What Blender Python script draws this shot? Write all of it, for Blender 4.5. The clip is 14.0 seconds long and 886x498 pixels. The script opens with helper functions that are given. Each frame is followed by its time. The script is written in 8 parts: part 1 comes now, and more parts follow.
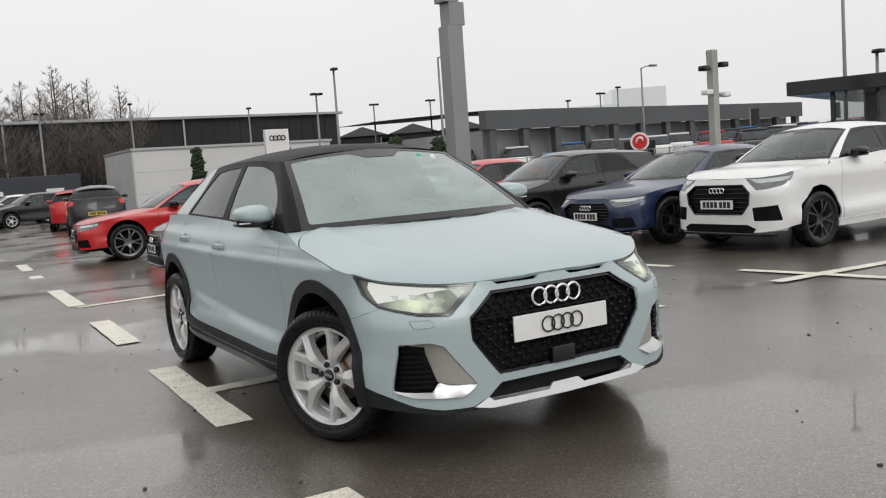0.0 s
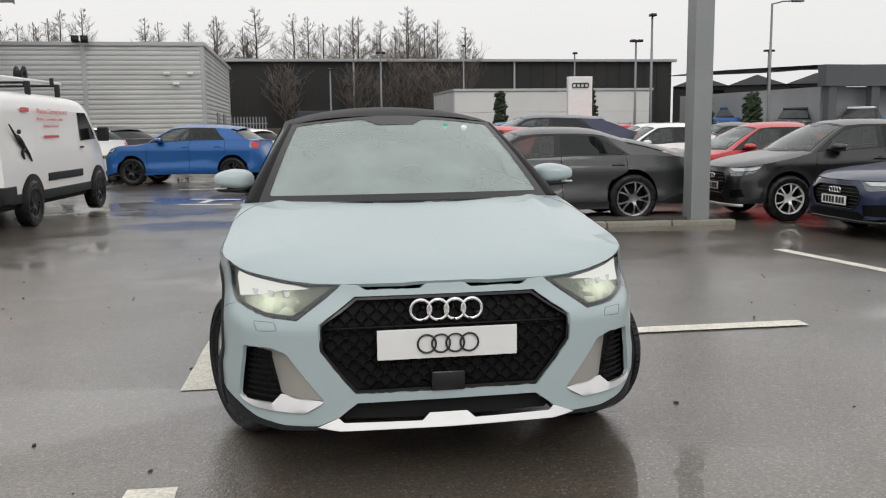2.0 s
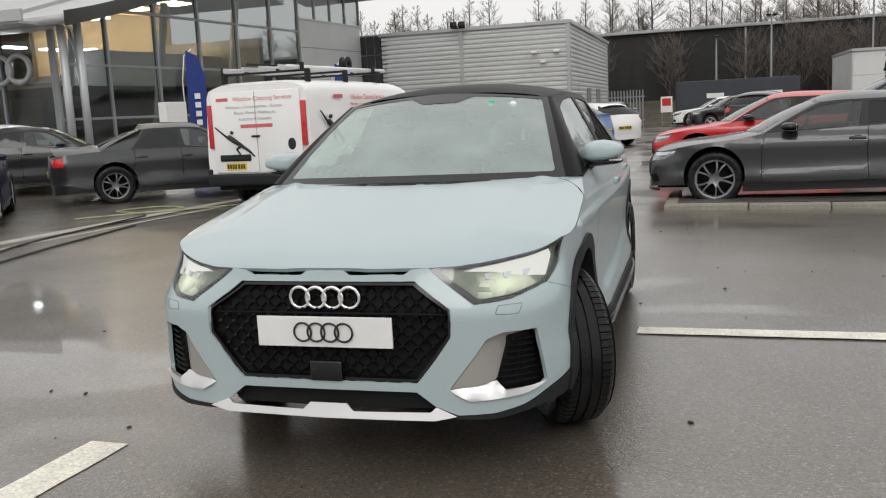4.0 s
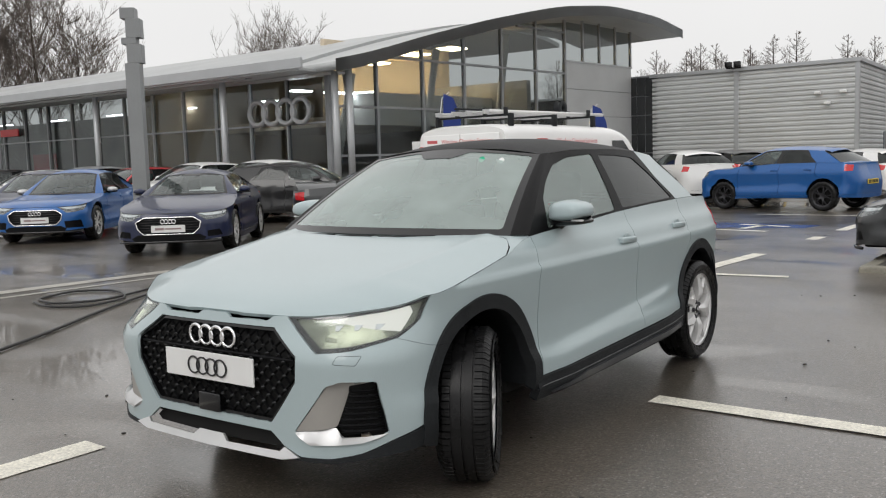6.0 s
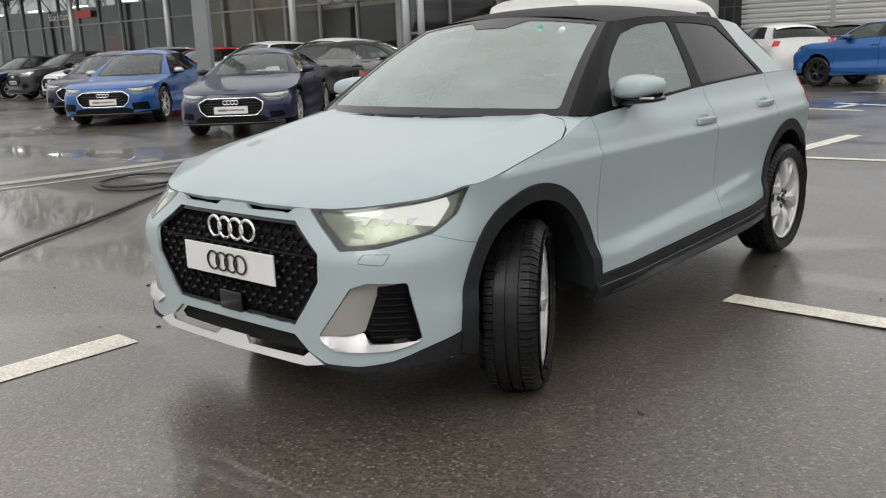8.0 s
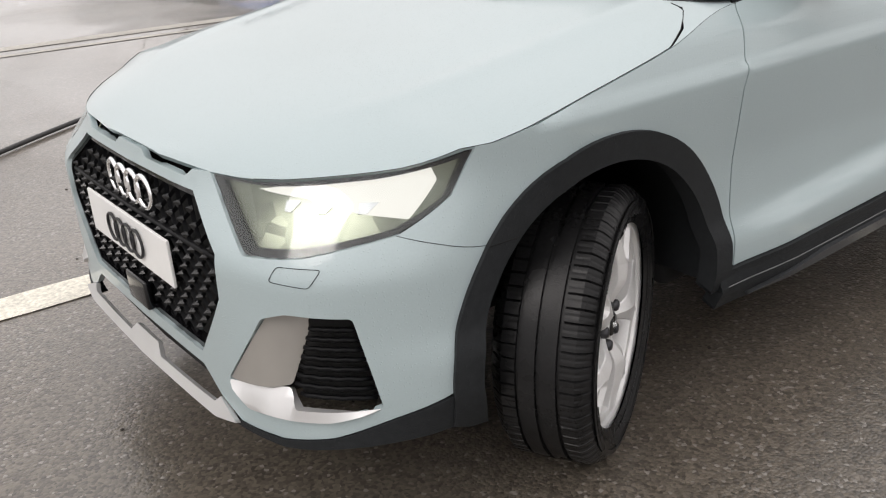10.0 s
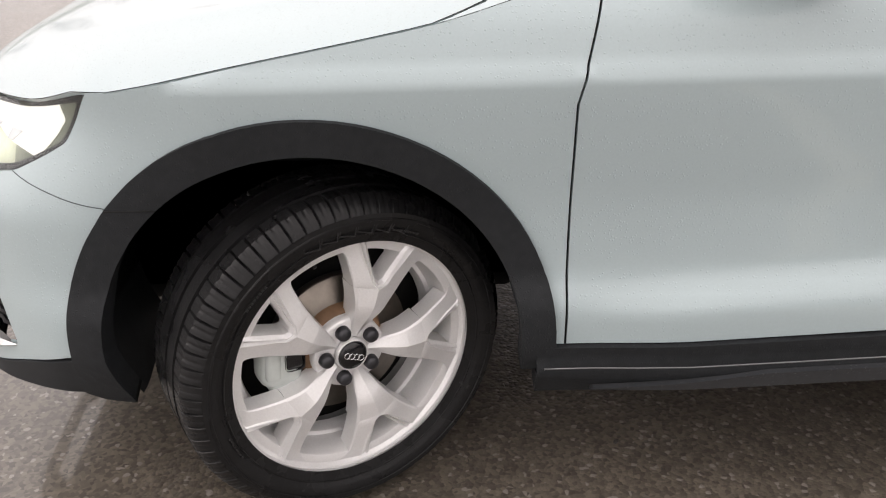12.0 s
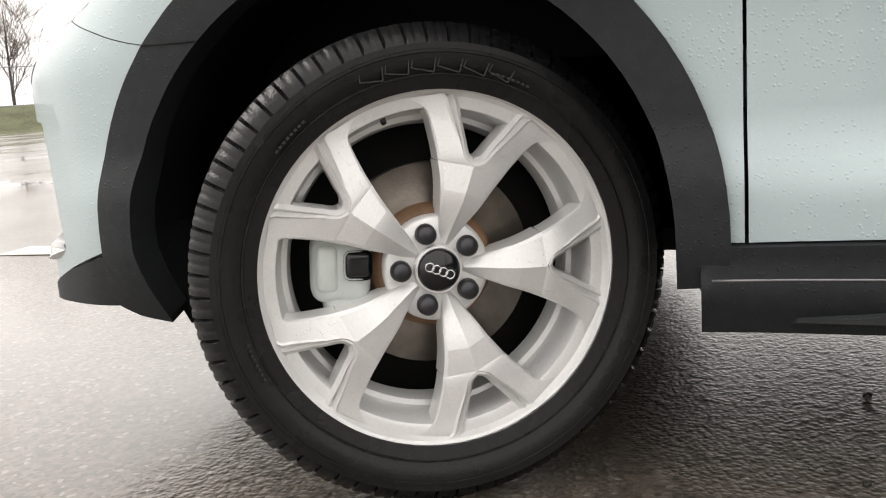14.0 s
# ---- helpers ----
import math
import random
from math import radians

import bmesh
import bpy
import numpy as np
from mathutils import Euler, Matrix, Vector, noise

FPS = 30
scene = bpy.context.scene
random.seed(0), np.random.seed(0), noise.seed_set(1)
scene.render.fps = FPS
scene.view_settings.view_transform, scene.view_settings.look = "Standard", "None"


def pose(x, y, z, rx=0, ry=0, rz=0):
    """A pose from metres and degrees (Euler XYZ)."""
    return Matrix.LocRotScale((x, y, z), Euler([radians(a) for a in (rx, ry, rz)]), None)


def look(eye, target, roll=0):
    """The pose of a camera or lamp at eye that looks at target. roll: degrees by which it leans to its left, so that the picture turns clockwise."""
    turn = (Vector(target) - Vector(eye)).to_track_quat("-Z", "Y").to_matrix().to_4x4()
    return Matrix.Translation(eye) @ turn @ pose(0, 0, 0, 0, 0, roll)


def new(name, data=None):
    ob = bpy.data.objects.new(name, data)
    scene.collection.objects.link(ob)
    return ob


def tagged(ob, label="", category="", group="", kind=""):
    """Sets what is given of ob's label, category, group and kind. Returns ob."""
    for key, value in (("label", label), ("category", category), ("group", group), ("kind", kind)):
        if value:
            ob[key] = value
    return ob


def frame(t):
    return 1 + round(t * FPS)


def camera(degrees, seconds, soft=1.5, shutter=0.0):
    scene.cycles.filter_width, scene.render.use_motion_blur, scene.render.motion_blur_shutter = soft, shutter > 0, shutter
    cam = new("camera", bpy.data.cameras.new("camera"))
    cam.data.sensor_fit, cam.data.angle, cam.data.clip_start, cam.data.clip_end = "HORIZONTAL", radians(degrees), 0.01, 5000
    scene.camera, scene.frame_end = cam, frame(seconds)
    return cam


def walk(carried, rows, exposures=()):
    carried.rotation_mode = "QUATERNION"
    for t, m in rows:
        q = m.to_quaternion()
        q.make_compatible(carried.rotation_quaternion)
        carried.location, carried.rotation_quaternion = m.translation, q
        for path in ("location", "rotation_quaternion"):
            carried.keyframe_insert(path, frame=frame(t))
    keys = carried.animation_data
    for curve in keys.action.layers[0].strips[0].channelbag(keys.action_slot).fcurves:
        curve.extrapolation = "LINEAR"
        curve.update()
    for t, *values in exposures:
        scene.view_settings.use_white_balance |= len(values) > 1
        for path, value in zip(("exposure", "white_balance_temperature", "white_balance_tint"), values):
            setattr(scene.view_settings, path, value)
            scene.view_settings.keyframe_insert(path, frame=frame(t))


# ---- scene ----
# seconds, stops, white balance
EXPOSURES = [(0, 0.14, 6500, 10), (4, 0.22, 6550, 10), (6.5, 0.14, 6500, 10), (8, 0.21, 6550, 10), (10.5, 0.55, 6700, 14), (11, 0.64, 6750, 14), (11.5, 0.87, 6950, 19), (12, 0.87, 6900, 18), (12.5, 1.04, 7100, 20), (13, 1.14, 7000, 14), (13.5, 1.10, 6900, 13), (14, 1.07, 6850, 12)]
cam = camera(53.04, 14.0, soft=1.15)
# seconds, x, y, z, and the turn in degrees about x, y, z
PATH = [
    (0, -2.427, -3.842, 1.266, 84.64, 4.09, -31.61),
    (0.5, -1.917, -3.848, 1.267, 83.53, 3.27, -29.07),
    (1, -1.476, -3.818, 1.239, 83.24, 0.97, -24.35),
    (1.5, -1.017, -3.860, 1.290, 82.42, 0.03, -17.20),
    (2, -0.536, -3.933, 1.338, 82.09, 0.66, -9.55),
    (2.5, -0.066, -3.877, 1.320, 82.19, 1.65, -4.16),
    (3, 0.418, -3.820, 1.301, 81.46, 2.51, 3.07),
    (3.5, 0.866, -3.725, 1.282, 80.81, 2.35, 10.04),
    (4, 1.308, -3.631, 1.305, 81.20, 2.90, 16.24),
    (4.2, 1.505, -3.578, 1.308, 81.22, 3.14, 19.08),
    (6.3, 2.845, -3.040, 1.329, 84.36, 1.33, 36.25),
    (6.5, 2.857, -3.038, 1.329, 84.08, 1.14, 36.47),
    (7, 2.881, -2.994, 1.321, 83.68, 1.11, 36.74),
    (7.5, 2.840, -2.926, 1.310, 81.22, 2.39, 37.95),
    (8, 2.629, -2.652, 1.289, 76.94, 2.31, 40.32),
    (8.2, 2.550, -2.548, 1.320, 75.46, 2.01, 41.07),
    (10.3, 2.000, -1.158, 1.287, 65.10, 2.73, 55.63),
    (10.5, 2.025, -1.001, 1.301, 64.05, 1.91, 58.92),
    (11, 2.066, -0.606, 1.267, 62.76, -0.07, 64.73),
    (11.5, 2.176, -0.234, 1.249, 62.31, -0.85, 75.39),
    (12, 2.185, 0.096, 1.227, 63.36, 0.67, 86.90),
    (12.5, 2.011, 0.282, 1.031, 65.22, 1.46, 95.54),
    (13, 1.949, 0.291, 0.626, 77.33, 2.68, 102.00),
    (13.5, 1.900, 0.333, 0.557, 80.11, 4.14, 105.67),
    (14, 1.902, 0.332, 0.552, 79.92, 3.76, 106.08),
]
walk(cam, [(t, pose(*p)) for t, *p in PATH], EXPOSURES)

# ---- overcast winter sky, one broad weak sun ----
world = bpy.data.worlds.new("overcast_sky")
scene.world = world
world.use_nodes = True
wt = world.node_tree
sky = wt.nodes.new("ShaderNodeTexSky")
sky.sky_type, sky.sun_disc = "NISHITA", False
sky.sun_elevation, sky.sun_rotation = radians(45), radians(175)
sky.air_density, sky.dust_density, sky.ozone_density = 1.0, 4.0, 1.0
grey = wt.nodes.new("ShaderNodeHueSaturation")
grey.inputs["Saturation"].default_value = 0.0
wt.links.new(sky.outputs[0], grey.inputs["Color"])
# cloud layer: the sky's own light, evened out by thick cloud
cloud = wt.nodes.new("ShaderNodeMixRGB")
cloud.inputs[0].default_value = 0.93
cloud.inputs[2].default_value = (7.6, 7.58, 7.55, 1)
wt.links.new(grey.outputs[0], cloud.inputs[1])
veil = wt.nodes.new("ShaderNodeTexNoise")
veil.inputs["Scale"].default_value = 1.6
veil.inputs["Detail"].default_value = 4
vr = wt.nodes.new("ShaderNodeMapRange")
vr.inputs[3].default_value, vr.inputs[4].default_value = 0.90, 1.08
wt.links.new(veil.outputs[0], vr.inputs[0])
vm = wt.nodes.new("ShaderNodeMixRGB")
vm.blend_type = "MULTIPLY"
vm.inputs[0].default_value = 1.0
wt.links.new(cloud.outputs[0], vm.inputs[1])
wt.links.new(vr.outputs[0], vm.inputs[2])
# an overcast sky is brighter overhead than at the horizon
wc = wt.nodes.new("ShaderNodeTexCoord")
ws_ = wt.nodes.new("ShaderNodeSeparateXYZ")
wt.links.new(wc.outputs["Generated"], ws_.inputs[0])
wr_ = wt.nodes.new("ShaderNodeMapRange")
wr_.inputs[3].default_value, wr_.inputs[4].default_value = 0.90, 1.22
wt.links.new(ws_.outputs[2], wr_.inputs[0])
wg = wt.nodes.new("ShaderNodeMixRGB")
wg.blend_type = "MULTIPLY"
wg.inputs[0].default_value = 1.0
wt.links.new(vm.outputs[0], wg.inputs[1])
wt.links.new(wr_.outputs[0], wg.inputs[2])
wt.links.new(wg.outputs[0], wt.nodes["Background"].inputs[0])
wt.nodes["Background"].inputs[1].default_value = 0.112
sun_data = bpy.data.lights.new("sun", "SUN")
sun_data.energy, sun_data.angle, sun_data.color = 0.55, radians(25), (1.0, 0.97, 0.93)
sun = new("sun", sun_data)
sun.matrix_world = look((3, -22, 24), (0, 4, 0))


# ---- materials ----
MATS = {}


def surface(name, colour, rough=0.5, metal=0.0, coat=0.0, grain=None, stain=None, bump=None, rough_var=0.0, spec=0.5, emit=0.0, alpha_glass=False, drops=0.0):
    """A procedural material. grain, stain: (scale, amount) of fine and broad change in the colour; bump: (scale, depth in metres)."""
    if name in MATS:
        return MATS[name]
    m = bpy.data.materials.new(name)
    m.use_nodes = True
    nt = m.node_tree
    b = nt.nodes["Principled BSDF"]
    link = nt.links.new
    b.inputs["Base Color"].default_value = (*colour, 1)
    b.inputs["Roughness"].default_value = rough
    b.inputs["Metallic"].default_value = metal
    b.inputs["Specular IOR Level"].default_value = spec
    if coat:
        b.inputs["Coat Weight"].default_value = coat
        b.inputs["Coat Roughness"].default_value = 0.04
    if emit:
        b.inputs["Emission Color"].default_value = (*colour, 1)
        b.inputs["Emission Strength"].default_value = emit
        b.inputs["Base Color"].default_value = (*[c * 0.25 for c in colour], 1)
    tc = nt.nodes.new("ShaderNodeTexCoord")
    out = None
    for which in (stain, grain):
        if not which:
            continue
        n = nt.nodes.new("ShaderNodeTexNoise")
        n.inputs["Scale"].default_value, n.inputs["Detail"].default_value = which[0], 6
        link(tc.outputs["Object"], n.inputs["Vector"])
        r = nt.nodes.new("ShaderNodeMapRange")
        r.inputs[1].default_value, r.inputs[2].default_value = 0.3, 0.7
        r.inputs[3].default_value, r.inputs[4].default_value = 1 - which[1], 1 + which[1]
        link(n.outputs[0], r.inputs[0])
        mx = nt.nodes.new("ShaderNodeMixRGB")
        mx.blend_type = "MULTIPLY"
        mx.inputs[0].default_value = 1
        if out is None:
            mx.inputs[1].default_value = (*colour, 1)
        else:
            link(out, mx.inputs[1])
        link(r.outputs[0], mx.inputs[2])
        out = mx.outputs[0]
        if rough_var and which is (stain or grain):
            q = nt.nodes.new("ShaderNodeMapRange")
            q.inputs[1].default_value, q.inputs[2].default_value = 0.3, 0.7
            q.inputs[3].default_value, q.inputs[4].default_value = max(0.02, rough - rough_var), min(1, rough + rough_var)
            link(n.outputs[0], q.inputs[0])
            link(q.outputs[0], b.inputs["Roughness"])
    if out is not None:
        link(out, b.inputs["Base Color"])
    last = None
    if bump:
        n = nt.nodes.new("ShaderNodeTexNoise")
        n.inputs["Scale"].default_value, n.inputs["Detail"].default_value = bump[0], 5
        link(tc.outputs["Object"], n.inputs["Vector"])
        bp = nt.nodes.new("ShaderNodeBump")
        bp.inputs["Distance"].default_value = bump[1]
        link(n.outputs[0], bp.inputs["Height"])
        last = bp.outputs[0]
    if drops:
        v = nt.nodes.new("ShaderNodeTexVoronoi")
        v.inputs["Scale"].default_value = drops
        link(tc.outputs["Object"], v.inputs["Vector"])
        r = nt.nodes.new("ShaderNodeMapRange")
        r.inputs[1].default_value, r.inputs[2].default_value = 0.12, 0.34
        r.inputs[3].default_value, r.inputs[4].default_value = 1, 0
        link(v.outputs["Distance"], r.inputs[0])
        sp = nt.nodes.new("ShaderNodeSeparateColor")
        link(v.outputs["Color"], sp.inputs[0])
        gt = nt.nodes.new("ShaderNodeMath")
        gt.operation = "GREATER_THAN"
        gt.inputs[1].default_value = 0.60
        link(sp.outputs[0], gt.inputs[0])
        ml = nt.nodes.new("ShaderNodeMath")
        ml.operation = "MULTIPLY"
        link(r.outputs[0], ml.inputs[0])
        link(gt.outputs[0], ml.inputs[1])
        bp = nt.nodes.new("ShaderNodeBump")
        bp.inputs["Distance"].default_value = 0.12 / drops
        bp.inputs["Strength"].default_value = 0.7
        link(ml.outputs[0], bp.inputs["Height"])
        if last:
            link(last, bp.inputs["Normal"])
        last = bp.outputs[0]
        if coat:
            link(bp.outputs[0], b.inputs["Coat Normal"])
    if last:
        link(last, b.inputs["Normal"])
    MATS[name] = m
    return m


def glass(name, tint, clear=0.6, rough=0.02, ior=1.6, mist=0.0):
    """A thin pane: tinted transparency under a glossy face."""
    if name in MATS:
        return MATS[name]
    m = bpy.data.materials.new(name)
    m.use_nodes = True
    nt = m.node_tree
    for n in list(nt.nodes):
        nt.nodes.remove(n)
    o = nt.nodes.new("ShaderNodeOutputMaterial")
    t = nt.nodes.new("ShaderNodeBsdfTransparent")
    t.inputs[0].default_value = (*[c * clear for c in tint], 1)
    g = nt.nodes.new("ShaderNodeBsdfGlossy")
    g.inputs["Roughness"].default_value = rough
    g.inputs[0].default_value = (0.95, 0.97, 0.97, 1)
    f = nt.nodes.new("ShaderNodeLayerWeight")
    f.inputs[0].default_value = 0.5
    pw = nt.nodes.new("ShaderNodeMath")
    pw.operation, pw.inputs[1].default_value = "POWER", 5
    nt.links.new(f.outputs["Facing"], pw.inputs[0])
    r0 = ((ior - 1) / (ior + 1)) ** 2
    sc = nt.nodes.new("ShaderNodeMath")
    sc.operation, sc.inputs[1].default_value, sc.inputs[2].default_value = "MULTIPLY_ADD", 1 - r0, r0
    nt.links.new(pw.outputs[0], sc.inputs[0])
    mx = nt.nodes.new("ShaderNodeMixShader")
    nt.links.new(sc.outputs[0], mx.inputs[0])
    if mist:
        d = nt.nodes.new("ShaderNodeBsdfDiffuse")
        d.inputs[0].default_value = (0.66, 0.80, 0.755, 1)
        tc = nt.nodes.new("ShaderNodeTexCoord")
        n = nt.nodes.new("ShaderNodeTexNoise")
        n.inputs["Scale"].default_value, n.inputs["Detail"].default_value = 3.5, 3
        nt.links.new(tc.outputs["Object"], n.inputs["Vector"])
        r = nt.nodes.new("ShaderNodeMapRange")
        r.inputs[1].default_value, r.inputs[2].default_value = 0.3, 0.7
        r.inputs[3].default_value, r.inputs[4].default_value = mist * 0.85, mist * 1.15
        nt.links.new(n.outputs[0], r.inputs[0])
        ms = nt.nodes.new("ShaderNodeMixShader")
        nt.links.new(r.outputs[0], ms.inputs[0])
        nt.links.new(t.outputs[0], ms.inputs[1])
        nt.links.new(d.outputs[0], ms.inputs[2])
        t = ms
    nt.links.new(t.outputs[0], mx.inputs[1])
    nt.links.new(g.outputs[0], mx.inputs[2])
    nt.links.new(mx.outputs[0], o.inputs[0])
    MATS[name] = m
    return m


def paint(name, colour, drops=0.0, flake=0.0):
    return surface(name, colour, rough=0.36, metal=flake, coat=0.65, spec=0.35, stain=(1.3, 0.03), grain=(240, 0.02), drops=drops)


M_PLASTIC = surface("black_textured_plastic", (0.018, 0.020, 0.022), rough=0.55, spec=0.22, grain=(60, 0.15), stain=(3, 0.12), bump=(900, 0.0004), drops=160)
M_GLOSS = surface("gloss_black_trim", (0.006, 0.006, 0.007), rough=0.12, stain=(4, 0.1))
# near-black: shade put into the colour of cavities; also fills thin seams
M_VOID = surface("cavity_shade_and_seam_black", (0.004, 0.004, 0.004), rough=0.9, stain=(4, 0.2))
M_GRILLE = surface("satin_black_grille", (0.0045, 0.0047, 0.0055), spec=0.12, rough=0.42, stain=(8, 0.2))
M_STUD = surface("satin_black_stud", (0.012, 0.0125, 0.0135), rough=0.24, spec=0.45, stain=(9, 0.2))
M_RUBBER = surface("tyre_rubber", (0.011, 0.011, 0.0115), rough=0.28, rough_var=0.12, spec=0.22, stain=(9, 0.25), grain=(120, 0.2), bump=(300, 0.0005))
M_RAISED = surface("raised_rubber", (.020, .020, .021), rough=.3, stain=(30, .3))
M_ALLOY = surface("silver_alloy_paint", (0.76, 0.755, 0.75), rough=0.30, metal=0.3, stain=(14, 0.04), grain=(260, 0.03), drops=220)
M_ALLOY_MID = surface("grey_alloy_paint", (0.20, 0.20, 0.205), rough=0.3, metal=0.6, stain=(10, 0.1))
M_ALLOY_DARK = surface("dark_alloy_paint", (0.05, 0.05, 0.055), rough=0.3, metal=0.6, stain=(10, 0.1))
# darker than the spokes: shade inside the wheel is put into this colour
M_BARREL = surface("shaded_barrel_metal", (0.16, 0.16, 0.165), rough=0.4, metal=0.5, stain=(12, 0.15))
M_DISC = surface("brake_disc_steel", (0.20, 0.175, 0.15), rough=0.34, metal=0.8, stain=(18, 0.35), bump=(200, 0.0003))
M_RUST = surface("rusty_disc_bell", (0.24, 0.14, 0.08), rough=0.7, metal=0.3, stain=(20, 0.35))
M_CALIPER = surface("cast_caliper", (0.56, 0.60, 0.58), rough=0.5, metal=0.15, stain=(25, 0.1), bump=(150, 0.0006))
M_CHROME = surface("bright_chrome", (0.85, 0.85, 0.86), rough=0.08, metal=1.0, stain=(6, 0.03))
M_SILVER = surface("satin_silver_trim", (0.62, 0.62, 0.62), rough=0.35, metal=0.55, stain=(7, 0.05))
M_STONE_TRIM = surface("greige_trim", (0.36, 0.345, 0.32), rough=0.42, metal=0.3, stain=(7, 0.06))
M_WHITE_PLATE = surface("white_plastic", (0.78, 0.78, 0.77), rough=0.35, stain=(9, 0.03))
M_INK = surface("black_ink", (0.012, 0.012, 0.014), rough=0.5, stain=(12, 0.1))
M_YELLOW_PLATE = surface("yellow_reflective_plastic", (0.75, 0.56, 0.06), rough=0.4, stain=(9, 0.05))
M_SEAT = surface("dark_seat_cloth", (0.035, 0.035, 0.038), rough=0.9, stain=(6, 0.2), grain=(300, 0.2))
M_DASH = surface("soft_dash_plastic", (0.03, 0.03, 0.032), rough=0.7, stain=(5, 0.15))
M_LINING = surface("pale_headlining", (0.42, 0.42, 0.40), rough=0.95, stain=(4, 0.06))
M_LAMP_ON = surface("lit_led", (0.38, 0.38, 0.35), rough=0.3, emit=1.6)
M_LAMP_BOWL = surface("lamp_reflector", (0.45, 0.46, 0.46), rough=0.18, metal=0.9, stain=(20, 0.15))
M_LAMP_DARK = surface("smoked_lamp_housing", (0.16, 0.165, 0.17), rough=0.22, metal=0.6, stain=(20, 0.25))
M_TAIL = surface("red_lamp_lens", (0.55, 0.02, 0.025), rough=0.12, coat=0.5, stain=(15, 0.15))
M_DRL_OFF = surface("clear_lamp_insert", (0.62, 0.64, 0.65), rough=0.2, metal=0.4, stain=(25, 0.2))
M_TOPBLACK = surface("metallic_black_roof_paint", (0.008, 0.008, 0.009), rough=0.5, spec=0.14, stain=(2.5, 0.15), grain=(200, 0.2), drops=95)
M_FRAME = surface("satin_black_frame", (0.006, 0.006, 0.0065), rough=0.42, spec=0.12, stain=(5, 0.15), grain=(150, 0.15), drops=150)
# its pale diffuse mist also paints the sky's reflection onto the glass
G_SCREEN = glass("sky_sheen_misted_windscreen", (0.74, 0.93, 0.87), 0.88, ior=2.0, mist=0.31)
G_SCREEN_FAR = glass("wet_windscreen", (0.70, 0.80, 0.78), 0.75, ior=1.8, mist=0.05)
G_SIDE_FAR = glass("wet_side_glass", (0.60, 0.66, 0.65), 0.60, ior=1.6, mist=0.03)
G_SIDE = glass("rain_misted_side_glass", (0.78, 0.88, 0.85), 0.75, ior=1.8, mist=0.22)
G_DARK = glass("privacy_glass", (0.5, 0.52, 0.53), 0.10, ior=1.45, mist=0.012)
G_LAMP = glass("lamp_lens_glass", (0.95, 0.97, 0.97), 0.96)


def beam_reflector():
    """A headlamp reflector that emits by itself: a painted glow, brightest at a bulb point without a bulb, fading
    across the facets.
    """
    m = bpy.data.materials.new("painted_glow_reflector")
    m.use_nodes = True
    nt = m.node_tree
    b = nt.nodes["Principled BSDF"]
    L = nt.links.new
    b.inputs["Base Color"].default_value = (.10, .11, .09, 1)
    b.inputs["Metallic"].default_value, b.inputs["Roughness"].default_value = .7, .22
    tc = nt.nodes.new("ShaderNodeTexCoord")
    ab = nt.nodes.new("ShaderNodeVectorMath")
    ab.operation = "ABSOLUTE"
    L(tc.outputs["Object"], ab.inputs[0])
    di = nt.nodes.new("ShaderNodeVectorMath")
    di.operation = "SUBTRACT"
    di.inputs[1].default_value = (.635, .655, .700)
    L(ab.outputs[0], di.inputs[0])
    sq = nt.nodes.new("ShaderNodeVectorMath")
    sq.operation = "MULTIPLY"
    sq.inputs[1].default_value = (1.0, .55, 2.3)
    L(di.outputs[0], sq.inputs[0])
    ln = nt.nodes.new("ShaderNodeVectorMath")
    ln.operation = "LENGTH"
    L(sq.outputs[0], ln.inputs[0])
    facets = nt.nodes.new("ShaderNodeTexVoronoi")
    facets.inputs["Scale"].default_value = 26
    L(tc.outputs["Object"], facets.inputs["Vector"])
    jit = nt.nodes.new("ShaderNodeMath")
    jit.operation, jit.inputs[1].default_value = "MULTIPLY_ADD", .05
    sep = nt.nodes.new("ShaderNodeSeparateColor")
    L(facets.outputs["Color"], sep.inputs[0])
    L(sep.outputs[0], jit.inputs[0])
    L(ln.outputs["Value"], jit.inputs[2])
    fall = nt.nodes.new("ShaderNodeMapRange")
    fall.interpolation_type = "SMOOTHSTEP"
    fall.inputs[1].default_value, fall.inputs[2].default_value = .02, .17
    fall.inputs[3].default_value, fall.inputs[4].default_value = 0.70, .05
    L(jit.outputs[0], fall.inputs[0])
    L(fall.outputs[0], b.inputs["Emission Strength"])
    b.inputs["Emission Color"].default_value = (.95, 1.0, .74, 1)
    return m


M_LAMP_GLOW = beam_reflector()


# ---- mesh tools ----
from mathutils.geometry import delaunay_2d_cdt


def mesh_of(bm, name, material, smooth=True):
    me = bpy.data.meshes.new(name)
    for f in bm.faces:
        f.smooth = smooth
    bm.normal_update()
    bm.to_mesh(me)
    bm.free()
    if material:
        me.materials.append(material)
    return me


def part(name, bm, material, parent, label="", smooth=True, m=None):
    ob = new(name, mesh_of(bm, name, material, smooth))
    ob.parent = parent
    if m is not None:
        ob.matrix_basis = m
    if label:
        ob["label"] = label
    return ob


def thing(name, label, category, at=None, group="", kind=""):
    ob = new(name)
    if at is not None:
        ob.matrix_basis = at
    return tagged(ob, label, category, group, kind)


def solid(name, bm, material, label, category, at=None, group="", kind="", smooth=False):
    """A thing that is one mesh."""
    ob = new(name, mesh_of(bm, name, material, smooth))
    if at is not None:
        ob.matrix_basis = at
    return tagged(ob, label, category, group, kind)


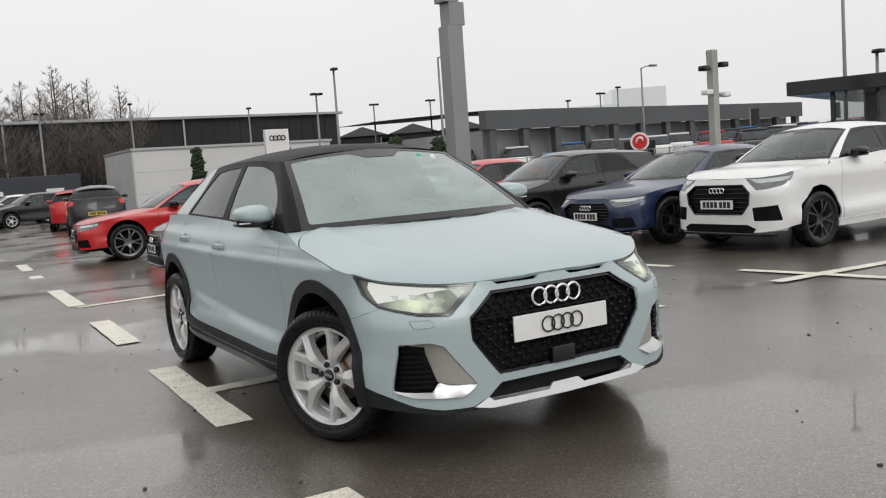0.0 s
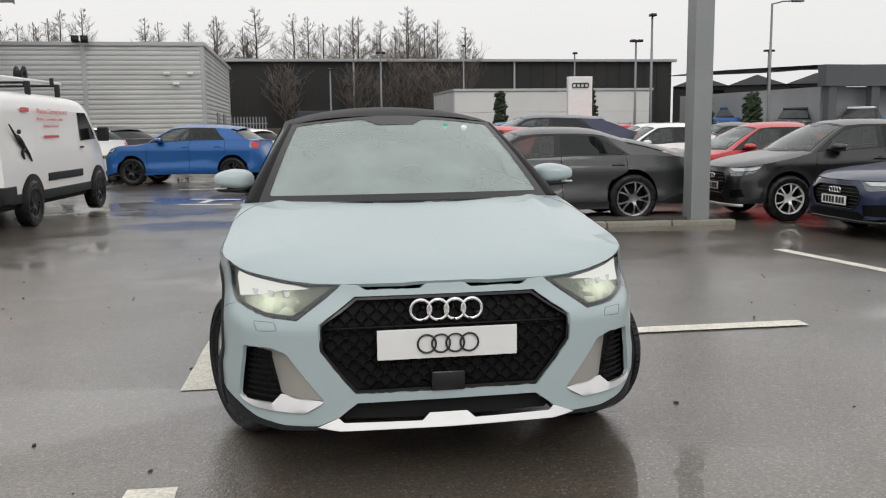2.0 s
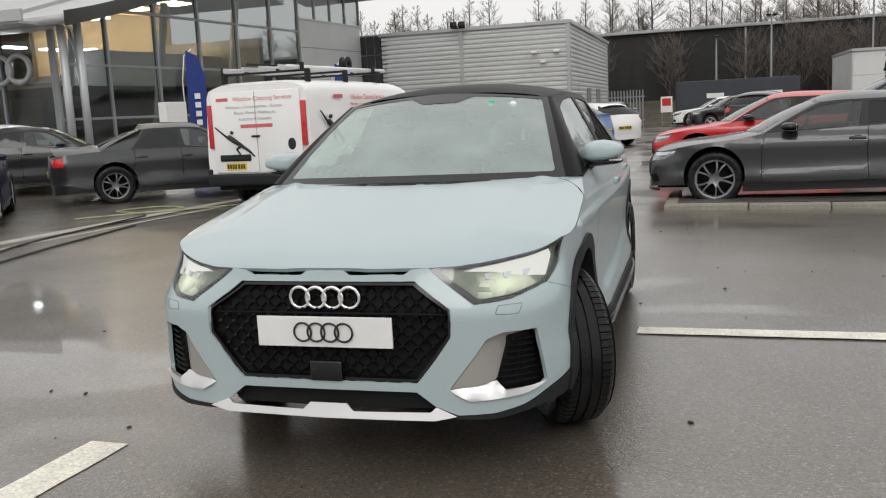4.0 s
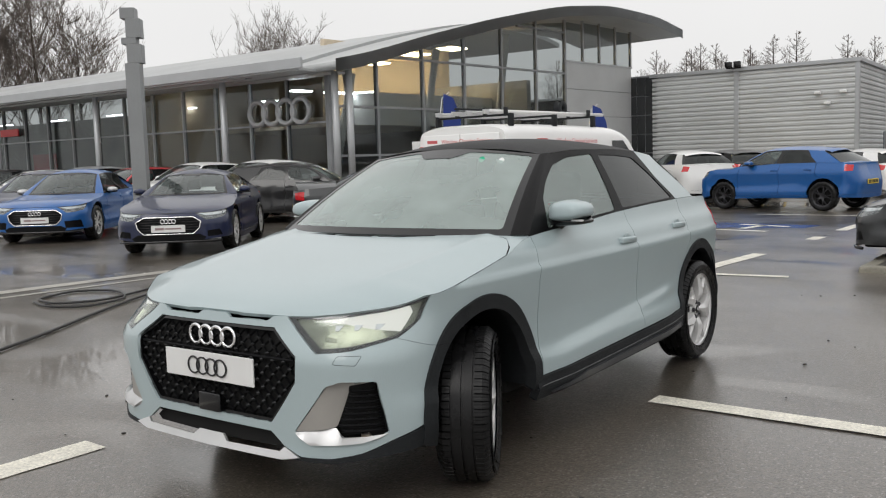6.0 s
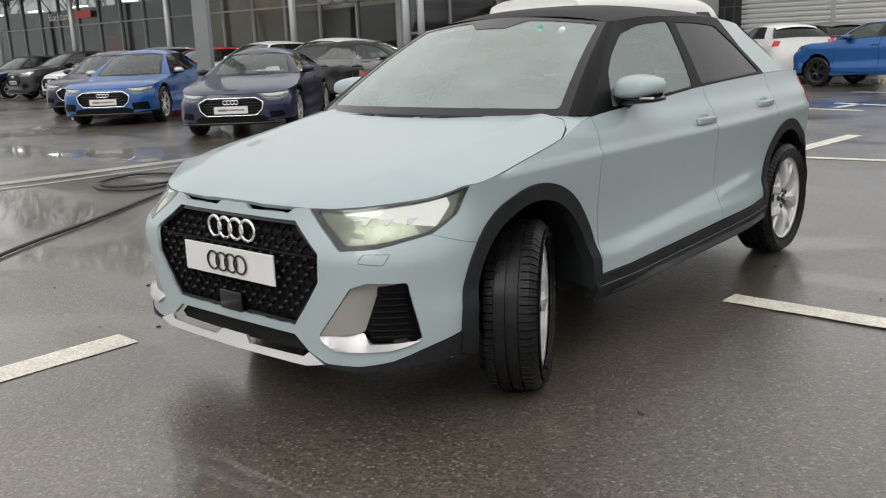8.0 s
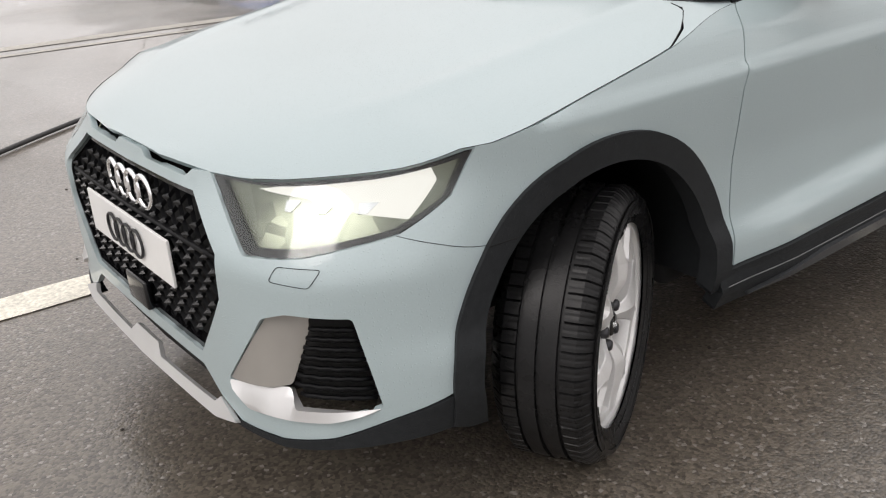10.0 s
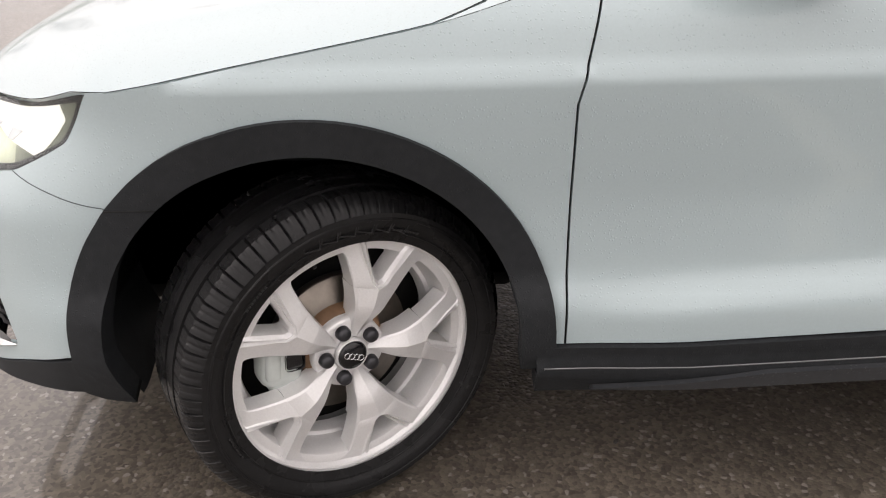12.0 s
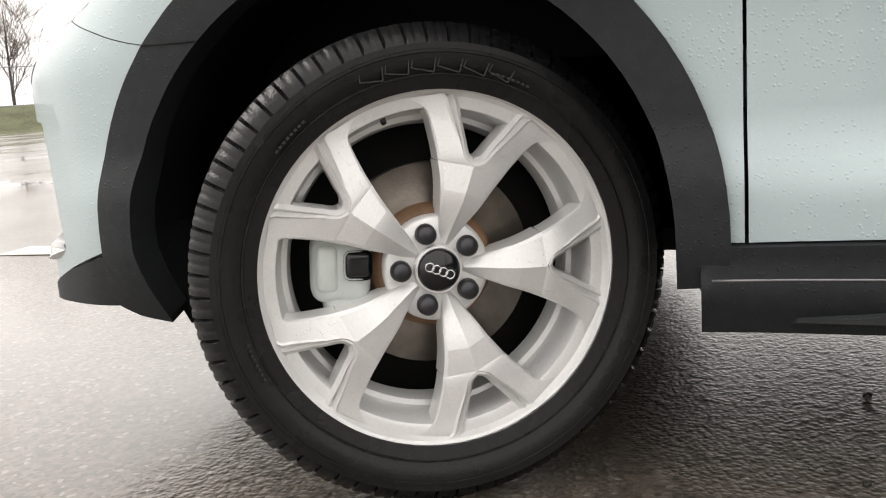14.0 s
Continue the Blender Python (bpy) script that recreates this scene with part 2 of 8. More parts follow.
def smooth_curve(xs, ys):
    """A monotone cubic through the points, as a function."""
    x, y = np.array(xs, float), np.array(ys, float)
    h, d = np.diff(x), np.diff(y) / np.diff(x)
    k = np.zeros(len(x))
    k[0], k[-1] = d[0], d[-1]
    for i in range(1, len(x) - 1):
        if d[i - 1] * d[i] > 0:
            w1, w2 = 2 * h[i] + h[i - 1], h[i] + 2 * h[i - 1]
            k[i] = (w1 + w2) / (w1 / d[i - 1] + w2 / d[i])

    def f(q):
        q = min(max(q, x[0]), x[-1])
        i = min(int(np.searchsorted(x, q, "right")) - 1, len(x) - 2)
        i = max(i, 0)
        t = (q - x[i]) / h[i]
        t2, t3 = t * t, t * t * t
        return float((2 * t3 - 3 * t2 + 1) * y[i] + (t3 - 2 * t2 + t) * h[i] * k[i] + (3 * t2 - 2 * t3) * y[i + 1] + (t3 - t2) * h[i] * k[i + 1])
    return f


def step01(a, b, v):
    t = min(max((v - a) / (b - a), 0), 1)
    return t * t * (3 - 2 * t)


def dense(poly, step, closed=True):
    out = []
    n = len(poly)
    for i in range(n if closed else n - 1):
        a, b = poly[i], poly[(i + 1) % n]
        k = max(1, int(math.ceil(math.dist(a, b) / step)))
        out += [(a[0] + (b[0] - a[0]) * j / k, a[1] + (b[1] - a[1]) * j / k) for j in range(k)]
    if not closed:
        out.append(tuple(poly[-1]))
    return out


def rounded(poly, r, n=4):
    """A polygon with its corners rounded off by about r."""
    out = []
    k = len(poly)
    for i in range(k):
        p, a, b = Vector(poly[i]), Vector(poly[i - 1]), Vector(poly[(i + 1) % k])
        ra = min(r, (a - p).length * 0.45)
        rb = min(r, (b - p).length * 0.45)
        s, e = p + (a - p).normalized() * ra, p + (b - p).normalized() * rb
        for j in range(n + 1):
            t = j / n
            out.append(tuple((1 - t) ** 2 * s + 2 * t * (1 - t) * p + t * t * e))
    return out


def inside(p, poly):
    x, y = p
    c = False
    j = len(poly) - 1
    for i in range(len(poly)):
        xi, yi = poly[i]
        xj, yj = poly[j]
        if (yi > y) != (yj > y) and x < (xj - xi) * (y - yi) / (yj - yi) + xi:
            c = not c
        j = i
    return c


def within(q, poly):
    """Which of the points q lie inside the polygon."""
    c = np.zeros(len(q), bool)
    j = len(poly) - 1
    for i in range(len(poly)):
        xi, yi = poly[i]
        xj, yj = poly[j]
        if yi != yj:
            c ^= ((yi > q[:, 1]) != (yj > q[:, 1])) & (q[:, 0] < (xj - xi) * (q[:, 1] - yi) / (yj - yi) + xi)
        j = i
    return c


def edge_gap(p, poly):
    """The distance from p to the polygon's outline."""
    best = 1e9
    px, py = p
    for i in range(len(poly)):
        ax, ay = poly[i - 1]
        bx, by = poly[i]
        dx, dy = bx - ax, by - ay
        l2 = dx * dx + dy * dy
        t = 0 if l2 == 0 else min(1, max(0, ((px - ax) * dx + (py - ay) * dy) / l2))
        best = min(best, (px - ax - t * dx) ** 2 + (py - ay - t * dy) ** 2)
    return math.sqrt(best)


def sheet(outline, holes, step, place, depth=0.0, bm=None, edge_step=None, flip=False, crease=0.0):
    """A panel: a flat outline with holes, filled with even triangles and laid onto a curved face by place(a, b).
    depth: its edges are turned in by this much; crease: a row of points this far from the holes' edges."""
    es = edge_step or step
    loops = [dense(outline, es)] + [dense(h, es) for h in holes]
    pts, edges = [], []
    for lp in loops:
        s = len(pts)
        pts += [Vector(p) for p in lp]
        edges += [(s + i, s + (i + 1) % len(lp)) for i in range(len(lp))]
    rim_count = len(pts)
    if crease:
        ring, ends = [], []
        for lp in loops[1:]:
            n = len(lp)
            area = sum(lp[i - 1][0] * lp[i][1] - lp[i][0] * lp[i - 1][1] for i in range(n))
            for i in range(n):
                d = Vector(lp[(i + 1) % n]) - Vector(lp[i - 1])
                nn = Vector((d.y, -d.x)).normalized() * (1 if area > 0 else -1)
                ring.append(tuple(Vector(lp[i]) + nn * crease))
            ends.append(len(ring))
        ring = np.array(ring)
        ok = within(ring, loops[0])
        for h in loops[1:]:
            ok &= ~within(ring, h)
        edge_pts = np.array([p for lp in loops for p in lp])
        ok &= np.array([np.min((edge_pts[:, 0] - a) ** 2 + (edge_pts[:, 1] - b) ** 2) for a, b in ring]) > (crease * .93) ** 2
        here = {}
        for i in np.nonzero(ok)[0]:
            here[int(i)] = rim_count + len(here)
        first = 0
        for last in ends:
            for i in range(first, last):
                j = i + 1 if i + 1 < last else first
                if i in here and j in here:
                    edges.append((here[i], here[j]))
            first = last
        ring = ring[ok]
        loops.append([tuple(r) for r in ring])
        pts += [Vector(r) for r in ring.tolist()]
    xs, ys = [p[0] for p in outline], [p[1] for p in outline]
    nx, ny = int((max(xs) - min(xs)) / step), int((max(ys) - min(ys)) / step)
    if (nx + 1) * (ny + 1) > 1:
        lps = np.array([p for lp in loops for p in lp])
        ii, jj = np.meshgrid(np.arange(nx + 1), np.arange(ny + 1), indexing="ij")
        q = np.stack([min(xs) + (ii + 0.5 + 0.25 * (jj % 2)) * step, min(ys) + (jj + 0.5) * step], -1).reshape(-1, 2)
        keep = within(q, loops[0])
        for h in loops[1:len(holes) + 1]:
            keep &= ~within(q, h)
        q = q[keep]
        if len(q):
            near = np.array([np.min((lps[:, 0] - a) ** 2 + (lps[:, 1] - b) ** 2) for a, b in q])
            pts += [Vector((float(a), float(b))) for a, b in q[near > (0.45 * step) ** 2]]
    v, _, f, *_ = delaunay_2d_cdt(pts, edges, [], 0, 1e-6)
    own = bm is None
    bm = bm or bmesh.new()
    made = {}
    faces = []
    mid = np.array([[sum(v[i][0] for i in tri) / len(tri), sum(v[i][1] for i in tri) / len(tri)] for tri in f])
    good = within(mid, loops[0])
    for h in loops[1:len(holes) + 1]:
        good &= ~within(mid, h)
    for tri, ok in zip(f, good):
        if not ok:
            continue
        # slivers between points of a straight edge
        if max(tri) < rim_count:
            sides = [(v[tri[i]] - v[tri[i - 1]]).length for i in range(3)]
            twice = abs((v[tri[1]] - v[tri[0]]).cross(v[tri[2]] - v[tri[0]])) if len(tri) == 3 else 1
            if twice < .06 * max(sides) ** 2:
                continue
        for i in tri:
            if i not in made:
                made[i] = bm.verts.new(place(v[i][0], v[i][1]))
        try:
            faces.append(bm.faces.new([made[i] for i in (reversed(tri) if flip else tri)]))
        except ValueError:
            pass
    bm.normal_update()
    if depth:
        fs = set(faces)
        border = [e for e in {e for fc in faces for e in fc.edges} if sum(1 for q in e.link_faces if q in fs) == 1]
        nor = {w: w.normal.copy() for e in border for w in e.verts}
        r = bmesh.ops.extrude_edge_only(bm, edges=border)
        fresh = [g for g in r["geom"] if isinstance(g, bmesh.types.BMVert)]
        for e in border:
            e.smooth = False
        place_of = {tuple(o.co): n for o, n in nor.items()}
        for w in fresh:
            w.co -= place_of[tuple(w.co)] * depth
        bm.normal_update()
    return bm


def mirrored(bm, axis=0):
    """A mirrored copy of a bmesh."""
    c = bm.copy()
    for w in c.verts:
        w.co[axis] = -w.co[axis]
    bmesh.ops.reverse_faces(c, faces=c.faces)
    return c


def join(a, b):
    me = bpy.data.meshes.new("tmp")
    b.to_mesh(me)
    a.from_mesh(me)
    b.free()
    bpy.data.meshes.remove(me)
    return a


def slab(x0, x1, y0, y1, z0, z1, bevel=0.0, bm=None, m=None, seg=2):
    """A box between these faces, its edges rounded by bevel."""
    b = bmesh.new()
    bmesh.ops.create_cube(b, size=1)
    for w in b.verts:
        w.co = Vector(((x0 + x1) / 2 + w.co.x * (x1 - x0), (y0 + y1) / 2 + w.co.y * (y1 - y0), (z0 + z1) / 2 + w.co.z * (z1 - z0)))
    if bevel:
        bmesh.ops.bevel(b, geom=list(b.edges), offset=bevel, segments=seg, affect="EDGES", profile=0.6)
    if m is not None:
        bmesh.ops.transform(b, matrix=m, verts=b.verts)
    return join(bm, b) if bm is not None else b


def revolve(profile, segs, axis="x", bm=None, closed=False, wobble=None):
    """Turns a profile of (radius, height) about an axis."""
    b = bm or bmesh.new()
    rings = []
    n = len(profile)
    for i in range(segs):
        t = 2 * math.pi * i / segs
        ring, ends = [], []
        for k, (r, h) in enumerate(profile):
            if wobble:
                r += wobble(i, k)
            c, s = r * math.cos(t), r * math.sin(t)
            ring.append(b.verts.new((h, c, s) if axis == "x" else ((c, s, h) if axis == "z" else (c, h, s))))
        rings.append(ring)
    for i in range(segs):
        a, c = rings[i], rings[(i + 1) % segs]
        for k in range(n if closed else n - 1):
            b.faces.new((a[k], a[(k + 1) % n], c[(k + 1) % n], c[k]))
    bmesh.ops.recalc_face_normals(b, faces=b.faces)
    return b


def tube(points, radius, segs=8, bm=None, close=False, caps=True):
    """A round bar along points; radius may be one number or one per point."""
    b = bm or bmesh.new()
    pts = [Vector(p) for p in points]
    rad = [radius] * len(pts) if isinstance(radius, (int, float)) else radius
    rings = []
    side = None
    for i, p in enumerate(pts):
        d = (pts[(i + 1) % len(pts)] - pts[i - 1]) if close else (pts[min(i + 1, len(pts) - 1)] - pts[max(i - 1, 0)])
        d.normalize()
        if side is None:
            side = d.orthogonal().normalized()
        side = (side - d * side.dot(d)).normalized()
        up = d.cross(side)
        rings.append([b.verts.new(p + (side * math.cos(2 * math.pi * k / segs) + up * math.sin(2 * math.pi * k / segs)) * rad[i]) for k in range(segs)])
    for i in range(len(rings) if close else len(rings) - 1):
        a, c = rings[i], rings[(i + 1) % len(rings)]
        for k in range(segs):
            b.faces.new((a[k], a[(k + 1) % segs], c[(k + 1) % segs], c[k]))
    if caps and not close:
        b.faces.new(list(reversed(rings[0])))
        b.faces.new(rings[-1])
    return b


def surf_grid(fn, nu, nv, bm=None, flip=False):
    """A grid of fn(u, v) for u and v from 0 to 1."""
    b = bm or bmesh.new()
    vs = [[b.verts.new(fn(i / nu, j / nv)) for j in range(nv + 1)] for i in range(nu + 1)]
    for i in range(nu):
        for j in range(nv):
            q = (vs[i][j], vs[i + 1][j], vs[i + 1][j + 1], vs[i][j + 1])
            b.faces.new(tuple(reversed(q)) if flip else q)
    return b


def face_out(bm, toward):
    """Turns all faces so that most of them look along toward."""
    bm.normal_update()
    s = sum((f.normal.dot(Vector(toward)) * f.calc_area() for f in bm.faces))
    if s < 0:
        bmesh.ops.reverse_faces(bm, faces=bm.faces)
    return bm


# ---- cars: local frame with x to the car's left, y to its rear, origin on the ground under the front axle ----
HATCH = dict(wb=2.565, fo=0.80, ro=0.675, hw=0.855, lip=0.770, belt=0.98, belt_r=1.055, cowl=0.17, ws_top=0.90, ws_z=1.395, rail_z=1.362, rail_x=0.575,
             roof_z=1.452, roof_end=2.78, glass_base=3.10, deck=0.0, wr=0.327, bp=1.45, dlo=2.27, doors=4, low=0.26, clad=True, fall=0.07)


class Shape:
    """The curved faces of one car, from its main sizes."""

    def __init__(self, **given):
        p = dict(HATCH)
        p.update(given)
        self.p = p
        self.fo, self.hw, self.wb = p["fo"], p["hw"], p["wb"]
        us = [i / 8 for i in range(9)]
        self.lx = smooth_curve(us, [0, .292, .526, .702, .819, .90, .965, .994, 1])
        self.ly = smooth_curve(us, [0, .003, .010, .045, .105, .185, .285, .390, .60])
        self.hx = smooth_curve(us, [0, .303, .46, .606, .727, .848, .915, .957, 1])
        self.hy = smooth_curve(us, [.048, .056, .080, .125, .188, .28, .345, .415, .60])
        self.prof = smooth_curve([.20, .26, .32, .36, .42, .50, .60, .72, .826, .844, .862, .884, .925, .98, 1.06, 1.2],
                                 [.93, .955, .985, .996, .997, .972, .969, .981, .9925, .9935, .975, .967, .950, .908, .878, .84])
        self.zs = p["belt"] / 0.98
        self.y1 = -self.fo + 0.60
        self.y2 = self.wb + p["ro"] - 0.50
        self.Lf, self.Ls, self.Lr = 1.12, self.y2 - self.y1, 1.05
        self.knots = ([-.80, 0, .377, .95, 1.45, 2.27, 2.565, 3.24],
                      [-self.fo, 0, .377 + (p["cowl"] - 0.17), p["ws_top"] + .05, p["bp"], p["dlo"], self.wb, self.wb + p["ro"]])
        if self.knots[1][5] > self.knots[1][6] - 0.02:
            self.knots[0].pop(5), self.knots[1].pop(5)
        q = self.zs
        self.shut = smooth_curve([0, .30, .62, .83], [p["lip"], p["lip"], p["lip"] + .026, p["lip"] + .060])
        yb = p["cowl"] + .23
        self.edge = smooth_curve([-self.fo + .435, self.y1, .15 + p["cowl"] - .17, yb, yb + .6, p["bp"], 2.0 * self.wb / 2.565, self.wb - .1, self.wb + p["ro"]],
                                 [p["lip"] + .060, p["lip"] + .092, .924 * q, p["belt"], p["belt"] + .03 * q, p["belt"] + .055 * q, p["belt_r"] - .005, p["belt_r"], p["belt_r"] - (.06 if p["deck"] else .02)])
        self.U = np.linspace(0, 1, 41)
        # hood outline and crown
        pts = [self.S(a, self.top(a)) for a in np.linspace(0, self.Lf, 40)] + [self.S(self.Lf + d, self.top(self.Lf + d)) for d in np.linspace(.02, 1.2, 24)]
        self.by = np.array([v.y for v in pts])
        self.bx = np.array([v.x for v in pts])
        self.bz = np.array([v.z for v in pts])
        y0 = self.by[0]
        c = p["cowl"]
        self.crown = smooth_curve([y0, y0 + .10, y0 + .30, y0 + (c - y0) * .75, c, c + .4], [p["lip"] + .002, p["lip"] + .052, p["lip"] + .105, p["belt"] - .035, p["belt"] + .008, p["belt"] + .05])
        e = p["roof_end"]
        t = p["ws_top"]
        self.rail_z = smooth_curve([0, t + .05, t + .4, t + .75, t + 1.1, e], [p["rail_z"] - .012, p["rail_z"] - .008, p["rail_z"] + .012, p["rail_z"] + .012, p["rail_z"], p["rail_z"] - (p["fall"] if p["deck"] else .035)])
        self.rail_x = smooth_curve([0, t + .05, t + .6, t + 1.1, e], [p["rail_x"] - .02, p["rail_x"] - .02, p["rail_x"], p["rail_x"] - .005, p["rail_x"] - .05])
        self.roof_c = smooth_curve([t - .1, t, t + .2, t + .6, t + 1.1, e], [p["ws_z"] - .04, p["ws_z"], p["roof_z"] - .018, p["roof_z"], p["roof_z"] - .018, p["roof_z"] - (p["fall"] + .04 if p["deck"] else .07)])

    def ry(self, y):
        return float(np.interp(y, *self.knots)) if y > -.80 else y - self.knots[0][0] + self.knots[1][0]

    def wide(self, y):
        return 1 - .03 * step01(self.wb - 1.0, self.wb, y) - .045 * step01(self.wb - .4, self.wb + self.p["ro"], y)

    def S(self, a, z):
        """The lower body: a runs round it in metres from the middle of the nose."""
        if a < self.Lf:
            u = max(a, 0) / self.Lf
            k = self.p["lip"] / .77
            b = step01(.60 * k, .80 * k, z)
            nx = self.lx(u) * (1 - b) + self.hx(u) * b
            y = -self.fo + self.ly(u) * (1 - b) + self.hy(u) * b
            w = step01(.5, 1, u)
            return Vector((self.hw * nx * (1 - w + w * self.prof(z / self.zs)), y, z))
        if a < self.Lf + self.Ls:
            y = self.y1 + a - self.Lf
            # wedge along the foot of the doors
            zc = (.42 + .075 * (y - .4)) * self.zs
            wedge = .020 * step01(zc + .045, zc - .010, z) * step01(.34, .62, y) * step01(self.wb - .42, self.wb - .75, y)
            return Vector((self.hw * self.prof(z / self.zs) * self.wide(y) + wedge, y, z))
        v = min((a - self.Lf - self.Ls) / self.Lr, 1)
        u = 1 - v
        y = self.wb + self.p["ro"] - self.ly(u) * .50 / .60
        y -= (.16 if not self.p["deck"] else .05) * step01(.62, 1.1, z) * (1 - u) * 1.0 + .03 * step01(.6, .3, z)
        return Vector((self.hw * self.wide(y) * self.lx(u) * (1 + (self.prof(z / self.zs) - 1) * step01(0, .6, u)), y, z))

    def N(self, a, z):
        e = .004
        d1 = self.S(min(a + e, self.Lf + self.Ls + self.Lr), z) - self.S(max(a - e, 0), z)
        d2 = self.S(a, z + e) - self.S(a, z - e)
        n = d1.cross(d2)
        return n.normalized() if n.length else Vector((0, -1, 0))

    def off(self, d):
        return lambda a, z: self.S(a, z) + self.N(a, z) * d

    def ax(self, x, z):
        return float(np.interp(x, [self.S(u * self.Lf, z).x for u in self.U], self.U * self.Lf))

    def ay(self, y, z):
        if y >= self.y1:
            return self.Lf + y - self.y1
        return float(np.interp(y, [self.S(u * self.Lf, z).y for u in self.U], self.U * self.Lf))

    def top(self, a):
        if a < self.Lf:
            u = a / self.Lf
            if u < .83:
                return self.shut(u)
            return self.edge(self.S(a, .85 * self.zs).y)
        if a < self.Lf + self.Ls:
            return self.edge(self.y1 + a - self.Lf)
        return self.edge(self.wb + self.p["ro"])

    def hood(self, s, y):
        xb, zb = float(np.interp(y, self.by, self.bx)), float(np.interp(y, self.by, self.bz))
        return Vector((xb * s, y, zb + max(self.crown(y) - zb, -.02) * (1 - abs(s) ** (4.2 if self.p["clad"] else 3.0))))

    def screen(self, s, t):
        p = self.p
        b = Vector((.705 / .575 * p["rail_x"] * s, p["cowl"] + .19 * s * s, p["belt"] + .016 - .008 * s * s))
        e = Vector(((p["rail_x"] - .04) * s, p["ws_top"] + .05 * s * s, p["ws_z"] - .042 * s * s))
        d = b.lerp(e, t)
        n = Vector((0, -(e.z - b.z), e.y - b.y)).normalized()
        return d + n * math.sin(math.pi * t) * .022 * (1 - .3 * s * s)

    def side(self, y, z):
        """The glasshouse side."""
        zb, zr = self.edge(y), self.rail_z(y)
        q = max(0, (z - zb) / (zr - zb))
        xb = self.hw * self.prof(zb / self.zs) * self.wide(y)
        return Vector((xb + (self.rail_x(y) - xb) * q ** 1.12, y, z))

    def side_off(self, d):
        return lambda y, z: self.side(y, z) + Vector((.9, 0, .43)) * d

    def roof(self, s, v):
        f = self.p["ws_top"] + .05 * s * s
        y = f + (self.p["roof_end"] - .06 * s * s - f) * v
        zr = self.rail_z(y) if v > 0 else self.p["ws_z"] - .042
        zc = self.roof_c(y)
        w = step01(0, .08, v)
        x = s * ((self.p["rail_x"] - .04) * (1 - w) + self.rail_x(y) * w)
        return Vector((x, y, zr + (zc - zr) * (1 - abs(s) ** 2.3)))

    def rz(self, z):
        """Heights of the windows, from the hatchback's to this car's."""
        p = self.p
        return p["belt"] + (z - .98) / (1.362 - .98) * (p["rail_z"] - p["belt"])


def arc(cy, cz, r, a0, a1, n, rz=None):
    return [(cy + r * math.cos(radians(a0 + (a1 - a0) * i / n)), cz + (rz or r) * math.sin(radians(a0 + (a1 - a0) * i / n))) for i in range(n + 1)]


def both(name, bm, material, parent, label=""):
    """A part on the car's left and its mirror image on the right."""
    part(name, mirrored(bm), material, parent, label)
    return part(name, bm, material, parent, label)


def rings(width, thick, place, bm=None, segs=28):
    """Four linked rings across a width."""
    b = bm or bmesh.new()
    r = width / (2 + 3 * 1.42)
    for i in range(4):
        c = (i - 1.5) * 1.42 * r
        tube([place(c + (r - thick) * math.cos(2 * math.pi * k / segs), (r - thick) * math.sin(2 * math.pi * k / segs)) for k in range(segs)], thick, 6, b, close=True)
    return b


# ---- wheels: axis along x, outer face towards +x ----
def tyre_mesh(r, rim, half, detail):
    prof = [(rim - .008, -half * .86), (rim + .012, -half * .95), ((r + rim) / 2, -half * 1.04), (r - .022, -half * .95), (r - .006, -half * .80)]
    prof += [(r, -half * .72), (r, -half * .44), (r - .007, -half * .43), (r - .007, -half * .37), (r + .001, -half * .36), (r + .001, -half * .05), (r - .007, -half * .04), (r - .007, half * .04), (r + .001, half * .05),
             (r + .001, half * .36), (r - .007, half * .37), (r - .007, half * .43), (r, half * .44), (r, half * .72)]
    side = [(r - .006, half * .82), (r - .020, half * .94), (r - .030, half * .985), (r - .034, half * .975), ((r + rim) / 2 + .012, half * 1.04), ((r + rim) / 2, half * 1.045), (rim + .026, half * 1.02), (rim + .022, half * 1.0), (rim + .012, half * .96), (rim - .006, half * .90)]
    if detail:
        # moulded ribs round the sidewall
        ribs_at = ((r - .037), (r - .066), (rim + .040))
        for q in ribs_at:
            k = next(i for i, v in enumerate(side) if v[0] < q and i > 2)
            h = float(np.interp(q, [side[k][0], side[k - 1][0]], [side[k][1], side[k - 1][1]]))
            side[k:k] = [(q + .0018, h), (q + .0010, h + .0016), (q - .0010, h + .0016), (q - .0018, h)]
    prof += side
    if not detail:
        prof = [prof[i] for i in (0, 2, 4, 5, 18, 19, 21, 24, 27, 28)]
        return revolve(prof, 40)
    lugs = {5, 18, 19, 20, 4}
    ribs = {6, 17}

    def cut(i, k):
        if k in lugs and i % 11 == 0:
            return -.007
        if k in lugs and i % 11 in (5, 6):
            return -.0015
        if k in ribs and i % 11 == 0:
            return -.003
        return 0
    b = revolve(prof, 748, wobble=cut)
    for e in b.edges:
        if len(e.link_faces) == 2 and e.calc_face_angle() > .45:
            e.smooth = False
    return b


def polar(r, deg):
    return (r * math.cos(radians(deg)), r * math.sin(radians(deg)))


